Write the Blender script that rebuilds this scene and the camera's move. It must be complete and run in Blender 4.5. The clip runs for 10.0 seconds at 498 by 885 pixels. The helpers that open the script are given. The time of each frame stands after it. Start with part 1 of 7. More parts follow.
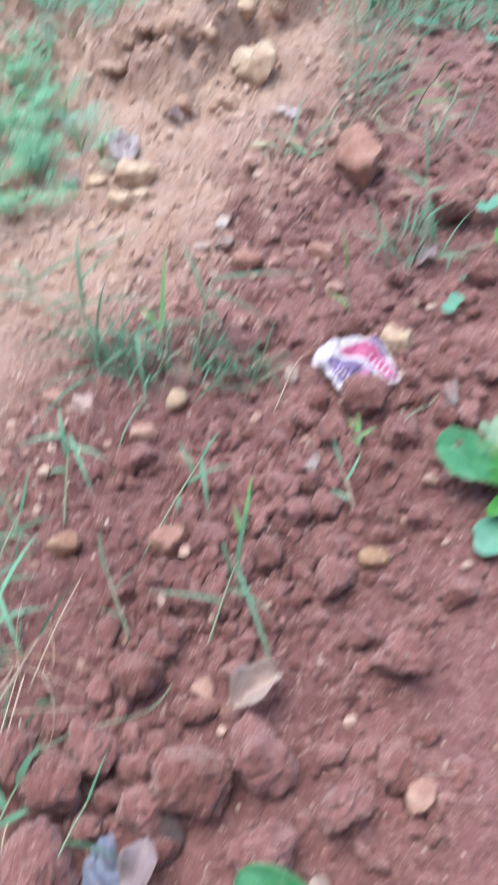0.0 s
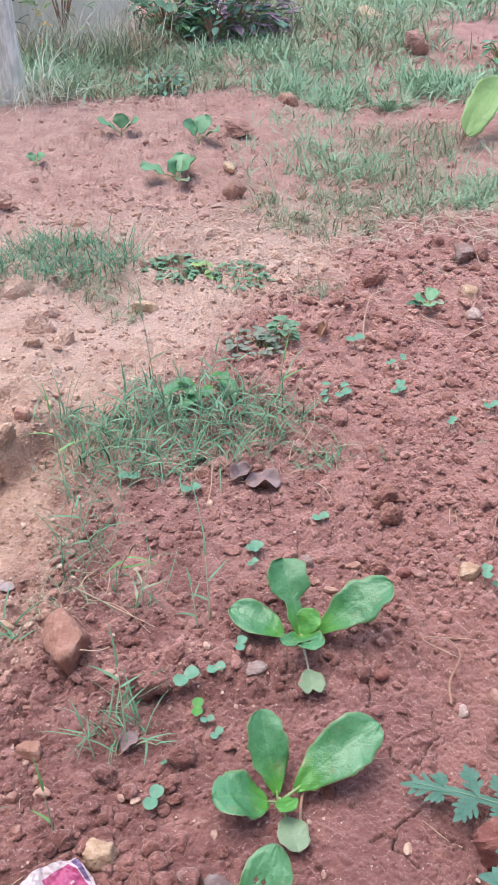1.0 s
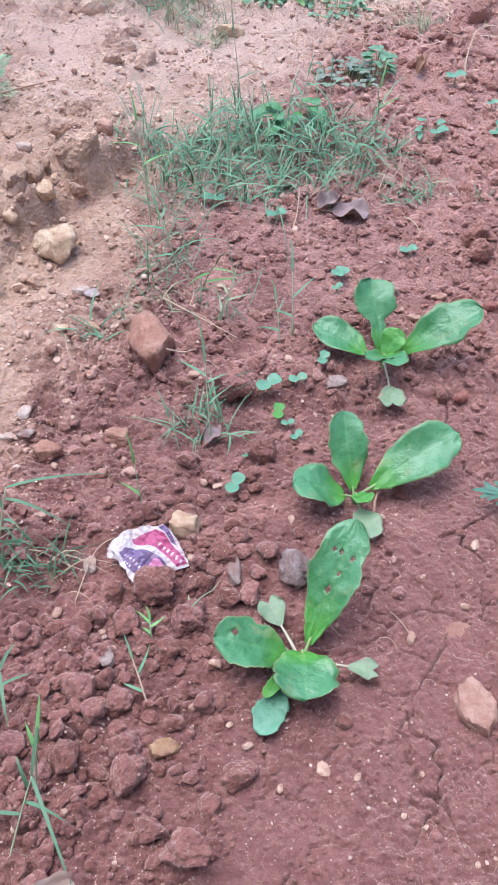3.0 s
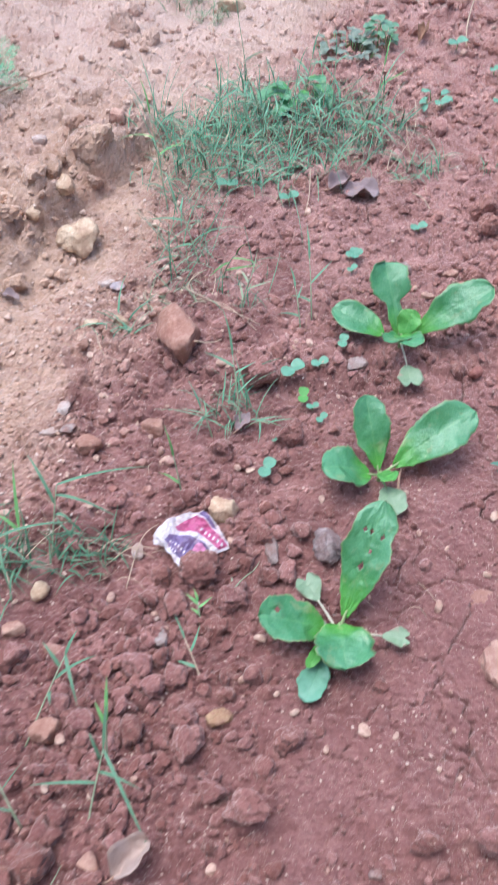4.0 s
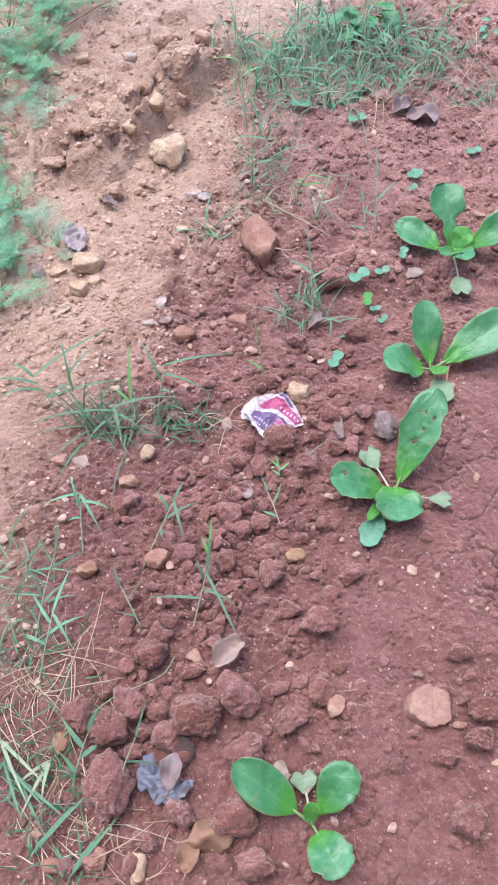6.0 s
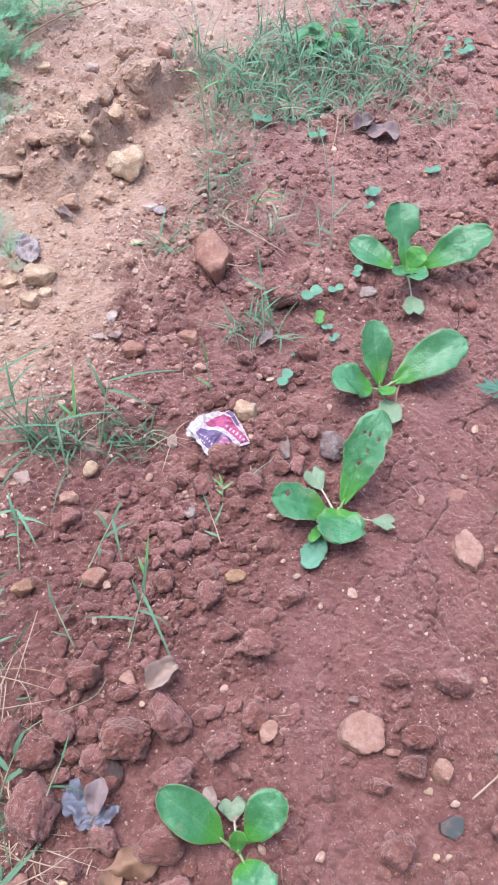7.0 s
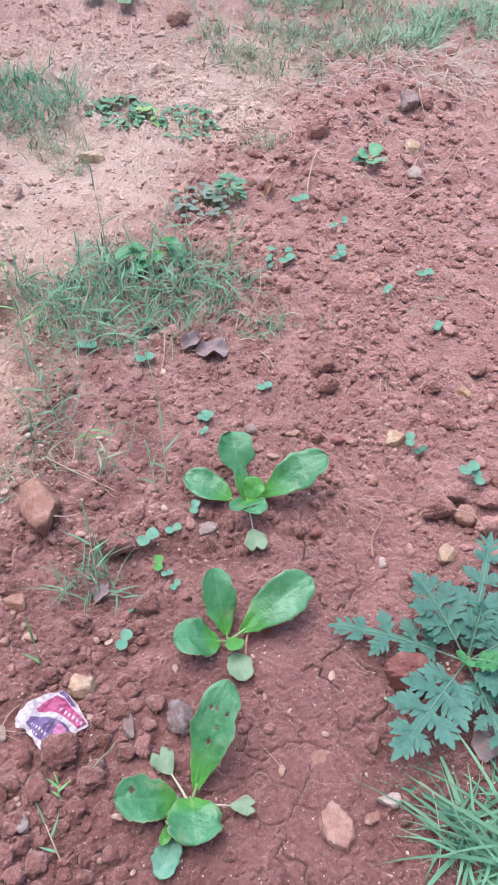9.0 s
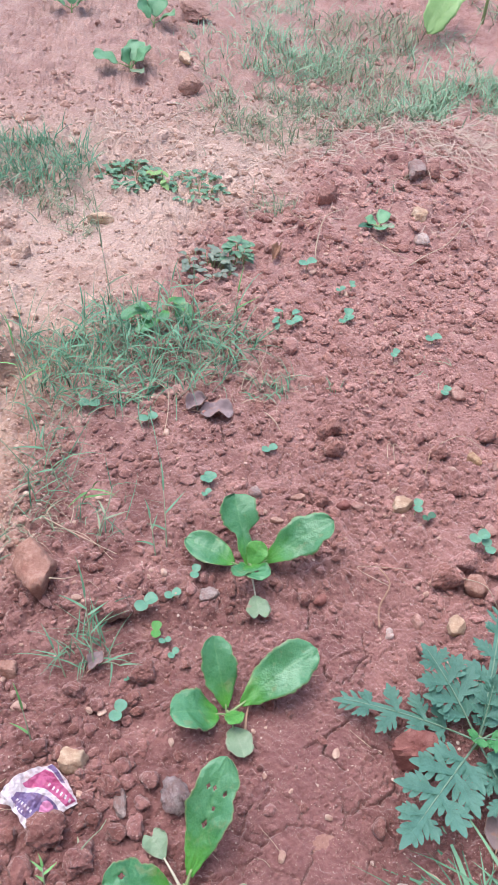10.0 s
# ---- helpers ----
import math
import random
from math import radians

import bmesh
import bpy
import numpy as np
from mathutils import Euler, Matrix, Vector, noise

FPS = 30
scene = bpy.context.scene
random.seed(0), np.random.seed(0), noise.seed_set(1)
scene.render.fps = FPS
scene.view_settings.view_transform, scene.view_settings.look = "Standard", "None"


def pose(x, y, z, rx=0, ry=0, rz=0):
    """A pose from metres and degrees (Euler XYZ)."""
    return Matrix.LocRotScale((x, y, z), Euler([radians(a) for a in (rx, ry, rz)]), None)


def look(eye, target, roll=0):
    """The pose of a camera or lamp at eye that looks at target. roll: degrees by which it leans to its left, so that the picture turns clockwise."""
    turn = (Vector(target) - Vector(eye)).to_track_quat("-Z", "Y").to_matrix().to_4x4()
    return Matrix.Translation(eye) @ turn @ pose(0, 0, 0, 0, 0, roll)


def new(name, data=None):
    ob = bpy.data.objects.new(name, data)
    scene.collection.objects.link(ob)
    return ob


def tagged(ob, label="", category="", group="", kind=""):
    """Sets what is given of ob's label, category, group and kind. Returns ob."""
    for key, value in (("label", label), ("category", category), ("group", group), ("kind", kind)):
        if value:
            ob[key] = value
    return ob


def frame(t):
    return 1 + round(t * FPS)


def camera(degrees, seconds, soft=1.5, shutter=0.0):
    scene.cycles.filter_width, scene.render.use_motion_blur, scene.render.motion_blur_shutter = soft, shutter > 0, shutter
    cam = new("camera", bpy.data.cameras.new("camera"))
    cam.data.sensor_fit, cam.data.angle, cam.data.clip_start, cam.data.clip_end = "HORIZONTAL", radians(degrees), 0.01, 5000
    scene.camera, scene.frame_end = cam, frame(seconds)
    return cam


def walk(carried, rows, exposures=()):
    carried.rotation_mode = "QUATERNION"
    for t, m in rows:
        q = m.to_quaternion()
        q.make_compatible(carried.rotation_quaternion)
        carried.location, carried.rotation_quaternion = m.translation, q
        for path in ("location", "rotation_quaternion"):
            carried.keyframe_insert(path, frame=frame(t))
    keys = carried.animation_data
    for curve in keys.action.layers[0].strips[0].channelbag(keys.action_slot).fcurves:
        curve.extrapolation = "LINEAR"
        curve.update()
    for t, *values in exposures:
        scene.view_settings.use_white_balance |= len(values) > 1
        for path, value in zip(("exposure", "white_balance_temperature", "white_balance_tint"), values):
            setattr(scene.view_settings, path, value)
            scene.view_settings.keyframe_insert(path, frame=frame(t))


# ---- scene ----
cam = camera(32.3, 10.0, soft=0.95, shutter=0.22)
PATH = [
    (0, (0.052, 0.031, 0.837), (-0.102, 1.208, -0.772), -3.6),
    (0.2, (0.185, 0.127, 1.018), (0.005, 1.398, -0.515), -9.1),
    (0.3, (0.227, 0.152, 1.036), (0.134, 1.552, -0.389), -7.0),
    (0.5, (0.292, 0.198, 1.085), (0.407, 1.718, -0.21), -2.7),
    (1, (0.251, 0.2, 1.141), (0.5, 1.778, -0.062), 0.5),
    (1.5, (0.216, 0.186, 1.033), (0.483, 1.676, -0.275), 3.7),
    (2, (0.212, 0.183, 0.991), (0.435, 1.547, -0.455), 4.2),
    (2.5, (0.187, 0.139, 0.996), (0.331, 1.421, -0.532), 2.8),
    (2.7, (0.178, 0.123, 1.012), (0.311, 1.401, -0.521), 2.7),
    (3.8, (0.171, 0.1, 1.047), (0.252, 1.382, -0.486), -0.9),
    (4, (0.138, 0.108, 1.128), (0.231, 1.293, -0.481), -1.3),
    (4.2, (0.082, 0.084, 1.161), (0.161, 1.143, -0.534), -2.1),
    (4.5, (0.04, 0.045, 1.272), (0.117, 1.04, -0.461), -1.3),
    (5, (-0.031, -0.023, 1.352), (0.008, 0.98, -0.377), -1.7),
    (5.2, (-0.029, -0.041, 1.341), (0.009, 0.977, -0.380), -1.4),
    (6.3, (0.045, -0.064, 1.312), (0.081, 0.957, -0.408), -0.8),
    (6.5, (0.052, -0.062, 1.318), (0.093, 0.961, -0.399), 0.2),
    (7, (0.102, -0.042, 1.31), (0.17, 0.99, -0.402), 1.4),
    (7.5, (0.145, -0.05, 1.3), (0.248, 0.977, -0.414), -1.5),
    (8, (0.152, -0.022, 1.301), (0.298, 0.994, -0.415), 0.1),
    (8.2, (0.172, 0.046, 1.32), (0.327, 1.087, -0.381), 0.8),
    (8.3, (0.184, 0.095, 1.327), (0.36, 1.185, -0.34), 1.3),
    (8.5, (0.204, 0.162, 1.36), (0.436, 1.355, -0.228), 2.7),
    (9, (0.221, 0.192, 1.358), (0.565, 1.425, -0.178), 5.4),
    (9.5, (0.229, 0.224, 1.367), (0.57, 1.519, -0.119), 4.9),
    (10, (0.223, 0.217, 1.323), (0.578, 1.562, -0.114), 5.9),
]
walk(cam, [(t, look(eye, target, roll)) for t, eye, target, roll in PATH], exposures=[(0.0, 1.40, 5450, 1.0), (0.5, 1.30, 5800, 5.0), (1.0, 1.14, 6050, 9.0), (1.6, 1.16, 6100, 11.0), (2.5, 1.22, 5700, 8.0), (4.5, 1.30, 5450, 4.5), (5.0, 1.30, 5550, 5.0), (6.5, 1.30, 5650, 7.0), (8.0, 1.30, 5500, 6.5), (8.6, 1.22, 5550, 7.0), (10.0, 1.18, 5850, 9.0)])

# ---- light ----
SUN_TURN, SUN_UP = -50.0, 76.0
world = bpy.data.worlds.new("world")
scene.world = world
world.use_nodes = True
wn = world.node_tree
sky = wn.nodes.new("ShaderNodeTexSky")
sky.sky_type, sky.sun_disc = "NISHITA", False
sky.sun_elevation, sky.sun_rotation = radians(SUN_UP), radians(SUN_TURN)
sky.air_density, sky.dust_density, sky.ozone_density = 1.0, 4.0, 0.6
wn.links.new(sky.outputs["Color"], wn.nodes["Background"].inputs["Color"])
wn.nodes["Background"].inputs["Strength"].default_value = 0.135
sun_data = bpy.data.lights.new("sun", "SUN")
sun_data.energy, sun_data.angle, sun_data.color = 1.00, radians(48), (1.0, 0.955, 0.90)
sun = new("sun", sun_data)
sun_dir = Vector((math.sin(radians(SUN_TURN)) * math.cos(radians(SUN_UP)), math.cos(radians(SUN_TURN)) * math.cos(radians(SUN_UP)), math.sin(radians(SUN_UP))))
sun.matrix_world = look(sun_dir * 30, (0, 0, 0))
scene.view_settings.exposure = 0.0


# ---- materials ----
class Nodes:
    """Short hand for building a material's node tree."""

    def __init__(self, name):
        self.mat = bpy.data.materials.new(name)
        self.mat.use_nodes = True
        self.tree = self.mat.node_tree
        self.shader = self.tree.nodes["Principled BSDF"]

    def add(self, kind, **sets):
        node = self.tree.nodes.new(kind)
        for key, value in sets.items():
            if key in node.inputs:
                self.put(node.inputs[key], value)
        return node

    def put(self, socket, value):
        if isinstance(value, bpy.types.NodeSocket):
            self.tree.links.new(value, socket)
        else:
            socket.default_value = value

    def math(self, op, a, b=0.0, clamp=False):
        node = self.tree.nodes.new("ShaderNodeMath")
        node.operation, node.use_clamp = op, clamp
        self.put(node.inputs[0], a)
        self.put(node.inputs[1], b)
        return node.outputs[0]

    def noise(self, scale, detail=4.0, rough=0.6, vector=None):
        node = self.add("ShaderNodeTexNoise", Scale=scale, Detail=detail, Roughness=rough)
        if vector is not None:
            self.put(node.inputs["Vector"], vector)
        return node.outputs["Fac"]

    def cells(self, scale, vector=None, feature="F1"):
        node = self.add("ShaderNodeTexVoronoi", Scale=scale)
        node.feature = feature
        if vector is not None:
            self.put(node.inputs["Vector"], vector)
        return node

    def ramp(self, value, low, high):
        node = self.add("ShaderNodeMapRange")
        node.interpolation_type = "SMOOTHSTEP"
        self.put(node.inputs["Value"], value)
        node.inputs["From Min"].default_value, node.inputs["From Max"].default_value = low, high
        return node.outputs["Result"]

    def mix(self, fac, a, b, blend="MIX"):
        node = self.tree.nodes.new("ShaderNodeMix")
        node.data_type, node.blend_type = "RGBA", blend
        self.put(node.inputs[0], fac)
        for socket, value in ((node.inputs[6], a), (node.inputs[7], b)):
            self.put(socket, (*value, 1.0) if isinstance(value, tuple) and len(value) == 3 else value)
        return node.outputs[2]

    def bump(self, height, distance, strength=1.0, normal=None):
        node = self.add("ShaderNodeBump", Height=height, Strength=strength, Distance=distance)
        if normal is not None:
            self.put(node.inputs["Normal"], normal)
        return node.outputs["Normal"]

    def finish(self, colour, rough, normal=None, spec=0.3, **more):
        s = self.shader.inputs
        self.put(s["Base Color"], (*colour, 1.0) if isinstance(colour, tuple) and len(colour) == 3 else colour)
        self.put(s["Roughness"], rough)
        s["Specular IOR Level"].default_value = spec
        if normal is not None:
            self.put(s["Normal"], normal)
        for key, value in more.items():
            self.put(s[key.replace("_", " ")], value)
        return self.mat


def soil_material(name, crumbs=False):
    """Red laterite soil that turns sandy and pale towards the trodden strip on one side of the bed."""
    n = Nodes(name)
    pos = n.add("ShaderNodeNewGeometry").outputs["Position"]
    split = n.add("ShaderNodeSeparateXYZ", Vector=pos)
    x, y = split.outputs["X"], split.outputs["Y"]
    side = n.math("SUBTRACT", n.math("SUBTRACT", y, 0.66), n.math("MULTIPLY", n.math("ADD", x, 0.17), 2.3))
    big = n.noise(2.6, 3.0, 0.6, pos)
    patch = n.noise(11.0, 4.0, 0.65, pos)
    fine = n.noise(60.0, 5.0, 0.7, pos)
    grit = n.noise(260.0, 3.0, 0.7, pos)
    wander = n.math("SUBTRACT", n.noise(0.55, 3.0, 0.6, pos), 0.5)
    side = n.math("ADD", side, n.math("MULTIPLY", n.ramp(y, 1.9, 2.7), 0.85))
    away = n.ramp(n.math("ABSOLUTE", x), 0.9, 2.5)
    side = n.math("SUBTRACT", side, n.math("MULTIPLY", away, n.math("MULTIPLY", n.ramp(wander, 0.10, -0.12), 6.0)))
    edge = n.math("ADD", side, n.math("MULTIPLY", n.math("SUBTRACT", patch, 0.5), 0.9))
    edge = n.math("ADD", edge, n.math("MULTIPLY", n.math("SUBTRACT", big, 0.5), 0.9))
    sand = n.math("MULTIPLY", n.ramp(edge, -0.12, 0.62), n.math("MULTIPLY", n.ramp(y, 0.50, 0.98), n.math("SUBTRACT", 1.0, n.math("MULTIPLY", n.ramp(y, 2.7, 3.3), 0.72))))
    sand = n.math("MAXIMUM", sand, n.math("MULTIPLY", n.ramp(n.math("ADD", x, n.math("MULTIPLY", n.math("SUBTRACT", patch, 0.5), 0.25)), -0.22, -0.42), n.math("MULTIPLY", n.ramp(y, 0.20, 0.60), 0.62)))
    red = n.mix(n.ramp(patch, 0.34, 0.7), RED_DARK, RED_LIGHT)
    # red soil pales towards the bed's far end, partly stronger light put into colour
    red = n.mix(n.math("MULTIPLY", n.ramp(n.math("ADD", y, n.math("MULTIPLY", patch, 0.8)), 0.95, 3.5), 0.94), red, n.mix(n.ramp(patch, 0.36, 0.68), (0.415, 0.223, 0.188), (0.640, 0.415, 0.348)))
    # paler earth on one side of the row; shade painted dark over the near end
    red = n.mix(n.math("MULTIPLY", n.math("MULTIPLY", n.ramp(n.math("ADD", x, n.math("MULTIPLY", n.math("SUBTRACT", big, 0.5), 0.5)), 0.36, 0.85), n.ramp(y, 0.55, 0.95)), 0.45), red, (0.385, 0.196, 0.170))
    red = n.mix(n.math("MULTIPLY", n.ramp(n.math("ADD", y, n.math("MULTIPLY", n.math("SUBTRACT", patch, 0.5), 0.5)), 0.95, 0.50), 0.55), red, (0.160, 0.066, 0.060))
    # silt washed smooth between the plants
    strip = n.math("ABSOLUTE", n.math("SUBTRACT", n.math("SUBTRACT", x, 0.51), n.math("ADD", n.math("MULTIPLY", n.math("SUBTRACT", y, 0.7), 0.25), n.math("MULTIPLY", n.math("SUBTRACT", big, 0.5), 0.3))))
    silt = n.math("MULTIPLY", n.ramp(strip, 0.16, 0.03), n.math("MULTIPLY", n.ramp(y, 0.2, 0.45), n.ramp(y, 1.15, 0.9)))
    rill = n.math("ABSOLUTE", n.math("SUBTRACT", n.math("SUBTRACT", x, 0.23), n.math("MULTIPLY", n.math("SUBTRACT", patch, 0.5), 0.16)))
    silt = n.math("MAXIMUM", silt, n.math("MULTIPLY", n.ramp(rill, 0.07, 0.01), n.math("MULTIPLY", n.ramp(y, 0.62, 0.45), n.ramp(y, -0.05, 0.1))))
    red = n.mix(n.math("MULTIPLY", silt, 0.65), red, (0.222, 0.103, 0.097))
    pale = n.mix(n.ramp(patch, 0.3, 0.75), SAND_DARK, SAND_LIGHT)
    pale = n.mix(n.math("MULTIPLY", n.ramp(y, 1.6, 2.3), 0.7), pale, (0.590, 0.425, 0.355))
    # reddish earth shows through the sand in patches
    pale = n.mix(n.math("MULTIPLY", n.ramp(n.noise(5.5, 4.0, 0.6, pos), 0.50, 0.66), 0.55), pale, (0.330, 0.175, 0.130))
    colour = n.mix(sand, red, pale)
    colour = n.mix(n.math("MULTIPLY", n.ramp(fine, 0.42, 0.72), 0.5), colour, n.mix(sand, DUST_RED, DUST_PALE))
    colour = n.mix(n.math("MULTIPLY", n.ramp(grit, 0.58, 0.75), 0.35), colour, DUST_PALE)
    colour = n.mix(n.math("MULTIPLY", n.ramp(n.noise(150.0, 4.0, 0.75, pos), 0.50, 0.36), 0.35), colour, n.mix(sand, RED_DARK, SAND_DARK))
    # scattered specks of quartz grit
    cell = n.cells(210.0, pos)
    speck = n.math("MULTIPLY", n.math("LESS_THAN", n.math("ADD", cell.outputs["Distance"], n.math("MULTIPLY", grit, 0.5)), 0.50), n.math("GREATER_THAN", n.add("ShaderNodeSeparateColor", Color=cell.outputs["Color"]).outputs[0], 0.972))
    colour = n.mix(n.math("MULTIPLY", speck, 0.6), colour, (0.60, 0.46, 0.40))
    cell = n.cells(420.0, pos)
    dot = n.math("MULTIPLY", n.math("LESS_THAN", cell.outputs["Distance"], 0.34), n.math("GREATER_THAN", n.add("ShaderNodeSeparateColor", Color=cell.outputs["Color"]).outputs[1], 0.968))
    colour = n.mix(n.math("MULTIPLY", dot, 0.5), colour, (0.58, 0.43, 0.37))
    sprinkle = n.math("MULTIPLY", n.ramp(n.noise(520.0, 2.0, 0.6, pos), 0.60, 0.70), n.ramp(n.noise(24.0, 3.0, 0.6, pos), 0.42, 0.62))
    if crumbs:
        pick = n.add("ShaderNodeNewGeometry").outputs["Random Per Island"]
    else:
        pick = n.add("ShaderNodeObjectInfo").outputs["Random"]
    if crumbs is not None:
        colour = n.mix(1.0, colour, n.mix(pick, (0.96, 0.89, 0.82), (1.30, 1.33, 1.32)), "MULTIPLY")
    colour = n.mix(n.math("MULTIPLY", sprinkle, 0.55), colour, (0.56, 0.40, 0.345))
    lumps = n.cells(130.0, pos).outputs["Distance"]
    height = n.math("ADD", n.math("MULTIPLY", fine, 1.0), n.math("MULTIPLY", grit, 0.35))
    height = n.math("SUBTRACT", height, n.math("MULTIPLY", lumps, 0.5))
    return n.finish(colour, 0.88, n.bump(height, 0.0065 if crumbs is None else 0.0080, 1.0), 0.2, Sheen_Weight=0.30, Sheen_Roughness=0.28, Sheen_Tint=(1.0, 0.86, 0.80, 1.0), Diffuse_Roughness=0.6)


RED_DARK, RED_LIGHT = (0.152, 0.064, 0.057), (0.302, 0.142, 0.128)
SAND_DARK, SAND_LIGHT = (0.360, 0.214, 0.150), (0.540, 0.372, 0.275)
DUST_RED, DUST_PALE = (0.332, 0.178, 0.158), (0.590, 0.440, 0.380)
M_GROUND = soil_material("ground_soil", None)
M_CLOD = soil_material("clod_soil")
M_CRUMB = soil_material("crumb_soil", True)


def stone_material(name, dark, light, stain, rough=0.85, pits=0.006):
    n = Nodes(name)
    pos = n.add("ShaderNodeNewGeometry").outputs["Position"]
    pick = n.add("ShaderNodeObjectInfo").outputs["Random"]
    colour = n.mix(n.ramp(n.noise(45.0, 4.0, 0.65, pos), 0.35, 0.68), dark, light)
    colour = n.mix(n.math("MULTIPLY", n.ramp(n.noise(18.0, 3.0, 0.6, pos), 0.48, 0.66), 0.6), colour, stain)
    colour = n.mix(n.math("MULTIPLY", pick, 0.25), colour, stain)
    # soil clings to the hollows, in flecks of several sizes
    cling = n.math("MULTIPLY", n.ramp(n.noise(85.0, 5.0, 0.75, pos), 0.48, 0.60), 0.55)
    colour = n.mix(cling, colour, stain)
    grain = n.noise(330.0, 3.0, 0.7, pos)
    colour = n.mix(n.math("MULTIPLY", n.ramp(grain, 0.5, 0.72), 0.45), colour, light)
    colour = n.mix(n.math("MULTIPLY", n.ramp(n.noise(170.0, 3.0, 0.7, pos), 0.56, 0.68), 0.5), colour, dark)
    height = n.math("ADD", n.noise(110.0, 5.0, 0.7, pos), n.math("MULTIPLY", grain, 0.3))
    return n.finish(colour, rough, n.bump(height, pits, 0.8), 0.25)


SOIL_STAIN = (0.27, 0.13, 0.105)
STONES = {
    "p": stone_material("pink_stone", (0.32, 0.17, 0.135), (0.50, 0.32, 0.26), (0.26, 0.10, 0.08)),
    "o": stone_material("orange_stone", (0.36, 0.195, 0.145), (0.53, 0.345, 0.265), (0.29, 0.135, 0.105)),
    "t": stone_material("tan_stone", (0.47, 0.325, 0.215), (0.66, 0.505, 0.365), (0.40, 0.235, 0.155)),
    "f": stone_material("flat_stone", (0.345, 0.190, 0.148), (0.470, 0.295, 0.235), (0.29, 0.140, 0.110), 0.88, 0.005),
    "g": stone_material("grey_stone", (0.22, 0.17, 0.155), (0.42, 0.35, 0.32), SOIL_STAIN),
    "G": stone_material("pitted_grey_stone", (0.165, 0.125, 0.120), (0.390, 0.325, 0.315), (0.24, 0.14, 0.125), 0.9, 0.009),
    "k": stone_material("dark_stone", (0.050, 0.038, 0.038), (0.12, 0.085, 0.085), (0.16, 0.07, 0.055), 0.7),
    "y": stone_material("ochre_stone", (0.34, 0.20, 0.11), (0.52, 0.36, 0.21), SOIL_STAIN),
    "r": stone_material("red_stone", (0.315, 0.160, 0.118), (0.46, 0.275, 0.210), (0.27, 0.120, 0.090)),
    "d": stone_material("dark_red_stone", (0.20, 0.072, 0.060), (0.32, 0.145, 0.120), (0.17, 0.060, 0.050)),
    "w": stone_material("white_stone", (0.42, 0.33, 0.29), (0.60, 0.50, 0.45), (0.42, 0.25, 0.20), 0.85),
}


def leaf_material(name, base, deep, rib, blotch, rough=0.42, blotches=0.5, spec=0.5, young=None):
    """A leaf blade: midrib, side veins, mottling; the surface map runs along and across the blade."""
    n = Nodes(name)
    young = young or base
    uv = n.add("ShaderNodeSeparateXYZ", Vector=n.add("ShaderNodeUVMap").outputs["UV"])
    along, across = uv.outputs["X"], n.math("ABSOLUTE", n.math("SUBTRACT", n.math("MULTIPLY", uv.outputs["Y"], 2.0), 1.0))
    pos = n.add("ShaderNodeNewGeometry").outputs["Position"]
    pick = n.add("ShaderNodeObjectInfo").outputs["Random"]
    mottle = n.noise(55.0, 4.0, 0.6, pos)
    colour = n.mix(n.ramp(n.math("ADD", n.math("MULTIPLY", mottle, 0.9), n.math("MULTIPLY", along, 0.45)), 0.38, 0.92), deep, base)
    colour = n.mix(n.math("MULTIPLY", pick, 0.35), colour, deep)
    saw = n.math("FRACT", n.math("SUBTRACT", n.math("MULTIPLY", along, 8.0), n.math("MULTIPLY", across, 1.6)))
    veins = n.math("MULTIPLY", n.ramp(n.math("ABSOLUTE", n.math("SUBTRACT", saw, 0.5)), 0.11, 0.02), n.ramp(across, 1.0, 0.25))
    middle = n.ramp(n.math("ADD", across, n.math("MULTIPLY", along, 0.07)), 0.15, 0.04)
    colour = n.mix(n.math("MULTIPLY", n.math("MULTIPLY", veins, mottle), 0.08), colour, rib)
    colour = n.mix(n.math("MULTIPLY", middle, 0.18), colour, rib)
    colour = n.mix(n.math("MULTIPLY", n.ramp(n.math("ADD", along, n.math("MULTIPLY", mottle, 0.3)), 0.62, 0.15), 0.7), colour, young)
    net = n.add("ShaderNodeTexVoronoi", Vector=pos, Scale=190.0)
    net.feature = "DISTANCE_TO_EDGE"
    colour = n.mix(n.math("MULTIPLY", n.ramp(net.outputs["Distance"], 0.10, 0.02), 0.16), colour, rib)
    worn = n.math("MULTIPLY", n.ramp(n.noise(38.0, 3.0, 0.55, n.add("ShaderNodeVectorMath", Vector=pos).outputs[0]), 0.60, 0.72), blotches)
    colour = n.mix(worn, colour, blotch)
    rim = n.math("MULTIPLY", n.ramp(across, 0.90, 1.0), 0.55)
    colour = n.mix(rim, colour, blotch)
    height = n.math("SUBTRACT", n.math("MULTIPLY", mottle, 0.9), n.math("ADD", n.math("MULTIPLY", veins, 0.04), n.math("MULTIPLY", middle, 0.05)))
    mat = n.finish(colour, rough, n.bump(height, 0.006, 0.6), spec)
    glow = n.add("ShaderNodeBsdfTranslucent", Color=n.mix(0.5, colour, (0.16, 0.36, 0.05)))
    both = n.add("ShaderNodeMixShader")
    both.inputs[0].default_value = 0.16
    out = n.tree.nodes["Material Output"]
    n.tree.links.new(n.shader.outputs[0], both.inputs[1])
    n.tree.links.new(glow.outputs[0], both.inputs[2])
    n.tree.links.new(both.outputs[0], out.inputs["Surface"])
    return mat


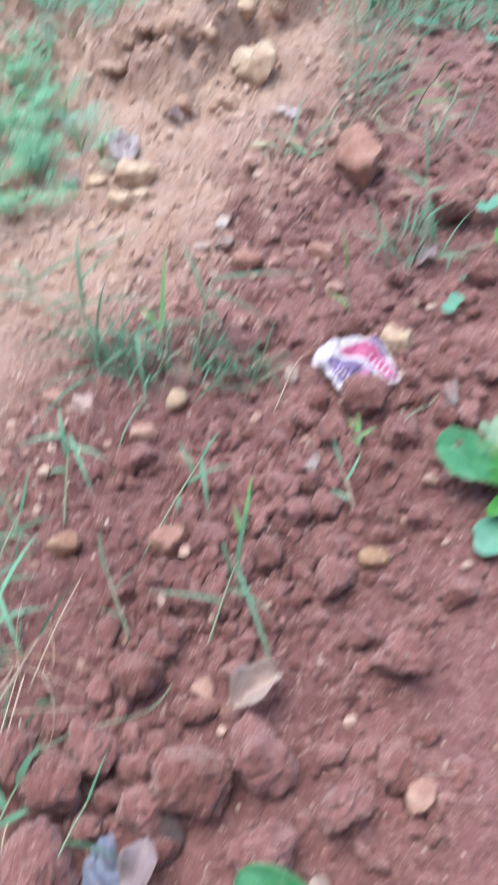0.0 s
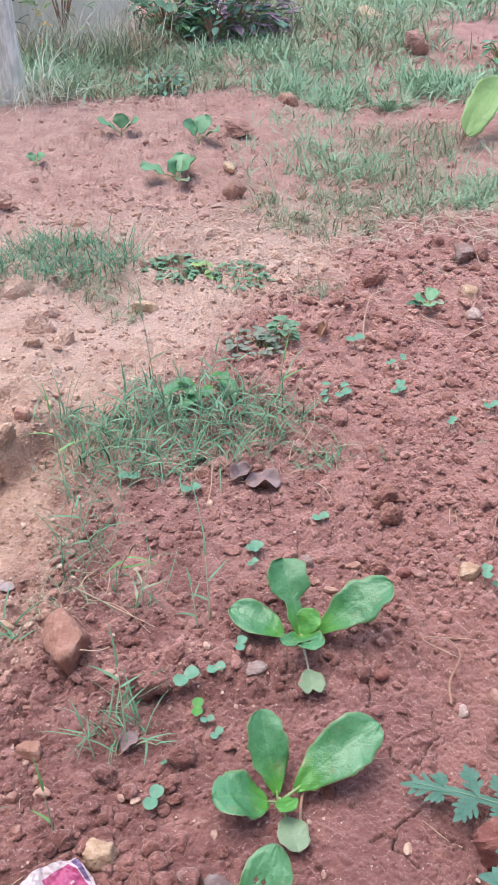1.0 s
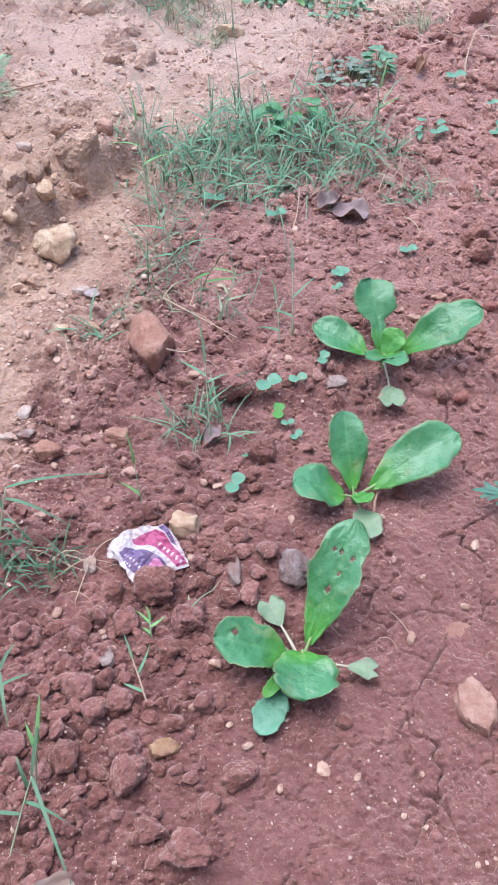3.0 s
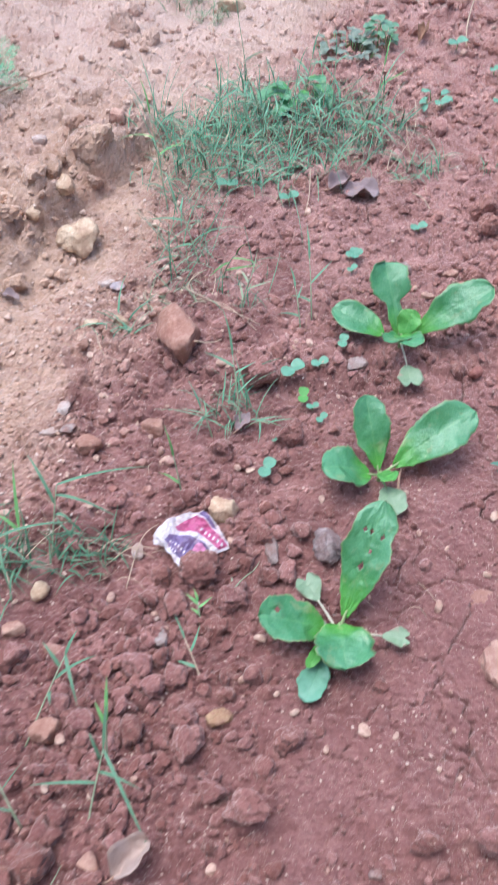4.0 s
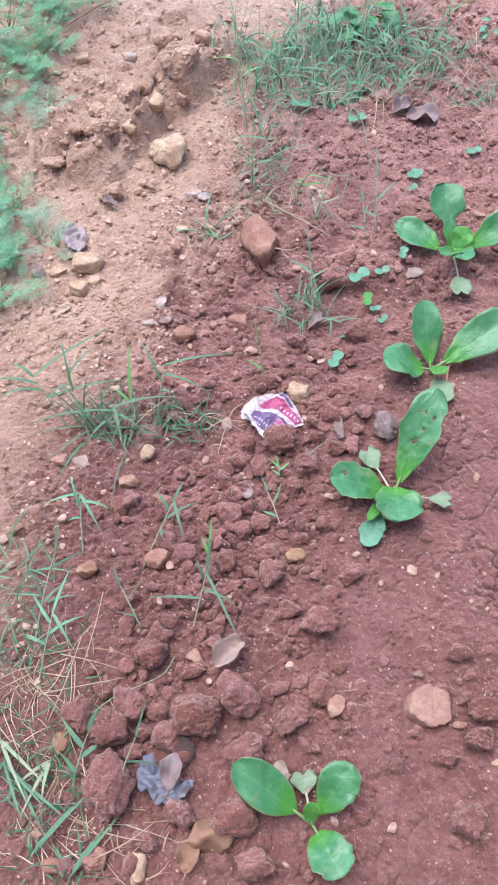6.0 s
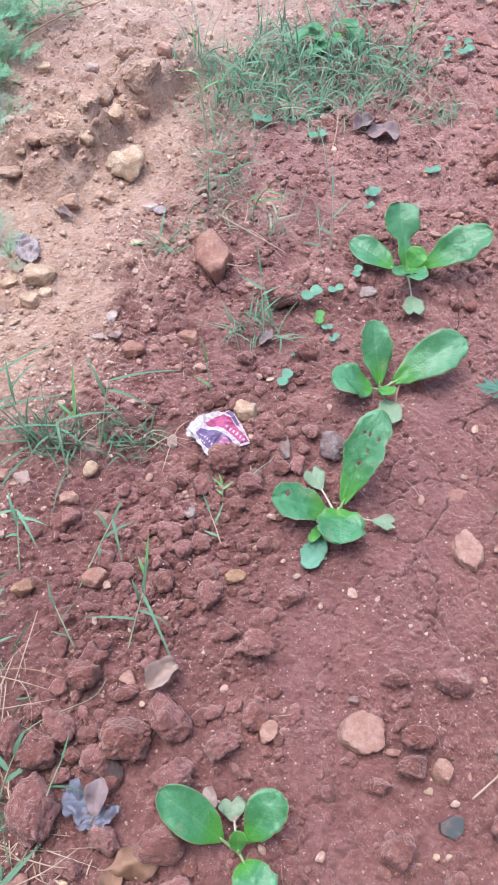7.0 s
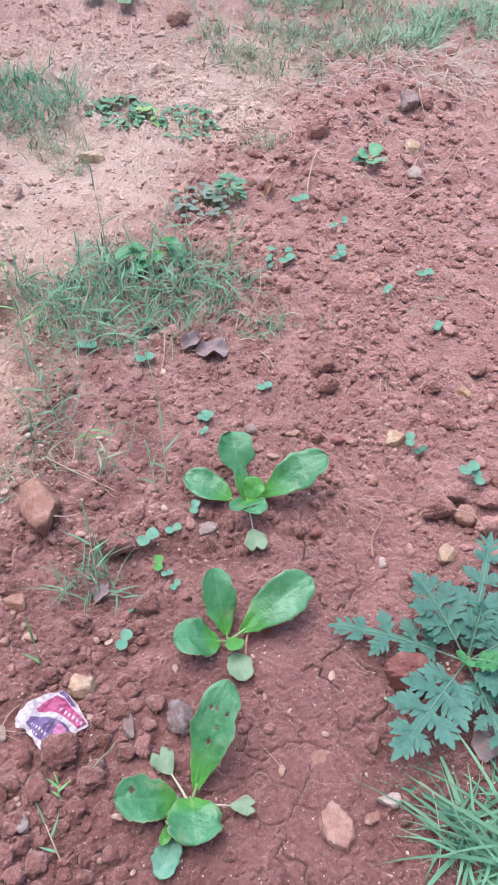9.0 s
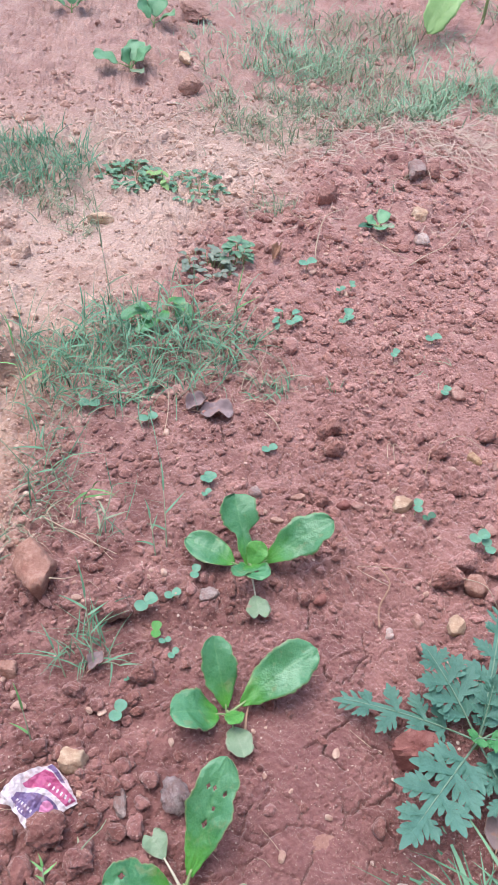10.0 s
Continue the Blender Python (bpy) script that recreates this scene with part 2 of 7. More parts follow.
M_LEAF = leaf_material("seedling_leaf", (0.098, 0.272, 0.128), (0.034, 0.165, 0.046), (0.24, 0.44, 0.18), (0.30, 0.28, 0.13), rough=0.34, blotches=0.34, spec=0.6, young=(0.12, 0.37, 0.030))
M_FAR_LEAF = leaf_material("pale_young_leaf", (0.19, 0.38, 0.20), (0.12, 0.29, 0.13), (0.26, 0.44, 0.24), (0.26, 0.34, 0.18), blotches=0.3)
M_LOBED_YOUNG = leaf_material("young_lobed_leaf", (0.09, 0.30, 0.10), (0.05, 0.20, 0.06), (0.12, 0.28, 0.12), (0.08, 0.22, 0.08), rough=0.6, blotches=0.2)
M_LEAF_YOUNG = leaf_material("young_leaf", (0.11, 0.33, 0.06), (0.07, 0.25, 0.05), (0.24, 0.42, 0.12), (0.20, 0.34, 0.10), blotches=0.2)
M_COTYLEDON = leaf_material("old_seed_leaf", (0.24, 0.32, 0.20), (0.17, 0.26, 0.14), (0.36, 0.40, 0.28), (0.38, 0.23, 0.19), blotches=0.8)
M_SEED_LEAF = leaf_material("seed_leaf", (0.165, 0.345, 0.235), (0.105, 0.255, 0.160), (0.14, 0.33, 0.17), (0.14, 0.30, 0.16), blotches=0.2)
M_LOBED = leaf_material("lobed_leaf", (0.098, 0.225, 0.168), (0.042, 0.125, 0.088), (0.16, 0.30, 0.22), (0.08, 0.20, 0.12), rough=0.6, blotches=0.3)
M_DARK_WEED = leaf_material("dark_weed_leaf", (0.060, 0.155, 0.090), (0.035, 0.105, 0.060), (0.12, 0.22, 0.13), (0.10, 0.19, 0.10), blotches=0.3)
M_FAR_WEED = leaf_material("low_weed_leaf", (0.165, 0.300, 0.180), (0.095, 0.205, 0.115), (0.20, 0.33, 0.19), (0.14, 0.22, 0.10), blotches=0.3)
M_GREY_WEED = leaf_material("grey_weed_leaf", (0.21, 0.25, 0.19), (0.14, 0.18, 0.13), (0.28, 0.30, 0.25), (0.26, 0.22, 0.18), blotches=0.5)
M_PURPLE = leaf_material("purple_leaf", (0.250, 0.150, 0.230), (0.150, 0.085, 0.140), (0.13, 0.08, 0.11), (0.06, 0.10, 0.07), blotches=0.3)
M_PALE_LEAF = leaf_material("pale_green_leaf", (0.27, 0.42, 0.14), (0.20, 0.35, 0.10), (0.40, 0.50, 0.24), (0.30, 0.40, 0.15), blotches=0.3)
M_DEAD = leaf_material("dead_leaf", (0.34, 0.255, 0.255), (0.235, 0.165, 0.170), (0.36, 0.27, 0.26), (0.38, 0.21, 0.15), rough=0.8, blotches=0.7, spec=0.2)
M_DRY = leaf_material("dry_leaf", (0.52, 0.395, 0.345), (0.40, 0.285, 0.250), (0.42, 0.30, 0.26), (0.30, 0.19, 0.16), rough=0.8, blotches=0.5, spec=0.2)
M_BROWN = leaf_material("brown_leaf", (0.37, 0.215, 0.145), (0.25, 0.13, 0.085), (0.46, 0.30, 0.21), (0.22, 0.11, 0.08), rough=0.8, blotches=0.6, spec=0.2)


def stalk_material(name, low, high, spread=0.5, rough=0.6):
    """Blades, stems and stalks; each piece takes its own tone between the two colours."""
    n = Nodes(name)
    g = n.add("ShaderNodeNewGeometry")
    pick = n.math("ADD", n.math("MULTIPLY", g.outputs["Random Per Island"], spread), n.math("MULTIPLY", n.noise(30.0, 3.0, 0.6, g.outputs["Position"]), 1.0 - spread))
    return n.finish(n.mix(pick, low, high), rough, n.bump(n.noise(400.0, 2.0, 0.5, g.outputs["Position"]), 0.0008, 0.4), 0.35)


M_GRASS = stalk_material("grass_blades", (0.050, 0.150, 0.088), (0.225, 0.405, 0.245), 0.75)
M_GRASS_DULL = stalk_material("dull_grass_blades", (0.150, 0.215, 0.130), (0.360, 0.390, 0.250), 0.8)
M_GRASS_DARK = stalk_material("dark_grass_blades", (0.045, 0.115, 0.065), (0.150, 0.260, 0.155), 0.7)
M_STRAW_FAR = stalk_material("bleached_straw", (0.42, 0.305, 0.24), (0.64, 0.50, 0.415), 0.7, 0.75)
# lightened copy of the grass colours, with the far field's stronger light painted in
M_GRASS_FAR_LIT = stalk_material("lit_far_grass_blades", (0.165, 0.315, 0.190), (0.390, 0.530, 0.350), 0.7)
M_GRASS_BRIGHT = stalk_material("bright_grass_blades", (0.085, 0.255, 0.075), (0.225, 0.420, 0.150), 0.6)
M_STRAW = stalk_material("straw", (0.32, 0.215, 0.145), (0.56, 0.43, 0.32), 0.7, 0.75)
M_TWIG = stalk_material("twig", (0.24, 0.125, 0.085), (0.45, 0.29, 0.20), 0.5, 0.8)
M_FEATHER = stalk_material("feathery_leaf", (0.060, 0.220, 0.095), (0.330, 0.570, 0.350), 0.8)
M_FEATHER_PALE = stalk_material("pale_feathery_leaf", (0.13, 0.28, 0.17), (0.40, 0.54, 0.40), 0.75)
M_PETIOLE = stalk_material("leaf_stalk", (0.17, 0.27, 0.09), (0.30, 0.36, 0.17), 0.5, 0.5)
M_PETIOLE_PALE = stalk_material("pale_leaf_stalk", (0.42, 0.38, 0.28), (0.55, 0.50, 0.38), 0.5, 0.5)
M_RIB = stalk_material("lobed_leaf_rib", (0.14, 0.24, 0.16), (0.22, 0.31, 0.21), 0.5, 0.6)


def plain_material(name, colour, rough=0.5, spec=0.4, scale=90.0, vary=0.25, dirt=SOIL_STAIN):
    n = Nodes(name)
    pos = n.add("ShaderNodeNewGeometry").outputs["Position"]
    tone = n.mix(n.math("MULTIPLY", n.ramp(n.noise(scale, 4.0, 0.6, pos), 0.45, 0.75), vary), colour, dirt)
    return n.finish(tone, rough, n.bump(n.noise(scale * 2.0, 3.0, 0.6, pos), 0.0015, 0.5), spec)


M_FILM = plain_material("white_plastic_film", (0.54, 0.47, 0.49), 0.38, vary=0.6)
M_MAGENTA = plain_material("magenta_print", (0.36, 0.065, 0.16), 0.38, vary=0.4)
M_VIOLET = plain_material("violet_print", (0.15, 0.10, 0.21), 0.38, vary=0.4)
M_PINK = plain_material("pink_print", (0.58, 0.22, 0.38), 0.38)
M_FOIL = plain_material("blue_grey_plastic", (0.150, 0.155, 0.200), 0.42, 0.5, 60.0, 0.5)
M_FLAKE = plain_material("grey_plastic_flake", (0.33, 0.27, 0.27), 0.5, 0.4, 60.0, 0.6)
M_TILE = plain_material("dark_glazed_shard", (0.050, 0.056, 0.058), 0.5, 0.4, 60.0, 0.5)
M_WALL = plain_material("weathered_plaster", (0.92, 0.89, 0.76), 0.9, 0.2, 9.0, 0.2, (0.50, 0.46, 0.32))
M_PALE_STRAW = stalk_material("pale_straw", (0.50, 0.51, 0.40), (0.78, 0.78, 0.66), 0.7, 0.75)
# plaster of the added wall that blocks sky light, never in view
M_SKY_BLOCKER = plain_material("grey_blocker_plaster", (0.30, 0.27, 0.24), 0.9, 0.2, 7.0, 0.5, (0.20, 0.15, 0.12))
def bark_material():
    """Pale grey bark with lengthwise streaks and lichen."""
    n = Nodes("pale_bark")
    pos = n.add("ShaderNodeNewGeometry").outputs["Position"]
    long = n.add("ShaderNodeMapping", Vector=pos)
    long.inputs["Scale"].default_value = (1.0, 1.0, 0.16)
    streak = n.noise(48.0, 4.0, 0.65, long.outputs[0])
    colour = n.mix(n.ramp(streak, 0.36, 0.64), (0.58, 0.58, 0.52), (0.88, 0.88, 0.82))
    colour = n.mix(n.math("MULTIPLY", n.ramp(n.noise(7.0, 4.0, 0.6, pos), 0.48, 0.66), 0.5), colour, (0.42, 0.48, 0.38))
    return n.finish(colour, 0.9, n.bump(streak, 0.012, 0.9), 0.2)


M_BARK = bark_material()
M_YELLOW = plain_material("yellow_petal", (0.70, 0.47, 0.07), 0.6)


# ---- noise and mesh tools ----
def hashed(ix, iy, seed):
    h = (ix.astype(np.int64) * 374761393 + iy.astype(np.int64) * 668265263 + seed * 974711) & 0x7FFFFFFF
    h = ((h ^ (h >> 13)) * 1274126177) & 0x7FFFFFFF
    h = ((h ^ (h >> 15)) * 2246822519) & 0x7FFFFFFF
    return ((h ^ (h >> 16)) & 0xFFFFFF) / float(0x1000000)


def value_noise(x, y, seed=0):
    ix, iy = np.floor(x), np.floor(y)
    fx, fy = x - ix, y - iy
    ux, uy = fx * fx * fx * (fx * (fx * 6 - 15) + 10), fy * fy * fy * (fy * (fy * 6 - 15) + 10)
    a, b = hashed(ix, iy, seed), hashed(ix + 1, iy, seed)
    c, d = hashed(ix, iy + 1, seed), hashed(ix + 1, iy + 1, seed)
    return (a + (b - a) * ux) * (1 - uy) + (c + (d - c) * ux) * uy


def fbm(x, y, octaves=4, seed=0, gain=0.5):
    total, weight, amount = np.zeros_like(x), 0.0, 1.0
    for k in range(octaves):
        total += amount * value_noise(x * 2.03**k + 17.3 * k, y * 2.03**k - 9.1 * k, seed + k)
        weight += amount
        amount *= gain
    return total / weight


def lumps(x, y, seed=0, fill=0.62):
    """Rounded lumps on a scattered lattice: 0 between them, up to 1 on top."""
    x, y = x + 0.55 * (value_noise(x * 1.7, y * 1.7, seed + 51) - 0.5) + 0.26 * (value_noise(x * 4.3, y * 4.3, seed + 52) - 0.5), y + 0.55 * (value_noise(x * 1.7, y * 1.7, seed + 53) - 0.5) + 0.26 * (value_noise(x * 4.3, y * 4.3, seed + 54) - 0.5)
    ix, iy = np.floor(x), np.floor(y)
    best = np.zeros_like(x)
    for dx in (-1, 0, 1):
        for dy in (-1, 0, 1):
            cx, cy = ix + dx, iy + dy
            px, py = cx + hashed(cx, cy, seed), cy + hashed(cx, cy, seed + 7)
            size = fill * (0.35 + 0.65 * hashed(cx, cy, seed + 13))
            d2 = ((x - px) ** 2 + (y - py) ** 2) / size**2
            best = np.maximum(best, np.clip(1 - d2, 0, 1) ** 0.6 * size / fill)
    return best


def blocks(x, y, seed=0, share=0.7):
    """Angular broken clods: cells with tilted flat tops and gaps between them, 0 to about 1."""
    wx = x + 0.30 * (value_noise(x * 2.7, y * 2.7, seed + 31) - 0.5)
    wy = y + 0.30 * (value_noise(x * 2.7, y * 2.7, seed + 32) - 0.5)
    ix, iy = np.floor(wx), np.floor(wy)
    first, second = np.full_like(x, 9.0), np.full_like(x, 9.0)
    top = np.zeros_like(x)
    for dx in (-1, 0, 1):
        for dy in (-1, 0, 1):
            cx, cy = ix + dx, iy + dy
            ox, oy = wx - cx - hashed(cx, cy, seed), wy - cy - hashed(cx, cy, seed + 3)
            d = np.hypot(ox, oy)
            tall = hashed(cx, cy, seed + 5)
            tall = np.where(tall < share, 0.35 + 0.65 * tall / share, 0.0)
            tall = tall * (1 + 1.1 * ox * (hashed(cx, cy, seed + 8) - 0.5) * 2 + 1.1 * oy * (hashed(cx, cy, seed + 9) - 0.5) * 2)
            closer = d < first
            second = np.where(closer, first, np.minimum(second, d))
            top = np.where(closer, tall, top)
            first = np.where(closer, d, first)
    return np.clip(top, 0, 1.3) * smooth(second - first, 0.02, 0.22) * smooth(first, 0.74, 0.52)


def smooth(v, low, high):
    t = np.clip((v - low) / (high - low), 0, 1)
    return t * t * (3 - 2 * t)


CRACKS = (
    ((0.417, 0.526), (0.421, 0.506), (0.446, 0.486), (0.450, 0.452), (0.439, 0.417), (0.453, 0.382), (0.461, 0.379)),
    ((0.669, 0.964), (0.662, 0.924), (0.636, 0.909), (0.617, 0.878), (0.595, 0.893), (0.580, 0.914)),
    ((0.522, 0.782), (0.552, 0.792), (0.581, 0.810), (0.603, 0.815)),
    ((0.552, 0.792), (0.548, 0.761), (0.574, 0.738)),
    ((0.652, 0.713), (0.639, 0.684), (0.611, 0.677), (0.583, 0.673), (0.554, 0.668)),
    ((0.582, 0.671), (0.592, 0.652), (0.613, 0.633), (0.613, 0.618)),
    ((0.617, 0.778), (0.633, 0.750), (0.639, 0.729)),
    ((0.585, 1.054), (0.578, 1.014), (0.569, 0.995)),
    ((0.800, 1.216), (0.792, 1.178), (0.772, 1.159)),
    ((0.503, 1.516), (0.497, 1.468)),
    ((0.002, 0.553), (0.003, 0.520), (0.021, 0.508)),
)


def crack_depth(x, y):
    wx = x + 0.008 * (value_noise(x * 60, y * 60, 41) - 0.5) * 2
    wy = y + 0.008 * (value_noise(x * 60, y * 60, 42) - 0.5) * 2
    deep = np.zeros_like(x)
    for line in CRACKS:
        for (ax, ay), (bx, by) in zip(line, line[1:]):
            near = (x > min(ax, bx) - 0.03) & (x < max(ax, bx) + 0.03) & (y > min(ay, by) - 0.03) & (y < max(ay, by) + 0.03)
            if not near.any():
                continue
            px, py = wx[near], wy[near]
            t = np.clip(((px - ax) * (bx - ax) + (py - ay) * (by - ay)) / ((bx - ax) ** 2 + (by - ay) ** 2), 0, 1)
            d = np.hypot(px - ax - t * (bx - ax), py - ay - t * (by - ay))
            deep[near] = np.maximum(deep[near], np.exp(-((d / 0.0015) ** 2)))
    return deep


def cell_edges(x, y, seed):
    """Thin shrinkage cracks along the borders of scattered cells: 1 on a border, 0 off it."""
    wx = x + 0.35 * (fbm(x * 3, y * 3, 3, seed + 1) - 0.5)
    wy = y + 0.35 * (fbm(x * 3, y * 3, 3, seed + 2) - 0.5)
    ix, iy = np.floor(wx), np.floor(wy)
    first, second = np.full_like(x, 9.0), np.full_like(x, 9.0)
    for dx in (-1, 0, 1):
        for dy in (-1, 0, 1):
            cx, cy = ix + dx, iy + dy
            d = np.hypot(wx - cx - hashed(cx, cy, seed), wy - cy - hashed(cx, cy, seed + 3))
            second = np.minimum(second, np.maximum(first, d))
            first = np.minimum(first, d)
    return np.exp(-(((second - first) / 0.024) ** 2))


def roughness_of(x, y):
    """How crumbled the surface is: 1 where the soil is dug and loose, low where rain has sealed it."""
    wob = (fbm(x * 5, y * 5, 3, 61) - 0.5) * 0.16
    sealed = np.exp(-(((x - 0.50 + wob - 0.25 * (y - 0.7)) / 0.11) ** 2)) * smooth(y, 0.25, 0.45) * smooth(y, 1.12, 0.92)
    track = np.exp(-(((x - 0.27 + wob) / 0.06) ** 2)) * smooth(y, 0.62, 0.45) * smooth(y, -0.1, 0.1)
    sandy = smooth((y - 0.66) - 2.3 * (x + 0.17), 0.1, 0.6) * smooth(y, 2.6, 2.2)
    bare = 0.75 * np.exp(-(((x - 0.36 + wob) / 0.13) ** 2) - ((y - 1.33 + wob) / 0.16) ** 2) + 0.6 * np.exp(-(((x - 0.36 + wob) / 0.09) ** 2) - ((y - 0.95) / 0.14) ** 2)
    rough = np.clip(1.0 - 0.85 * sealed - 0.7 * track - 0.75 * sandy - bare, 0.12, 1.0)
    return rough * (0.45 + 0.55 * smooth(fbm(x * 3.3, y * 3.3, 3, 63), 0.38, 0.60))


def ground_height(x, y):
    x, y = np.asarray(x, float), np.asarray(y, float)
    far = np.hypot(x - 0.3, y - 0.9)
    near = smooth(far, 9.0, 4.0)
    r = roughness_of(x, y)
    z = 0.030 * (fbm(x * 2.2, y * 2.2, 2, 5) - 0.5) * near
    z += 0.016 * (fbm(x * 9, y * 9, 3, 11) - 0.5) * near
    # broken edge of the sandy strip, with a hollow in front of it
    ragged = 0.10 * (fbm(x * 9, y * 9, 4, 23) - 0.5)
    rise = y - (1.40 + np.maximum(x + 0.20, 0) * 1.25) + ragged
    bank = smooth(rise, -0.01, 0.06) * np.exp(-np.maximum(rise, 0) / 0.5) * smooth(x, 0.16, -0.02) * smooth(x, -1.6, -0.7)
    z += 0.030 * bank
    z -= 0.030 * np.exp(-(((x + 0.16) / 0.10) ** 2) - ((y - 1.36 - 0.3 * (x + 0.16)) / 0.05) ** 2)
    z += bank * (0.058 * lumps(x * 7 + 3, y * 7, 29, 0.75) + 0.030 * blocks(x * 14, y * 14, 30, 0.6) + 0.010 * lumps(x * 37, y * 37, 28, 0.6) + 0.005 * lumps(x * 80, y * 80, 27, 0.6))
    # clods and crumbs that are one with the ground
    patchy = 0.35 + 0.65 * smooth(fbm(x * 4, y * 4, 2, 71), 0.36, 0.60)
    big_clods = np.maximum(0.022 * lumps(x * 19, y * 19, 31, 0.50), 0.017 * blocks(x * 31, y * 31, 34, 0.34))
    small = np.maximum(0.0115 * lumps(x * 44, y * 44, 37, 0.52), 0.0105 * blocks(x * 52, y * 52, 38, 0.40))
    heap = np.exp(-(((x + 0.06) / 0.15) ** 2) - ((y - 0.21) / 0.15) ** 2)
    z += near * r * patchy * (1 - 0.7 * heap) * (np.maximum(big_clods, small) + 0.004 * lumps(x * 17, y * 17, 33))
    z += 0.0034 * near * (0.35 + 0.65 * r) * lumps(x * 68, y * 68, 39, 0.55)
    z += 0.0052 * (0.30 + 0.70 * r) * near * lumps(x * 105, y * 105, 43)
    z += 0.024 * near * smooth(y, 1.7, 2.1) * (1 - 0.5 * smooth(y, 2.7, 3.2)) * smooth(y, 4.6, 4.2) * (0.9 * lumps(x * 9, y * 9, 83, 0.7) + 0.55 * lumps(x * 21, y * 21, 84, 0.6) + 0.25 * lumps(x * 46, y * 46, 85, 0.6)) * smooth(fbm(x * 3, y * 3, 2, 87), 0.40, 0.60)
    z += 0.0042 * near * smooth(fbm(x * 7, y * 5, 3, 57), 0.50, 0.62) * lumps(x * 84, y * 84, 58, 0.6)
    z += 0.0050 * near * (1 - r) * (fbm(x * 26, y * 9, 3, 49) - 0.5)
    z += 0.0016 * near * (fbm(x * 170, y * 170, 2, 47) - 0.5)
    z -= near * (0.003 + 0.011 * smooth(y, 1.15, 1.5) - 0.004 * smooth(y, 2.6, 3.2))
    z -= 0.018 * crack_depth(x, y)
    dryness = smooth(r, 0.75, 0.35) * smooth(fbm(x * 6, y * 6, 2, 53), 0.40, 0.58) * smooth(y, 2.0, 1.6)
    z -= 0.010 * dryness * cell_edges(x * 13, y * 13, 59)
    # tilled bed beyond the grass
    z += 0.02 * smooth(y, 3.15, 3.5) * smooth(y, 4.7, 4.2) * smooth(x, 1.3, 0.9) * smooth(x, -1.5, -1.0)
    z += 0.07 * smooth(y, 4.75, 5.1) * smooth(x, 1.45, 1.8) * smooth(y, 6.4, 6.0)
    return z


def height_at(x, y):
    return float(ground_height(np.array([x]), np.array([y]))[0])


def mesh_of(name, verts, faces, material, smooth_shade=True, uvs=None):
    me = bpy.data.meshes.new(name)
    me.from_pydata(np.asarray(verts, float).tolist(), [], [list(map(int, f)) for f in faces])
    for m in material if isinstance(material, (list, tuple)) else [material]:
        me.materials.append(m)
    if smooth_shade:
        me.polygons.foreach_set("use_smooth", [True] * len(me.polygons))
    if uvs is not None:
        layer = me.uv_layers.new(name="UVMap")
        index = np.zeros(len(me.loops), dtype=np.int64)
        me.loops.foreach_get("vertex_index", index)
        layer.data.foreach_set("uv", np.asarray(uvs, dtype=np.float32)[index].ravel())
    me.update()
    return me


def part(name, mesh, parent, label=""):
    """One mesh object under a thing or under a part; its vertices are given in the thing's own space."""
    ob = new(name, mesh)
    ob.parent = parent
    if label:
        ob["label"] = label
    return ob


def thing(name, x, y, z, label, category, group="", turn=0.0):
    ob = new(name)
    ob.empty_display_size = 0.02
    ob.matrix_basis = pose(x, y, z, 0, 0, turn)
    return tagged(ob, label, category, group)


def grid_faces(rows, cols, start=0):
    return [(start + i * cols + j, start + i * cols + j + 1, start + (i + 1) * cols + j + 1, start + (i + 1) * cols + j) for i in range(rows - 1) for j in range(cols - 1)]


def tube(points, radii, sides=6):
    """A closed tube along points, with a radius at each."""
    points = [Vector(p) for p in points]
    verts, faces = [], []
    for i, p in enumerate(points):
        way = (points[min(i + 1, len(points) - 1)] - points[max(i - 1, 0)]).normalized()
        side = way.orthogonal().normalized() if i == 0 else (side - way * side.dot(way)).normalized()
        over = way.cross(side)
        for k in range(sides):
            a = 2 * math.pi * k / sides
            verts.append(p + (side * math.cos(a) + over * math.sin(a)) * radii[i])
    for i in range(len(points) - 1):
        for k in range(sides):
            a, b = i * sides + k, i * sides + (k + 1) % sides
            faces.append((a, b, b + sides, a + sides))
    faces.append(tuple(range(sides - 1, -1, -1)))
    faces.append(tuple(range(len(verts) - sides, len(verts))))
    return [tuple(v) for v in verts], faces


def bezier(a, b, c, count):
    a, b, c = Vector(a), Vector(b), Vector(c)
    return [a * (1 - t) ** 2 + b * 2 * t * (1 - t) + c * t * t for t in (k / (count - 1) for k in range(count))]


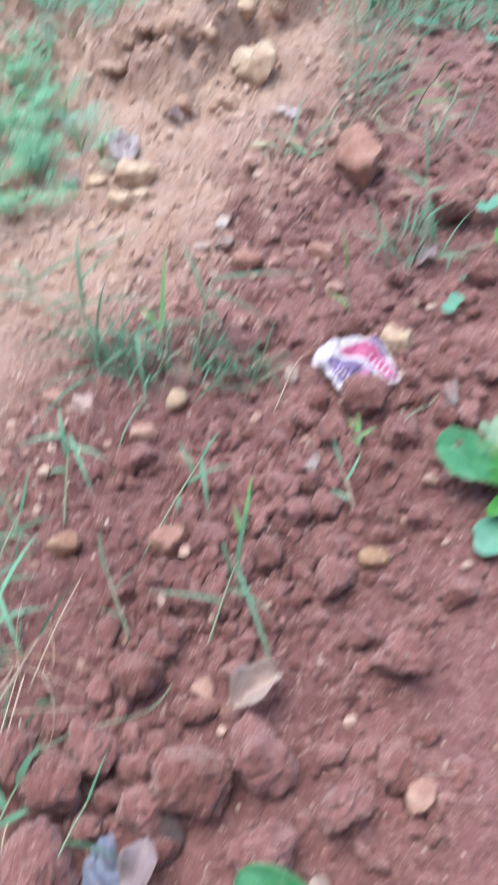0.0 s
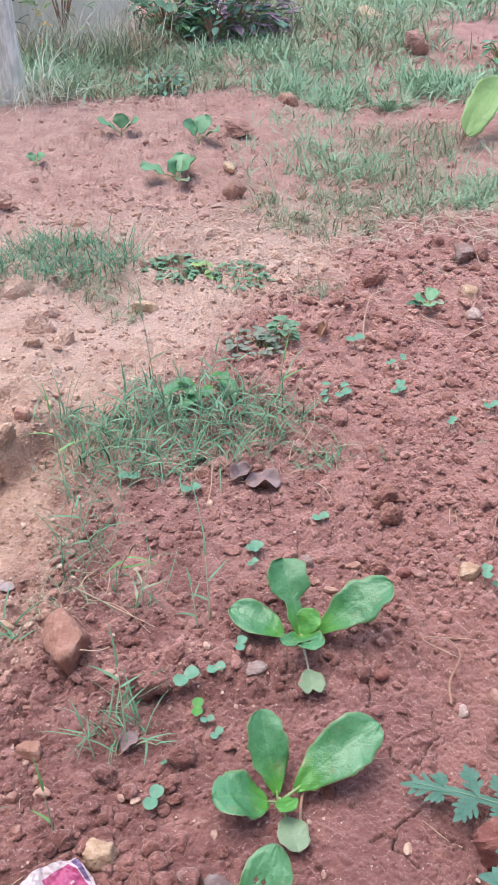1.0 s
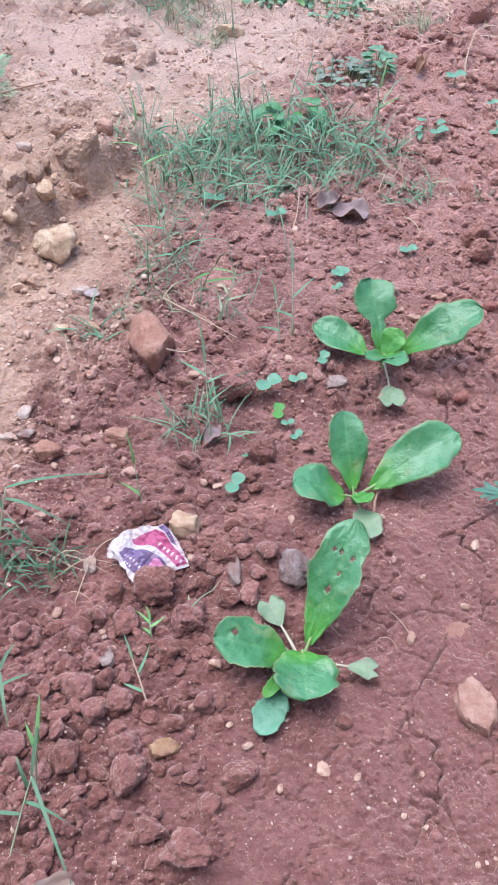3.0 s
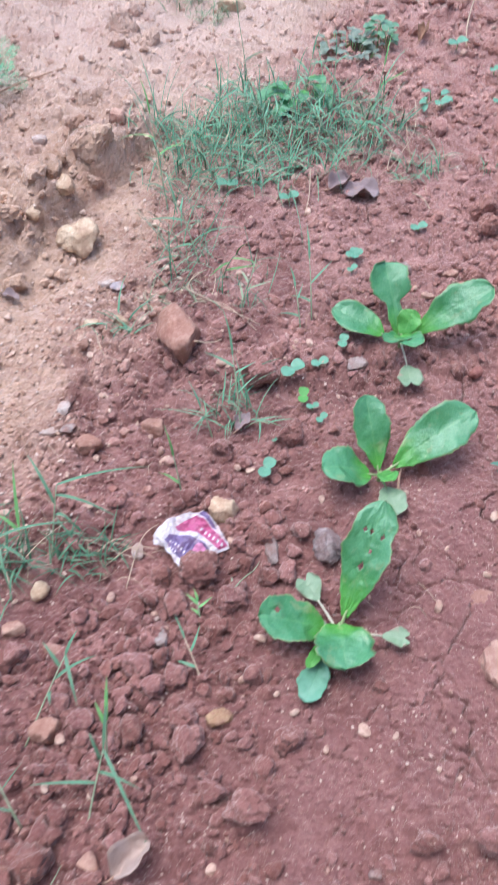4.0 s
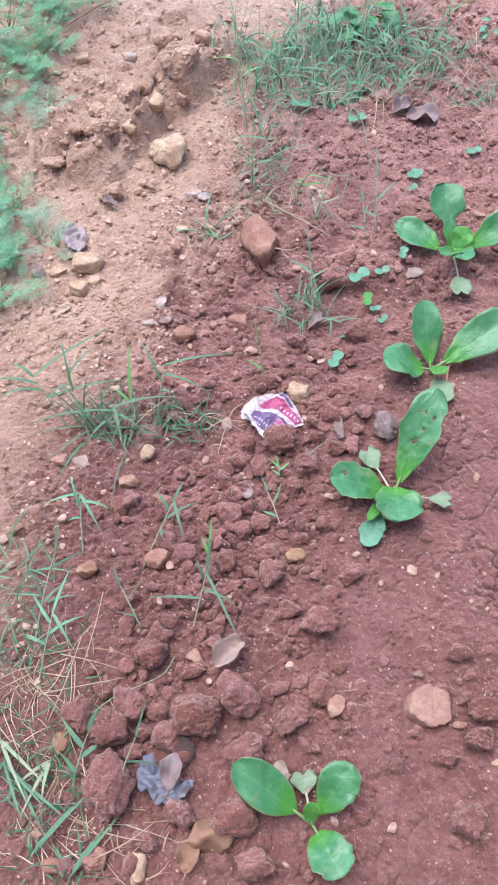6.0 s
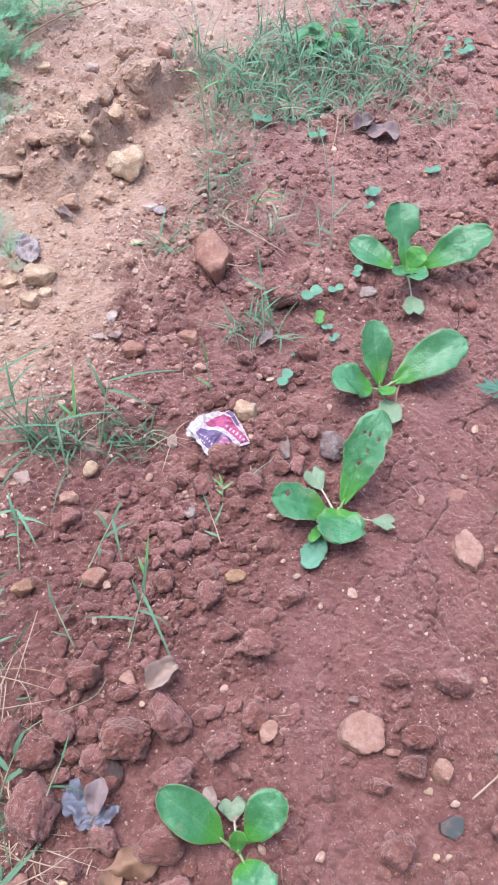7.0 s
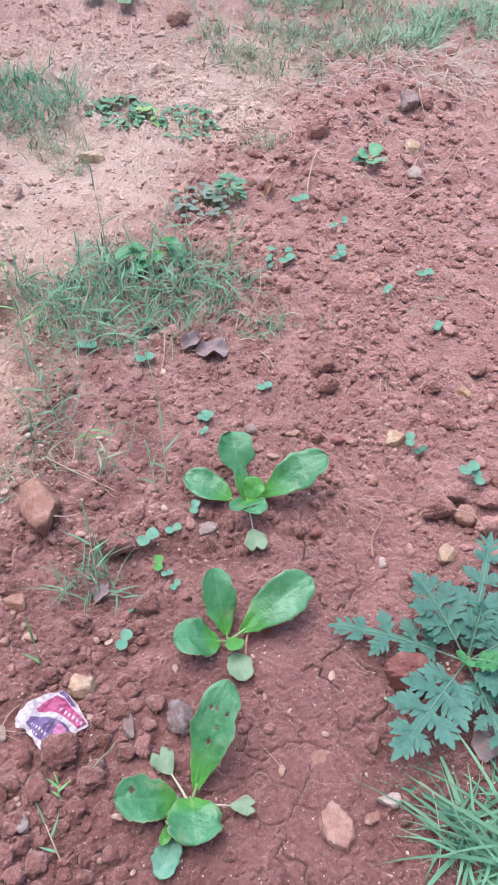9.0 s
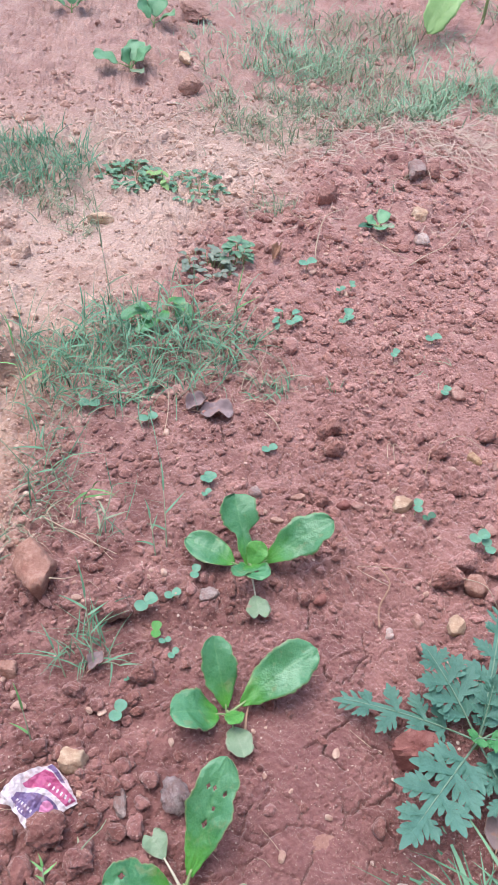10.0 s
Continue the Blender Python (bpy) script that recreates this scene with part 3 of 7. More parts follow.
def ribbons(root, way, length, width, droop, segs=4, rng=None, curly=0.5):
    """Many thin blades as one set of vertices and faces: roots, first directions, lengths, widths and how far each bends over."""
    n = len(root)
    way = way / np.linalg.norm(way, axis=1, keepdims=True)
    flat = way * np.array([1, 1, 0.0])
    flat /= np.maximum(np.linalg.norm(flat, axis=1, keepdims=True), 1e-6)
    up0 = np.arctan2(way[:, 2], np.hypot(way[:, 0], way[:, 1]))
    side = np.stack([-flat[:, 1], flat[:, 0], np.zeros(n)], 1)
    roll = rng.uniform(-0.9, 0.9, n)
    side = side * np.cos(roll)[:, None] + np.array([0, 0, 1.0]) * np.sin(roll)[:, None]
    p = root.copy()
    verts = np.zeros((n, (segs + 1) * 2, 3))
    curl = rng.uniform(-curly, curly, n)
    for k in range(segs + 1):
        t = k / segs
        w = width * (1.0 - t**1.7) * (0.55 + 0.9 * min(t * 3, 0.5)) + 0.0001
        verts[:, 2 * k] = p - side * w[:, None] * 0.5
        verts[:, 2 * k + 1] = p + side * w[:, None] * 0.5
        e = up0 - droop * t
        turn = curl * t
        f = flat * np.cos(turn)[:, None] + np.stack([-flat[:, 1], flat[:, 0], np.zeros(n)], 1) * np.sin(turn)[:, None]
        p = p + (f * np.cos(e)[:, None] + np.array([0, 0, 1.0]) * np.sin(e)[:, None]) * (length / segs)[:, None]
    base = (np.arange(n) * (segs + 1) * 2)[:, None]
    quad = np.array([[2 * k, 2 * k + 1, 2 * k + 3, 2 * k + 2] for k in range(segs)])
    faces = (base[:, :, None] + quad[None]).reshape(-1, 4)
    return verts.reshape(-1, 3), faces


ICO = {}


def ico(level):
    if level not in ICO:
        bm = bmesh.new()
        bmesh.ops.create_icosphere(bm, subdivisions=level, radius=1.0)
        ICO[level] = (np.array([v.co[:] for v in bm.verts]), np.array([[v.index for v in f.verts] for f in bm.faces]))
        bm.free()
    return ICO[level]


def rock_shape(rng, level, facets, lump, crisp=14.0, slab=0.0):
    """A broken stone or clod of about unit radius: worn planes bound it, then lumps roughen it."""
    verts, faces = ico(level)
    normals = rng.normal(size=(facets, 3))
    normals /= np.linalg.norm(normals, axis=1, keepdims=True)
    reach = rng.uniform(0.70, 1.0, facets)
    if slab:
        normals *= np.array([1, 1, 1 - 0.7 * slab])
        normals[:2] = ((0.08, -0.06, 1.0), (0.0, 0.05, -1.0))
        reach[:2] = 0.80 - 0.25 * slab
        if slab == 1.0:
            # a slab's rim: six broken sides all round
            turn = np.arange(facets - 2) * 2 * math.pi / 6 + rng.uniform(-0.25, 0.25, facets - 2)
            normals[2:] = np.stack([np.cos(turn), np.sin(turn), rng.uniform(-0.1, 0.2, facets - 2)], 1)
            reach[2:] = rng.uniform(0.84, 0.98, facets - 2)
        normals /= np.linalg.norm(normals, axis=1, keepdims=True)
    push = np.maximum(verts @ normals.T, 0.0) / reach
    r = np.minimum((push**crisp).sum(1) + 0.75**crisp, 1e18) ** (-1.0 / crisp)
    q = rng.uniform(0, 50, 3)
    bumps = np.array([noise.noise(Vector(v * 1.7 + q)) for v in verts])
    fine = np.array([noise.fractal(Vector(v * 4.5 + q), 0.9, 2.2, 3) for v in verts])
    grain = np.array([noise.noise(Vector(v * 15.0 + q)) for v in verts]) if level > 2 else 0.0
    return verts * (r * (1 + 0.65 * lump * bumps + 0.55 * lump * fine + (0.030 + 0.16 * lump) * grain))[:, None], faces


# ---- ground ----
def steps(stops):
    """Grid lines from stops of (place, spacing), the spacing growing smoothly in between."""
    lines = [stops[0][0]]
    while lines[-1] < stops[-1][0]:
        lines.append(lines[-1] + float(np.interp(lines[-1], [s[0] for s in stops], [s[1] for s in stops])))
    return np.array(lines)


gx = steps([(-400, 90), (-60, 14), (-8, 1.2), (-2.0, 0.12), (-0.62, 0.0065), (-0.30, 0.0034), (0.36, 0.0034), (0.40, 0.0019), (0.68, 0.0019), (0.72, 0.0034), (0.85, 0.0034), (1.25, 0.009), (2.1, 0.014), (2.6, 0.03), (8, 1.2), (60, 14), (400, 90)])
gy = steps([(-400, 90), (-60, 14), (-8, 1.2), (-0.8, 0.08), (-0.12, 0.006), (0.0, 0.0034), (0.32, 0.0034), (0.36, 0.0021), (1.00, 0.0021), (1.04, 0.0034), (1.15, 0.0034), (2.0, 0.007), (3.0, 0.011), (4.6, 0.018), (7.5, 0.09), (12, 1.0), (60, 14), (400, 90)])
GX, GY = np.meshgrid(gx, gy)
GZ = ground_height(GX.ravel(), GY.ravel())
ncol, nrow = len(gx), len(gy)
corner = (np.arange(nrow - 1)[:, None] * ncol + np.arange(ncol - 1)[None]).ravel()
gfaces = np.stack([corner, corner + 1, corner + ncol + 1, corner + ncol], 1)
gme = bpy.data.meshes.new("ground")
gme.vertices.add(nrow * ncol)
gme.vertices.foreach_set("co", np.stack([GX.ravel(), GY.ravel(), GZ], 1).ravel())
gme.loops.add(len(gfaces) * 4)
gme.loops.foreach_set("vertex_index", gfaces.ravel())
gme.polygons.add(len(gfaces))
gme.polygons.foreach_set("loop_start", np.arange(len(gfaces)) * 4)
gme.polygons.foreach_set("use_smooth", [True] * len(gfaces))
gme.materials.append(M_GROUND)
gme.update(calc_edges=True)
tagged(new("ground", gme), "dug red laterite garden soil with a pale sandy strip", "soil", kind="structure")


# ---- loose crumbs, gravel and grit ----
def scatter(rng, count, box, weight):
    """Random places in a box, kept in proportion to a weight of 0 to 1."""
    found = np.zeros((0, 2))
    while len(found) < count:
        p = np.stack([rng.uniform(box[0], box[1], count * 2), rng.uniform(box[2], box[3], count * 2)], 1)
        found = np.concatenate([found, p[rng.uniform(0, 1, len(p)) < weight(p[:, 0], p[:, 1])]])
    return found[:count]


def crumb_field(name, seed, count, box, weight, low, high, level, material, label, sink=0.22):
    rng = np.random.default_rng(seed)
    verts, faces = ico(level)
    nv = len(verts)
    at = scatter(rng, count, box, weight)
    size = low * (high / low) ** (rng.uniform(0, 1, count) ** 1.8)
    kinds = np.array([rock_shape(rng, level, 9, 0.20, 15.0)[0] for _ in range(16)])
    shape = kinds[rng.integers(0, 16, count)] * (size[:, None] * 0.5 * rng.uniform((0.8, 0.65, 0.45), (1.2, 1.0, 0.85), (count, 3)))[:, None, :]
    a, b = rng.uniform(0, 2 * math.pi, count), rng.uniform(-0.5, 0.5, count)
    ca, sa, cb, sb = np.cos(a)[:, None], np.sin(a)[:, None], np.cos(b)[:, None], np.sin(b)[:, None]
    x, y, z = shape[..., 0], shape[..., 1] * cb - shape[..., 2] * sb, shape[..., 1] * sb + shape[..., 2] * cb
    x, y = x * ca - y * sa, x * sa + y * ca
    ground = ground_height(at[:, 0], at[:, 1])
    pts = np.stack([x + at[:, :1], y + at[:, 1:], z + (ground + size * (0.5 - sink))[:, None]], -1).reshape(-1, 3)
    tri = (faces[None] + (np.arange(count) * nv)[:, None, None]).reshape(-1, 3)
    return tagged(new(name, mesh_of(name, pts, tri, material, False)), label, "soil", kind="stuff")


def loose(x, y):
    pile = np.exp(-(((x - 0.12) / 0.13) ** 2) - ((y - 0.74) / 0.20) ** 2) + 0.8 * np.exp(-(((x + 0.05) / 0.2) ** 2) - ((y - 0.35) / 0.25) ** 2)
    edge = 0.7 * np.exp(-(((x - 0.80) / 0.16) ** 2) - ((y - 1.05) / 0.25) ** 2) + 0.5 * np.exp(-(((x - 0.42) / 0.12) ** 2) - ((y - 0.14) / 0.12) ** 2)
    cluster = smooth(fbm(x * 7, y * 7, 3, 91), 0.35, 0.65)
    return np.clip((0.26 + 1.1 * pile + edge) * roughness_of(x, y) * (0.10 + 0.90 * cluster), 0.01, 1)


def everywhere(x, y):
    return np.clip(0.25 + 0.75 * smooth(fbm(x * 9, y * 9, 3, 97), 0.35, 0.65), 0, 1) * (0.18 + 0.82 * roughness_of(x, y))


crumb_field("soil_crumbs", 101, 9000, (-0.6, 1.15, -0.05, 1.9), everywhere, 0.0035, 0.010, 1, M_CRUMB, "fine red soil crumbs strewn over the bed", 0.32)
crumb_field("loose_soil_lumps", 102, 4300, (-0.55, 1.25, -0.05, 2.1), loose, 0.007, 0.022, 2, M_CRUMB, "crumbly red soil lumps lying loose on the bed", 0.36)
def middle_bed(x, y):
    cluster = smooth(fbm(x * 6, y * 6, 3, 95), 0.32, 0.62)
    bed = smooth((y - 0.66) - 2.3 * (x + 0.17), 0.15, -0.25)
    return np.clip(bed * smooth(y, 1.05, 1.35) * (0.12 + 0.88 * cluster), 0.005, 1)


crumb_field("broken_soil", 110, 2600, (0.25, 1.75, 1.0, 2.7), middle_bed, 0.008, 0.030, 2, M_CRUMB, "broken red soil lumps over the far half of the bed", 0.38)
crumb_field("far_soil_lumps", 103, 2200, (-0.9, 2.8, 1.8, 5.2), everywhere, 0.008, 0.034, 2, M_CRUMB, "red soil lumps among the grass beyond the bed", 0.46)
M_GRIT = stone_material("pale_grit", (0.46, 0.33, 0.275), (0.68, 0.55, 0.47), (0.40, 0.22, 0.17), 0.8, 0.002)
M_GRAVEL = stone_material("pink_gravel", (0.44, 0.280, 0.210), (0.66, 0.490, 0.385), SOIL_STAIN, 0.85, 0.002)
def tilled(x, y):
    return everywhere(x, y) * (1 - 0.85 * smooth((y - 0.66) - 2.3 * (x + 0.17), -0.2, 0.4) * smooth(y, 3.0, 2.4))


crumb_field("crumbly_soil", 106, 1300, (-0.25, 1.7, 1.75, 3.2), tilled, 0.010, 0.044, 2, M_CRUMB, "crumbly soil lumps at the end of the bed", 0.5)
crumb_field("pale_grit", 104, 7500, (-0.6, 1.15, -0.05, 2.0), everywhere, 0.0017, 0.0046, 1, M_GRIT, "pale quartz grit sprinkled on the soil", 0.25)


def sandward(x, y):
    return np.clip(smooth((y - 0.66) - 2.3 * (x + 0.17), -0.25, 0.3) + 0.08, 0, 1) * (0.3 + 0.7 * smooth(fbm(x * 8, y * 8, 2, 99), 0.4, 0.6))


crumb_field("sandy_crumbs", 107, 1500, (-0.6, 0.9, 0.6, 3.0), sandward, 0.0035, 0.012, 1, M_CRUMB, "fine sandy crumbs on the pale strip", 0.3)
crumb_field("pink_gravel", 105, 2900, (-0.6, 1.5, -0.05, 3.3), sandward, 0.004, 0.016, 2, M_GRAVEL, "pinkish gravel on the sandy strip beside the bed")
crumb_field("sandy_grit", 108, 5200, (-0.6, 1.2, 0.35, 3.0), sandward, 0.0022, 0.0080, 1, M_GRIT, "whitish grit and small pebbles in the sandy strip", 0.25)
def off_the_strip(x, y):
    sealed = smooth(x - 0.45 * (y - 0.1), 0.20, 0.30) * smooth(x - 0.45 * (y - 0.1), 0.62, 0.50) * smooth(y, 0.95, 0.75)
    return everywhere(x, y) * (1 - 0.85 * sealed)


crumb_field("pale_pebbles", 109, 600, (-0.35, 1.3, 0.0, 2.4), off_the_strip, 0.006, 0.017, 2, M_GRAVEL, "pale pinkish pebbles scattered over the red bed", 0.3)


# ---- stones and clods ----
LOOKS = {
    "c": ("soil_clod", "crumbly red-brown soil clod on the dug bed", "clod", "soil clods on the bed", 12, 0.29),
    "e": ("soil_clod", "sandy brown earth clod in the broken bank", "clod", "soil clods on the bank", 12, 0.24),
    "p": ("stone", "dull pink stone lying on red soil", "stone", "stones on the soil", 12, 0.19),
    "o": ("stone", "orange-brown angular stone lying on red soil", "stone", "stones on the soil", 10, 0.18),
    "t": ("stone", "tan rough stone half set in the soil", "stone", "stones on the soil", 10, 0.19),
    "f": ("stone", "flat pinkish-tan stone slab lying on red soil", "stone", "stones on the soil", 13, 0.15),
    "g": ("stone", "grey weathered stone lying on red soil", "stone", "stones on the soil", 12, 0.20),
    "G": ("stone", "pitted grey-brown oval stone beside a seedling", "stone", "stones on the soil", 24, 0.24),
    "k": ("stone", "dark grey-brown smooth stone among soil clods", "stone", "stones on the soil", 9, 0.08),
    "y": ("stone", "yellow-ochre stone lying on red soil", "stone", "stones on the soil", 11, 0.19),
    "r": ("stone", "rusty red stone set in the soil", "stone", "stones on the soil", 9, 0.14),
    "d": ("stone", "dark red angular stone under the lobed weed", "stone", "stones on the soil", 12, 0.19),
    "w": ("pebble", "whitish quartz pebble lying on red soil", "pebble", "stones on the soil", 12, 0.18),
}

def stone(look_code, x, y, wide, deep, high, sink=None, turn=None, label=""):
    name, said, category, group, facets, lump = LOOKS[look_code]
    rng = np.random.default_rng(int((x + 2) * 9973) * 7919 + int((y + 2) * 9973))
    if sink is None:
        sink = 0.04 if look_code == "c" and wide > 0.045 and y < 0.5 else 0.44 if look_code == "e" else 0.48 if look_code == "c" and 1.45 < y < 2.6 and x < 0.1 else 0.16
    verts, faces = rock_shape(rng, 4 if wide > 0.035 else 3, facets, lump, {"c": 13.0, "e": 11.0, "f": 22.0, "G": 7.0, "r": 15.0, "t": 16.0}.get(look_code, 18.0), {"c": 0.0, "e": 0.0, "G": 0.0, "f": 1.0}.get(look_code, 0.45))
    verts = verts - (verts.max(0) + verts.min(0)) / 2
    verts = verts / (verts.max(0) - verts.min(0)) * np.array([wide * 1.0, deep * 1.0, high * 1.45])
    me = mesh_of(name, verts, faces, M_CLOD if look_code in "ce" else STONES[look_code])
    me.set_sharp_from_angle(angle=radians(48 if look_code in "ceGrt" else 38))
    ob = new(name, me)
    turn = rng.uniform(-14, 14) if turn is None else turn
    ob.matrix_basis = pose(x, y, height_at(x, y) + high * (0.62 - sink), rng.uniform(-6, 6), rng.uniform(-6, 6), turn)
    return tagged(ob, label or said, category, group)


stone("c", -0.114, 0.338, 0.053, 0.052, 0.038)
stone("c", -0.053, 0.312, 0.046, 0.026, 0.019)
stone("c", 0.017, 0.269, 0.063, 0.071, 0.046)
stone("c", -0.048, 0.240, 0.080, 0.066, 0.049)
stone("c", -0.105, 0.253, 0.035, 0.029, 0.022)
stone("c", -0.147, 0.263, 0.054, 0.052, 0.039)
stone("c", -0.220, 0.252, 0.056, 0.061, 0.040)
stone("c", -0.175, 0.229, 0.058, 0.057, 0.042)
stone("c", -0.093, 0.215, 0.045, 0.050, 0.032)
stone("c", -0.170, 0.149, 0.073, 0.099, 0.053)
stone("c", 0.022, 0.182, 0.066, 0.054, 0.040)
stone("c", 0.003, 0.102, 0.071, 0.061, 0.046)
stone("c", -0.075, 0.107, 0.046, 0.043, 0.032)
stone("c", -0.129, 0.225, 0.030, 0.028, 0.021)
stone("c", -0.183, 0.288, 0.037, 0.031, 0.023)
stone("c", 0.027, 0.039, 0.058, 0.043, 0.032)
stone("c", -0.121, 0.077, 0.039, 0.033, 0.025)
stone("p", -0.190, 0.057, 0.035, 0.031, 0.014)
stone("t", -0.132, 0.043, 0.028, 0.043, 0.013)
stone("o", -0.049, 0.336, 0.029, 0.024, 0.011)
stone("c", -0.142, 0.197, 0.030, 0.028, 0.021)
stone("c", -0.070, 0.179, 0.034, 0.028, 0.021)
stone("c", -0.231, 0.049, 0.034, 0.028, 0.021)
stone("c", -0.118, 0.164, 0.024, 0.024, 0.018)
stone("c", -0.018, 0.355, 0.029, 0.024, 0.018)
stone("g", 0.216, 0.733, 0.022, 0.044, 0.011)
stone("c", 0.208, 0.690, 0.031, 0.033, 0.021)
stone("c", 0.235, 0.693, 0.028, 0.039, 0.020)
stone("c", 0.202, 0.757, 0.039, 0.032, 0.021)
stone("c", 0.264, 0.759, 0.032, 0.031, 0.020)
stone("c", 0.226, 0.787, 0.028, 0.026, 0.017)
stone("c", 0.220, 0.811, 0.031, 0.031, 0.020)
stone("c", 0.108, 0.702, 0.060, 0.052, 0.038)
stone("c", 0.152, 0.660, 0.045, 0.050, 0.031)
stone("c", 0.072, 0.658, 0.034, 0.046, 0.024)
stone("c", 0.122, 0.616, 0.039, 0.036, 0.023)
stone("c", 0.010, 0.645, 0.028, 0.033, 0.020)
stone("c", 0.074, 0.497, 0.042, 0.037, 0.024)
stone("c", 0.014, 0.567, 0.048, 0.037, 0.024)
stone("c", 0.079, 0.459, 0.042, 0.052, 0.030)
stone("c", 0.171, 0.545, 0.028, 0.028, 0.018)
stone("c", 0.033, 0.610, 0.028, 0.027, 0.017)
stone("c", 0.177, 0.712, 0.028, 0.025, 0.016)
stone("c", 0.169, 0.746, 0.026, 0.023, 0.015)
stone("c", 0.051, 0.708, 0.032, 0.030, 0.019)
stone("c", 0.034, 0.670, 0.029, 0.029, 0.019)
stone("c", 0.100, 0.836, 0.030, 0.030, 0.019)
stone("c", 0.152, 0.833, 0.032, 0.028, 0.018)
stone("c", 0.250, 0.729, 0.025, 0.025, 0.016)
stone("p", 0.035, 0.862, 0.016, 0.016, 0.007)
stone("p", 0.026, 0.813, 0.014, 0.014, 0.006)
stone("w", 0.018, 0.756, 0.019, 0.026, 0.010)
stone("g", 0.050, 0.610, 0.018, 0.027, 0.009)
stone("c", 0.132, 0.523, 0.027, 0.023, 0.015)
stone("c", 0.037, 0.537, 0.032, 0.030, 0.019)
stone("c", 0.208, 0.456, 0.050, 0.035, 0.022)
stone("c", 0.006, 0.482, 0.032, 0.040, 0.022)
stone("f", 0.297, 0.238, 0.071, 0.063, 0.021)
stone("c", 0.376, 0.225, 0.051, 0.036, 0.034)
stone("p", 0.341, 0.210, 0.023, 0.012, 0.006)
stone("c", 0.364, 0.184, 0.050, 0.035, 0.033)
stone("o", 0.408, 0.178, 0.031, 0.039, 0.019)
stone("c", 0.316, 0.163, 0.036, 0.025, 0.024)
stone("c", 0.240, 0.158, 0.023, 0.025, 0.019)
stone("c", 0.328, 0.076, 0.048, 0.047, 0.038)
stone("g", 0.290, 0.287, 0.017, 0.014, 0.008)
stone("c", 0.355, 0.315, 0.044, 0.031, 0.029)
stone("c", 0.440, 0.304, 0.062, 0.043, 0.040)
stone("c", 0.487, 0.100, 0.064, 0.045, 0.042)
stone("g", 0.520, 0.195, 0.067, 0.040, 0.022)
stone("t", 0.385, 0.155, 0.014, 0.011, 0.006)
stone("t", 0.383, 0.069, 0.011, 0.010, 0.005)
stone("t", 0.401, 0.068, 0.011, 0.009, 0.005)
stone("t", 0.358, 0.060, 0.012, 0.009, 0.005)
stone("o", 0.159, 0.243, 0.029, 0.037, 0.018)
stone("c", 0.143, 0.269, 0.040, 0.050, 0.032)
stone("c", 0.093, 0.223, 0.055, 0.038, 0.036)
stone("k", -0.067, 0.202, 0.030, 0.040, 0.015)
stone("p", -0.093, 0.369, 0.016, 0.013, 0.007)
stone("c", 0.098, 0.337, 0.022, 0.019, 0.018)
stone("y", 0.121, 0.493, 0.039, 0.025, 0.016)
stone("r", -0.104, 0.493, 0.046, 0.032, 0.022)
stone("o", -0.155, 0.640, 0.035, 0.023, 0.015)
stone("c", -0.148, 0.605, 0.034, 0.032, 0.027)
stone("t", -0.124, 0.702, 0.028, 0.031, 0.014)
stone("c", 0.106, 0.399, 0.041, 0.029, 0.027)
stone("c", 0.145, 0.370, 0.062, 0.043, 0.040)
stone("r", 0.102, 1.155, 0.078, 0.117, 0.048)
stone("t", 0.152, 0.806, 0.046, 0.038, 0.024)
stone("c", 0.271, 0.938, 0.048, 0.035, 0.033)
stone("c", 0.233, 1.064, 0.069, 0.048, 0.045)
stone("c", 0.157, 0.928, 0.040, 0.028, 0.026)
stone("r", 0.047, 0.984, 0.040, 0.028, 0.019)
stone("p", 0.002, 0.980, 0.020, 0.017, 0.010)
stone("r", -0.054, 0.957, 0.046, 0.032, 0.022)
stone("p", 0.072, 0.912, 0.020, 0.014, 0.008)
stone("p", 0.027, 0.911, 0.024, 0.017, 0.009)
stone("p", -0.019, 0.868, 0.017, 0.012, 0.006)
stone("w", -0.100, 1.039, 0.025, 0.027, 0.013)
stone("w", -0.124, 0.998, 0.035, 0.017, 0.009)
stone("g", -0.091, 0.988, 0.031, 0.016, 0.009)
stone("p", 0.009, 1.102, 0.016, 0.021, 0.008)
stone("p", 0.039, 1.064, 0.015, 0.010, 0.006)
stone("t", 0.002, 1.229, 0.024, 0.025, 0.012)
stone("t", -0.057, 1.231, 0.033, 0.015, 0.008)
stone("t", -0.086, 1.465, 0.088, 0.077, 0.042)
stone("c", -0.050, 1.680, 0.088, 0.062, 0.058)
stone("c", -0.140, 1.622, 0.065, 0.074, 0.052)
stone("t", -0.103, 1.577, 0.036, 0.045, 0.018)
stone("c", -0.049, 1.621, 0.036, 0.025, 0.024)
stone("o", 0.003, 1.781, 0.034, 0.043, 0.021)
stone("w", -0.029, 1.343, 0.035, 0.016, 0.009)
stone("t", 0.825, 1.239, 0.054, 0.034, 0.019)
stone("o", 0.617, 1.284, 0.034, 0.015, 0.010)
stone("g", 0.535, 1.308, 0.030, 0.026, 0.014)
stone("d", 0.703, 1.246, 0.031, 0.018, 0.010)
stone("p", 0.736, 1.250, 0.028, 0.019, 0.010)
stone("g", 0.407, 1.083, 0.040, 0.031, 0.017)
stone("p", 0.575, 1.068, 0.015, 0.013, 0.007)
stone("d", 0.605, 1.045, 0.028, 0.020, 0.011)
stone("w", 0.550, 0.917, 0.018, 0.019, 0.009)
stone("w", 0.715, 0.965, 0.016, 0.015, 0.008)
stone("p", 0.772, 0.978, 0.026, 0.034, 0.013)
stone("o", 0.565, 1.235, 0.028, 0.013, 0.008)
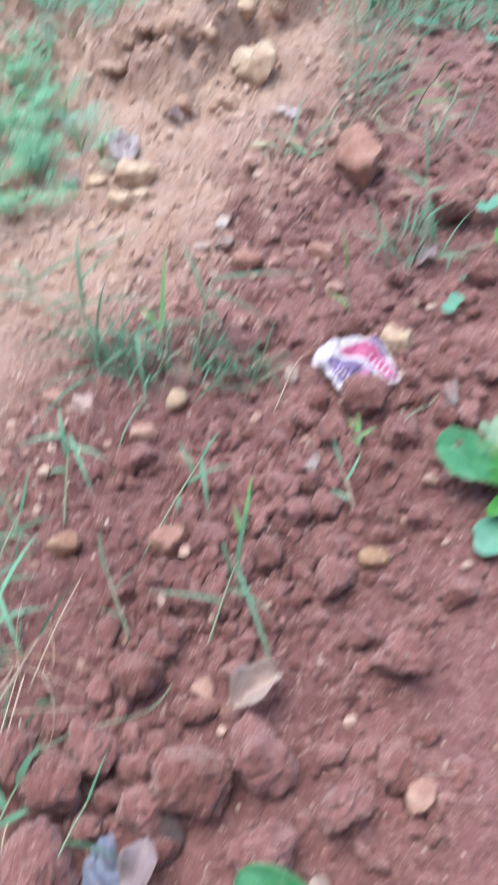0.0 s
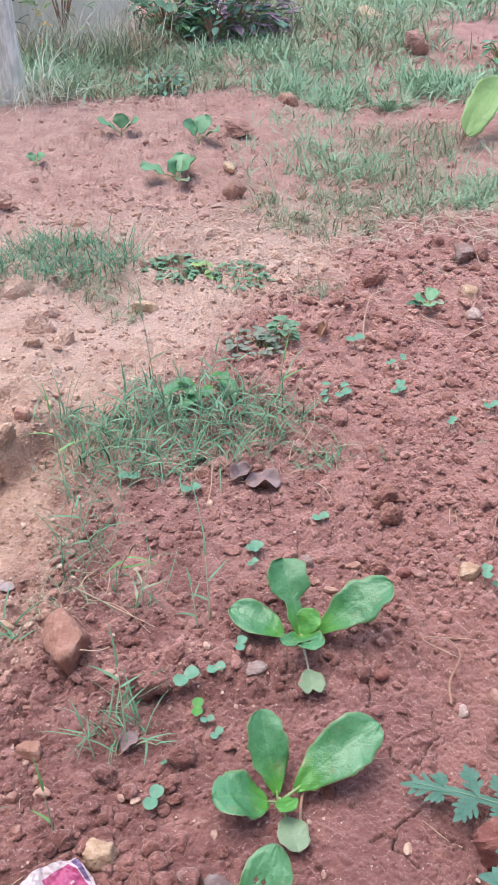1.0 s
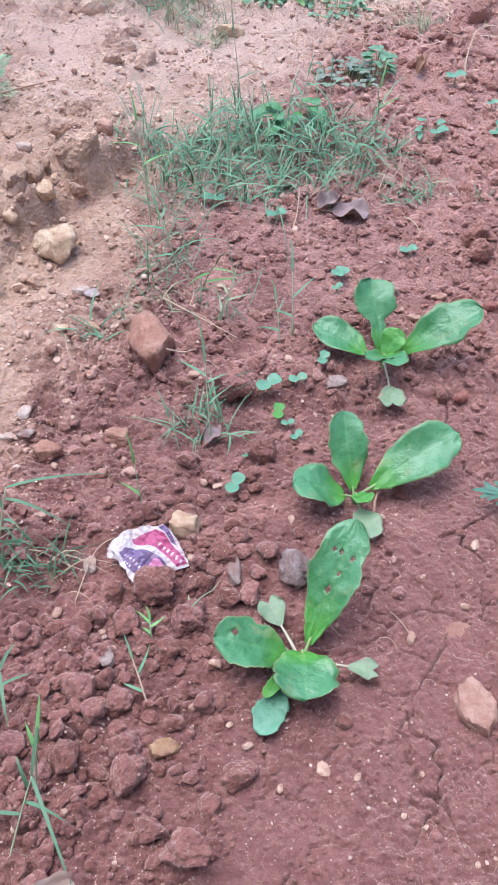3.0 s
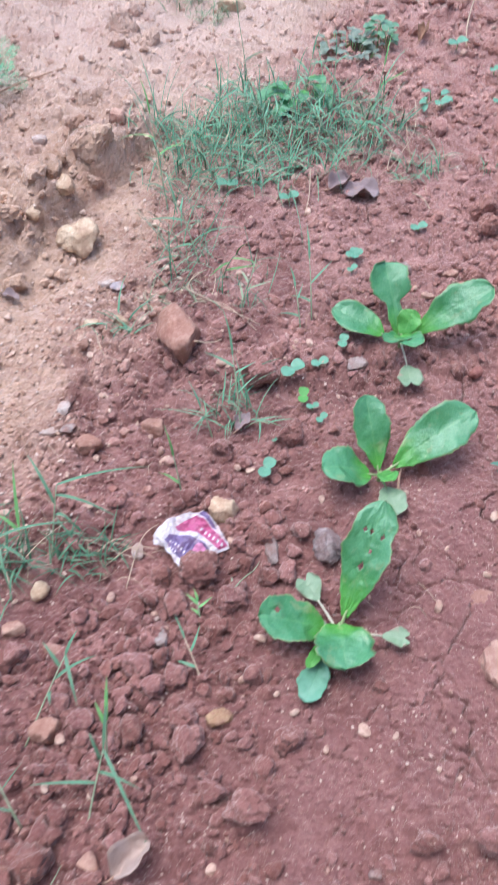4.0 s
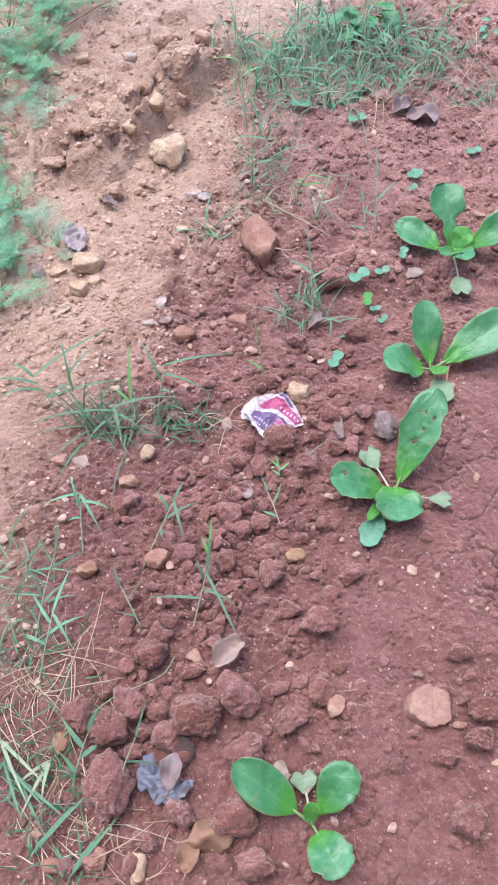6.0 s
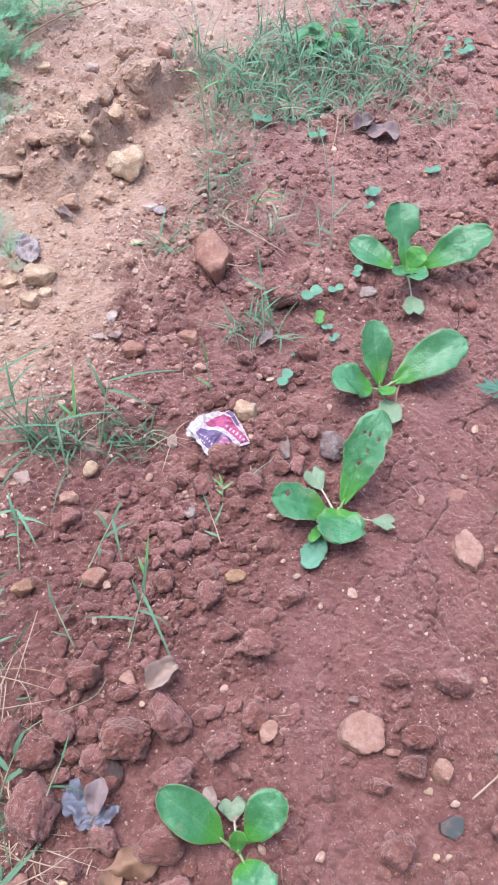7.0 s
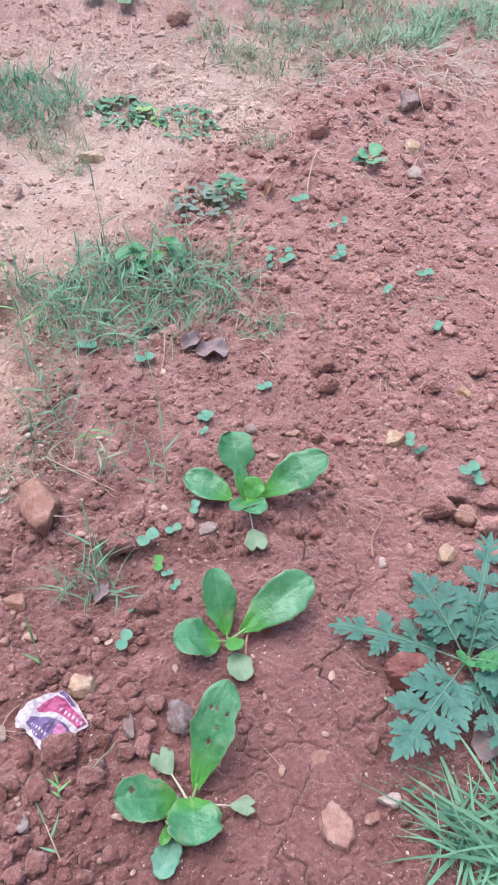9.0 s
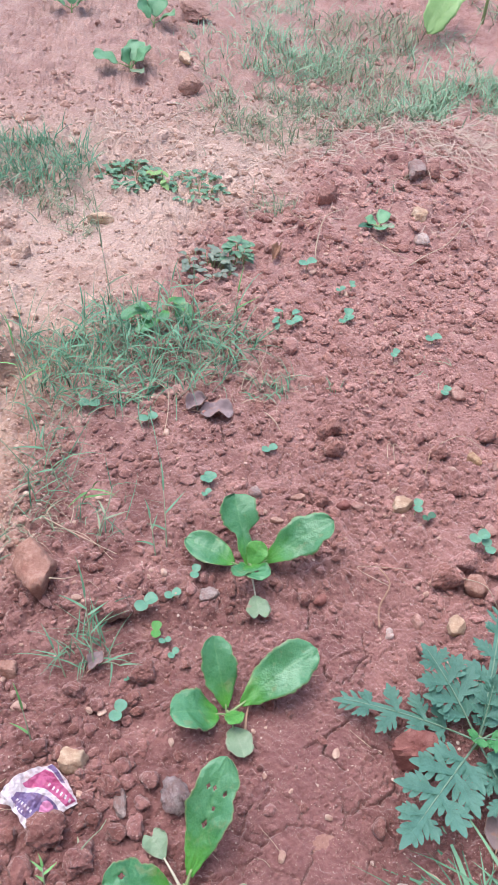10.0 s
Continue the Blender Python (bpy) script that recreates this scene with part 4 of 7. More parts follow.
stone("p", 0.515, 1.195, 0.019, 0.018, 0.010)
stone("G", 0.300, 0.730, 0.047, 0.062, 0.034, None, 8)
stone("t", -0.167, 1.506, 0.031, 0.028, 0.015)
stone("t", -0.289, 1.785, 0.042, 0.024, 0.013)
stone("w", -0.172, 1.784, 0.033, 0.027, 0.015)
stone("t", -0.248, 1.148, 0.069, 0.042, 0.023)
stone("t", -0.262, 1.087, 0.041, 0.035, 0.019)
stone("t", -0.232, 1.107, 0.027, 0.021, 0.011)
stone("g", -0.349, 1.141, 0.030, 0.029, 0.015)
stone("t", -0.308, 1.139, 0.038, 0.026, 0.014)
stone("p", -0.101, 0.609, 0.032, 0.021, 0.012)
stone("y", -0.217, 0.481, 0.035, 0.029, 0.019)
stone("o", -0.274, 0.691, 0.031, 0.021, 0.014)
stone("w", -0.238, 0.684, 0.031, 0.031, 0.016)
stone("y", -0.247, 0.214, 0.030, 0.039, 0.018)
stone("r", -0.192, 0.056, 0.031, 0.024, 0.016)
stone("o", -0.273, 0.094, 0.019, 0.014, 0.009)
stone("r", -0.249, 0.053, 0.031, 0.022, 0.015)
stone("c", 0.848, 1.051, 0.068, 0.048, 0.044)
stone("r", 0.898, 1.023, 0.048, 0.046, 0.030)
stone("c", 0.960, 1.050, 0.051, 0.036, 0.033)
stone("c", 0.937, 0.993, 0.058, 0.041, 0.038)
stone("t", 0.835, 0.950, 0.036, 0.040, 0.018)
stone("w", 0.713, 0.957, 0.017, 0.013, 0.007)
stone("c", 0.762, 0.915, 0.027, 0.027, 0.022)
stone("d", 0.685, 0.733, 0.089, 0.063, 0.048)
stone("c", 0.896, 1.078, 0.059, 0.041, 0.039)
stone("p", 1.060, 1.549, 0.032, 0.048, 0.016)
stone("y", 1.021, 1.341, 0.030, 0.038, 0.018)
stone("c", 1.081, 1.408, 0.048, 0.033, 0.031)
stone("c", 0.947, 1.364, 0.051, 0.035, 0.033)
stone("p", 1.069, 1.313, 0.035, 0.040, 0.018)
stone("p", 0.982, 1.156, 0.028, 0.032, 0.014)
stone("c", 0.879, 1.286, 0.044, 0.031, 0.029)
stone("c", 0.725, 1.407, 0.055, 0.038, 0.036)
stone("c", 0.728, 1.467, 0.057, 0.040, 0.037)
stone("c", 0.662, 1.275, 0.043, 0.031, 0.029)
stone("w", 0.596, 0.543, 0.042, 0.024, 0.018)
stone("p", 0.563, 0.525, 0.030, 0.018, 0.010)
stone("f", 0.512, 0.630, 0.042, 0.033, 0.011)
stone("f", 0.506, 0.523, 0.052, 0.076, 0.016)
stone("t", 1.210, 2.285, 0.049, 0.050, 0.024)
stone("w", 1.178, 2.163, 0.047, 0.040, 0.022)
stone("t", 0.665, 3.349, 0.038, 0.078, 0.019)
stone("c", 0.754, 3.767, 0.120, 0.160, 0.055)
stone("o", 1.051, 4.202, 0.084, 0.078, 0.036)
stone("g", 1.284, 2.536, 0.060, 0.087, 0.030)
stone("c", 1.334, 2.526, 0.054, 0.050, 0.043)
stone("c", 0.956, 2.389, 0.066, 0.046, 0.043)
stone("c", 0.661, 3.163, 0.094, 0.066, 0.062)
stone("c", -0.060, 2.491, 0.098, 0.069, 0.064)
stone("c", 0.013, 2.239, 0.087, 0.061, 0.057)
stone("c", 0.075, 2.193, 0.060, 0.048, 0.045)
stone("c", 0.042, 2.323, 0.062, 0.043, 0.040)
stone("c", 0.002, 2.139, 0.052, 0.036, 0.034)
stone("c", -0.147, 3.133, 0.079, 0.056, 0.052)
stone("c", 0.741, 2.165, 0.036, 0.026, 0.024)
stone("t", 0.293, 2.362, 0.079, 0.043, 0.024)
stone("t", 1.822, 5.694, 0.105, 0.234, 0.053)
stone("c", 1.893, 4.967, 0.145, 0.101, 0.095)
stone("e", -0.225, 1.490, 0.077, 0.054, 0.033)
stone("e", -0.208, 1.379, 0.055, 0.039, 0.024)
stone("e", -0.161, 1.577, 0.055, 0.058, 0.030)
stone("e", -0.280, 1.488, 0.042, 0.033, 0.020)
stone("e", -0.129, 1.680, 0.048, 0.040, 0.025)
stone("e", -0.241, 1.603, 0.047, 0.039, 0.024)
stone("e", -0.333, 1.438, 0.055, 0.038, 0.023)
stone("e", -0.086, 1.779, 0.055, 0.039, 0.024)


# smaller clods strewn between the large ones, cut from two dozen shapes
lump_rng = np.random.default_rng(505)
SMALL = []
for k in range(24):
    verts, faces = rock_shape(lump_rng, 3, 11, 0.24, 14.0)
    SMALL.append(mesh_of("soil_clod", verts * 0.5, faces, M_CLOD))
for k, (x, y) in enumerate(scatter(lump_rng, 190, (-0.40, 1.05, 0.0, 1.75), loose)):
    size = 0.013 * (0.036 / 0.013) ** (lump_rng.uniform(0, 1) ** 1.5)
    ob = new("soil_clod", SMALL[k % 24])
    ob.matrix_basis = pose(x, y, height_at(x, y) + size * 0.22, lump_rng.uniform(-30, 30), lump_rng.uniform(-30, 30), lump_rng.uniform(0, 360)) @ Matrix.Diagonal((size, size * lump_rng.uniform(0.7, 1.0), size * lump_rng.uniform(0.6, 0.9), 1))
    tagged(ob, "small crumbly red soil clod lying on the bed", "clod", "soil clods on the bed")


for k in range(18):
    # broken lumps along the edge of the sandy strip
    bx = lump_rng.uniform(-0.34, 0.14)
    by = 1.42 + max(bx + 0.20, 0) * 1.2 + lump_rng.normal(0.06, 0.10)
    size = 0.014 * (0.032 / 0.014) ** (lump_rng.uniform(0, 1) ** 1.6)
    ob = new("soil_clod", SMALL[k % 24])
    ob.matrix_basis = pose(bx, by, height_at(bx, by) + size * 0.12, lump_rng.uniform(-25, 25), lump_rng.uniform(-25, 25), lump_rng.uniform(0, 360)) @ Matrix.Diagonal((size, size * lump_rng.uniform(0.7, 1.0), size * lump_rng.uniform(0.5, 0.8), 1))
    tagged(ob, "broken sandy soil clod on the strip's edge", "clod", "soil clods on the bank")


# ---- leafy seedlings ----
# outline of a blade: where it is widest, its width at the foot, how it widens, how blunt its tip is
SHAPES = {
    "spoon": (0.60, 0.14, 1.05, 2.0),
    "lyre": (0.80, 0.20, 1.0, 2.4),
    "round": (0.55, 0.16, 0.75, 2.3),
    "long": (0.52, 0.08, 0.85, 1.8),
    "heart": (0.75, 0.10, 0.8, 2.0),
    "kidney": (0.6, 0.25, 0.6, 2.0),
    "disc": (0.52, 0.42, 0.7, 2.0),
}


def blade_mesh(base, tip, width, kind, arch, material, rows=30, cols=13, cup=0.10, wave=0.075, holes=(), seed=0, lean=0.0):
    """A leaf blade from base to tip; kind sets the outline."""
    rng = np.random.default_rng(seed)
    base, tip = Vector(base), Vector(tip)
    length = (tip - base).length
    mid = (base + tip) / 2 + Vector((0, 0, arch * length))
    curve = bezier(base, mid, tip, rows)
    verts, uvs = np.zeros((rows * cols, 3)), np.zeros((rows * cols, 2))
    phase = rng.uniform(0, 6.3, 4)
    for i in range(rows):
        s = i / (rows - 1)
        p = curve[i]
        way = (curve[min(i + 1, rows - 1)] - curve[max(i - 1, 0)]).normalized()
        side = way.cross(Vector((0, 0, 1)))
        side = side.normalized() if side.length > 1e-4 else Vector((1, 0, 0))
        over = side.cross(way).normalized()
        side = side * math.cos(lean) + over * math.sin(lean)
        over = side.cross(way).normalized()
        peak, foot, rise, blunt = SHAPES[kind]
        if s < peak:
            w = foot + (1 - foot) * math.sin(math.pi / 2 * s / peak) ** rise
        else:
            w = max(0.0, 1 - ((s - peak) / (1 - peak)) ** blunt) ** 0.5
        if kind == "lyre":
            w = max(0.42 * math.sin(math.pi * min(1, s * 1.35 + 0.05)) ** 0.5 if s < 0.70 else 0, float(smooth(s, 0.30, 0.62)) * (1.0 if s < peak else w))
        if kind in ("heart", "kidney"):
            w = math.sin(math.pi / 2 * min(1, s / 0.75)) ** 0.8 * (1.0 if s < 0.75 else 1 - 0.25 * ((s - 0.75) / 0.25) ** 2)
        for j in range(cols):
            v = 2 * j / (cols - 1) - 1
            ragged = 0.0
            if kind in ("spoon", "lyre", "round"):
                side_no = 3.0 if v > 0 else 9.0
                ragged = 0.22 * noise.noise(Vector((s * 6 + phase[0], side_no, seed))) + 0.07 * noise.noise(Vector((s * 19, side_no, seed + 0.5))) + 0.065 * (1 - 2 * abs(((s * 11 + phase[3] + 0.25 * noise.noise(Vector((s * 5, side_no, 2.0)))) % 1.0) - 0.5))
            across = 0.5 * width * w * v * (1 + ragged * abs(v))
            up = cup * width * w * abs(v) ** 1.6 + wave * width * abs(v) ** 2 * math.sin(9 * s + phase[2] + (2.0 if v > 0 else 0.0)) * min(1, 4 * s)
            up += 0.030 * width * noise.noise(Vector((s * 7, v * 3, seed * 1.7))) + 0.014 * width * noise.noise(Vector((s * 17, v * 7, seed * 1.3)))
            q = p + side * across + over * up
            if kind in ("heart", "kidney"):
                late = s**3 * (1.0 if kind == "heart" else 0.55)
                q = q - way * length * late * (0.30 * (1 - abs(v)) ** 1.4 + 0.34 * abs(v) ** 4)
            verts[i * cols + j] = q
            uvs[i * cols + j] = (s, (v + 1) / 2)
    faces = np.array(grid_faces(rows, cols))
    for hs, hv, hr in holes:
        # an insect's bite: the faces inside go, the ring around is drawn to its edge
        centre = np.array([hs * length, (hv * 0.5) * width])
        place = np.stack([uvs[:, 0] * length, (uvs[:, 1] - 0.5) * width], 1)
        d = np.linalg.norm(place - centre, axis=1)
        inside = d < hr
        gone = inside[faces].sum(1) >= 2
        faces = faces[~gone]
    return mesh_of("leaf", verts, faces, material, True, uvs)


def add_leaf(plant, name, base, tip, width, kind="spoon", stalk=0.25, arch=0.12, material=None, stalk_material_used=None, label="", thick=0.0007, stalk_r=0.0022, **more):
    """A leaf under its plant, with its stalk as a part of the leaf; places are in the plant's own space."""
    base, tip = Vector(base), Vector(tip)
    start = base.lerp(tip, stalk)
    start.z += 0.03 * stalk * (tip - base).length
    ob = part(name, blade_mesh(start, tip, width, kind, arch, material, **more), plant, label)
    if thick:
        skin = ob.modifiers.new("thickness", "SOLIDIFY")
        skin.thickness = thick
    run = bezier(base, base.lerp(start, 0.5) + Vector((0, 0, 0.01 * stalk)), start.lerp(tip, 0.06), 7)
    verts, faces = tube(run, [stalk_r * (1.15 - 0.5 * k / 6) for k in range(7)])
    part("petiole", mesh_of("petiole", verts, faces, stalk_material_used or M_PETIOLE), ob)
    return ob


def shoot(plant, low, top, radius):
    verts, faces = tube(bezier(low, Vector(low).lerp(Vector(top), 0.5), top, 5), [radius, radius, radius * 0.95, radius * 0.9, radius * 0.6])
    part("stem", mesh_of("stem", verts, faces, M_PETIOLE), plant)


def seedling(x, y, label, leaves, lift=0.0):
    """A vegetable seedling: world places of its leaves, turned into its own space."""
    ground = height_at(x, y)
    plant = thing("vegetable_seedling", x, y, ground, label, "seedling", "vegetable seedlings in a row")
    off = Vector((x, y, 0))
    shoot(plant, (0, 0, -0.01), (0, 0, 0.014), 0.004)
    for k, (name, base, tip, width, kind, stalk, arch, material, more) in enumerate(leaves):
        b = Vector(base) - off
        b = Vector((b.x * 0.35, b.y * 0.35, b.z))
        add_leaf(plant, name, b, Vector(tip) - off, width, kind, stalk, arch, material, seed=k + int(abs(x) * 1000), **more)
    return plant


seedling(0.488, 1.118, "leafy green vegetable seedling with a lobed upright leaf", (
    ("leaf", (0.487, 1.125, 0.010), (0.475, 1.240, 0.090), 0.066, "lyre", 0.06, 0.06, M_LEAF, {}),
    ("leaf", (0.501, 1.125, 0.010), (0.643, 1.145, 0.100), 0.069, "spoon", 0.14, 0.10, M_LEAF, {"stalk_r": 0.003, "lean": -0.30}),
    ("leaf", (0.479, 1.120, 0.010), (0.375, 1.184, 0.040), 0.062, "long", 0.22, 0.10, M_LEAF, {"lean": 0.15, "label": "green leaf with brownish blotches"}),
    ("leaf", (0.490, 1.112, 0.025), (0.510, 1.142, 0.064), 0.040, "round", 0.05, 0.12, M_LEAF_YOUNG, {}),
    ("leaf", (0.495, 1.110, 0.025), (0.446, 1.080, 0.060), 0.030, "round", 0.05, 0.12, M_LEAF, {}),
    ("leaf", (0.484, 1.118, 0.030), (0.497, 1.064, 0.054), 0.048, "round", 0.05, 0.15, M_LEAF, {"holes": ((0.5, 0.0, 0.003),)}),
    ("seed_leaf", (0.490, 1.112, 0.010), (0.485, 1.003, 0.016), 0.047, "heart", 0.48, 0.04, M_COTYLEDON, {"stalk_material_used": M_PETIOLE_PALE, "label": "yellowing heart-shaped seed leaf"}),
))
seedling(0.401, 0.848, "leafy green vegetable seedling with two broad leaves", (
    ("leaf", (0.400, 0.851, 0.010), (0.389, 0.950, 0.092), 0.057, "spoon", 0.08, 0.06, M_LEAF, {"holes": ((0.66, 0.3, 0.0026),)}),
    ("leaf", (0.403, 0.851, 0.010), (0.559, 0.912, 0.075), 0.074, "spoon", 0.15, 0.12, M_LEAF, {"stalk_r": 0.003, "lean": -0.30}),
    ("leaf", (0.399, 0.852, 0.010), (0.306, 0.842, 0.060), 0.070, "round", 0.16, 0.16, M_LEAF, {"label": "round green leaf with brown mottling"}),
    ("leaf", (0.402, 0.850, 0.022), (0.412, 0.816, 0.044), 0.030, "round", 0.05, 0.10, M_LEAF_YOUNG, {}),
    ("seed_leaf", (0.405, 0.848, 0.010), (0.415, 0.770, 0.020), 0.042, "round", 0.30, 0.08, M_COTYLEDON, {"label": "yellow-brown withering seed leaf"}),
))
seedling(0.293, 0.596, "leafy green vegetable seedling with insect bites in its tallest leaf", (
    ("leaf", (0.306, 0.600, 0.010), (0.374, 0.730, 0.125), 0.065, "spoon", 0.10, 0.05, M_LEAF, {"holes": ((0.42, -0.05, 0.0040), (0.56, 0.12, 0.0030), (0.72, -0.10, 0.0030), (0.72, -0.42, 0.0022), (0.70, 0.45, 0.0030)), "stalk_r": 0.003, "rows": 60, "cols": 33}),
    ("leaf", (0.283, 0.597, 0.010), (0.184, 0.606, 0.062), 0.066, "round", 0.12, 0.14, M_LEAF, {"holes": ((0.72, 0.35, 0.0040),), "rows": 44, "cols": 25, "label": "green leaf with a bite hole and pale scuffs"}),
    ("leaf", (0.302, 0.606, 0.028), (0.292, 0.526, 0.046), 0.082, "round", 0.03, 0.12, M_LEAF, {"lean": 0.12}),
    ("leaf", (0.290, 0.600, 0.010), (0.262, 0.590, 0.020), 0.028, "round", 0.05, 0.10, M_COTYLEDON, {}),
    ("seed_leaf", (0.291, 0.606, 0.010), (0.253, 0.686, 0.022), 0.040, "heart", 0.46, 0.05, M_COTYLEDON, {"stalk_material_used": M_PETIOLE_PALE, "label": "pale heart-shaped seed leaf"}),
    ("seed_leaf", (0.305, 0.586, 0.010), (0.396, 0.570, 0.018), 0.030, "heart", 0.55, 0.05, M_COTYLEDON, {"stalk_material_used": M_PETIOLE_PALE}),
    ("seed_leaf", (0.262, 0.556, 0.010), (0.235, 0.499, 0.015), 0.038, "round", 0.30, 0.06, M_SEED_LEAF, {}),
    ("leaf", (0.260, 0.566, 0.012), (0.243, 0.540, 0.030), 0.018, "round", 0.15, 0.10, M_LEAF_YOUNG, {}),
))
seedling(0.110, 0.086, "young green vegetable seedling among soil clods", (
    ("leaf", (0.110, 0.086, 0.010), (0.004, 0.158, 0.080), 0.061, "long", 0.20, 0.12, M_LEAF, {"stalk_r": 0.003}),
    ("leaf", (0.112, 0.088, 0.010), (0.170, 0.153, 0.060), 0.055, "spoon", 0.16, 0.12, M_LEAF, {"label": "green leaf with pale speckles"}),
    ("leaf", (0.112, 0.084, 0.010), (0.142, 0.015, 0.040), 0.058, "round", 0.16, 0.14, M_LEAF, {}),
    ("leaf", (0.108, 0.087, 0.020), (0.108, 0.108, 0.050), 0.023, "round", 0.06, 0.08, M_LEAF_YOUNG, {}),
    ("seed_leaf", (0.107, 0.088, 0.010), (0.102, 0.160, 0.020), 0.040, "heart", 0.50, 0.05, M_COTYLEDON, {"stalk_material_used": M_PETIOLE_PALE, "label": "pale heart-shaped seed leaf"}),
))
# seedlings of the far bed
FAR = {"rows": 14, "cols": 7}
seedling(0.584, 3.660, "young green vegetable seedling on the far bed", (
    ("leaf", (0.584, 3.66, 0.01), (0.530, 3.690, 0.083), 0.081, "round", 0.25, 0.08, M_FAR_LEAF, FAR),
    ("leaf", (0.584, 3.66, 0.01), (0.618, 3.730, 0.091), 0.075, "round", 0.25, 0.08, M_FAR_LEAF, FAR),
    ("leaf", (0.584, 3.66, 0.01), (0.660, 3.620, 0.063), 0.075, "round", 0.25, 0.10, M_FAR_LEAF, FAR)))
seedling(0.464, 3.316, "spreading green vegetable seedling on the far bed", (
    ("leaf", (0.464, 3.316, 0.01), (0.434, 3.330, 0.072), 0.081, "round", 0.20, 0.08, M_FAR_LEAF, FAR),
    ("leaf", (0.464, 3.316, 0.01), (0.540, 3.310, 0.083), 0.094, "round", 0.20, 0.10, M_FAR_LEAF, FAR),
    ("leaf", (0.464, 3.316, 0.01), (0.335, 3.329, 0.055), 0.083, "round", 0.35, 0.10, M_FAR_LEAF, FAR),
    ("leaf", (0.464, 3.316, 0.01), (0.500, 3.400, 0.072), 0.075, "round", 0.25, 0.08, M_FAR_LEAF, FAR),
    ("seed_leaf", (0.464, 3.316, 0.01), (0.490, 3.220, 0.033), 0.050, "round", 0.35, 0.06, M_COTYLEDON, FAR)))
seedling(0.280, 3.822, "small green vegetable seedling near the grass edge", (
    ("leaf", (0.280, 3.822, 0.01), (0.185, 3.826, 0.066), 0.070, "round", 0.25, 0.08, M_FAR_LEAF, FAR),
    ("leaf", (0.280, 3.822, 0.01), (0.355, 3.808, 0.066), 0.075, "round", 0.25, 0.08, M_FAR_LEAF, FAR),
    ("leaf", (0.280, 3.822, 0.01), (0.288, 3.840, 0.083), 0.067, "round", 0.25, 0.08, M_FAR_LEAF, FAR)))
seedling(-0.048, 3.494, "tiny green vegetable seedling on the far bed", (
    ("leaf", (-0.048, 3.494, 0.01), (-0.075, 3.51, 0.039), 0.048, "round", 0.2, 0.08, M_FAR_LEAF, FAR),
    ("leaf", (-0.048, 3.494, 0.01), (-0.015, 3.51, 0.041), 0.048, "round", 0.2, 0.08, M_FAR_LEAF, FAR)))
seedling(1.067, 2.229, "small upright seedling at the end of the bed", (
    ("leaf", (1.067, 2.229, 0.01), (1.030, 2.250, 0.028), 0.040, "round", 0.2, 0.08, M_FAR_LEAF, FAR),
    ("leaf", (1.067, 2.229, 0.01), (1.100, 2.275, 0.033), 0.040, "round", 0.2, 0.08, M_FAR_LEAF, FAR),
    ("leaf", (1.067, 2.229, 0.01), (1.060, 2.190, 0.025), 0.040, "round", 0.2, 0.08, M_FAR_LEAF, FAR),
    ("leaf", (1.067, 2.229, 0.01), (1.110, 2.215, 0.017), 0.026, "round", 0.2, 0.08, M_COTYLEDON, FAR),
    ("leaf", (1.067, 2.229, 0.01), (1.005, 2.225, 0.017), 0.024, "round", 0.2, 0.08, M_DARK_WEED, FAR)))
# a large pale leaf that hangs over the path edge
big = thing("broad_leaved_plant", 1.98, 3.75, height_at(1.98, 3.75), "plant with a broad pale-green hanging leaf", "plant")
add_leaf(big, "leaf", (-0.08, 0.06, 0.20), (-0.34, -0.24, 0.05), 0.125, "round", 0.06, 0.16, M_PALE_LEAF, lean=0.5, seed=5)
add_leaf(big, "leaf", (0.0, 0.0, 0.28), (0.26, 0.16, 0.30), 0.140, "round", 0.2, 0.12, M_PALE_LEAF, seed=6)
shoot(big, (0, 0, -0.02), (0.0, 0.0, 0.30), 0.007)
shoot(big, (0, 0, 0.26), (-0.12, 0.05, 0.31), 0.004)


def sprout(x, y, size, turn, lift=0.02, material=None, pairs=1):
    """A just sprouted weed with two kidney-shaped seed leaves."""
    size *= 0.88
    plant = thing("sprout", x, y, height_at(x, y), "tiny green sprout with two rounded seed leaves", "sprout", "weed sprouts on the bed", turn)
    verts, faces = tube(bezier((0, 0, -0.006), (0.001, 0, lift * 0.5), (0, 0, lift), 5), [0.0011] * 5)
    part("stem", mesh_of("stem", verts, faces, M_PETIOLE), plant)
    for k in range(2 * pairs):
        a = math.pi * k / pairs + 0.3 * (k % 2)
        tip = (math.cos(a) * size * 0.58, math.sin(a) * size * 0.58, lift + 0.003 + 0.004 * (k // 2))
        blade = blade_mesh((0, 0, lift), tip, size * 0.60, "disc", 0.10, material or M_SEED_LEAF, rows=12, cols=9, seed=k + int(abs(x) * 997), wave=0.02)
        part("leaf", blade, plant)
    return plant


sprout(0.225, 0.879, 0.040, 50)
sprout(0.290, 1.068, 0.046, 25)
sprout(0.302, 1.020, 0.034, 70, 0.015, M_LEAF_YOUNG)
sprout(0.385, 1.122, 0.032, 60)
sprout(0.340, 1.086, 0.032, 10, 0.012)
sprout(0.327, 0.973, 0.024, 35, 0.010)
sprout(0.316, 1.000, 0.022, 0, 0.010)
sprout(0.343, 1.539, 0.042, 5, 0.015)
sprout(0.222, 1.599, 0.046, 340, 0.02)
sprout(0.587, 1.424, 0.036, 8, 0.012)
sprout(0.446, 1.352, 0.034, 80, 0.015, None, 2)
sprout(0.436, 1.318, 0.024, 30, 0.010)
sprout(0.822, 2.072, 0.052, 10)
sprout(0.878, 1.856, 0.046, 70)
sprout(0.862, 1.835, 0.036, 20)
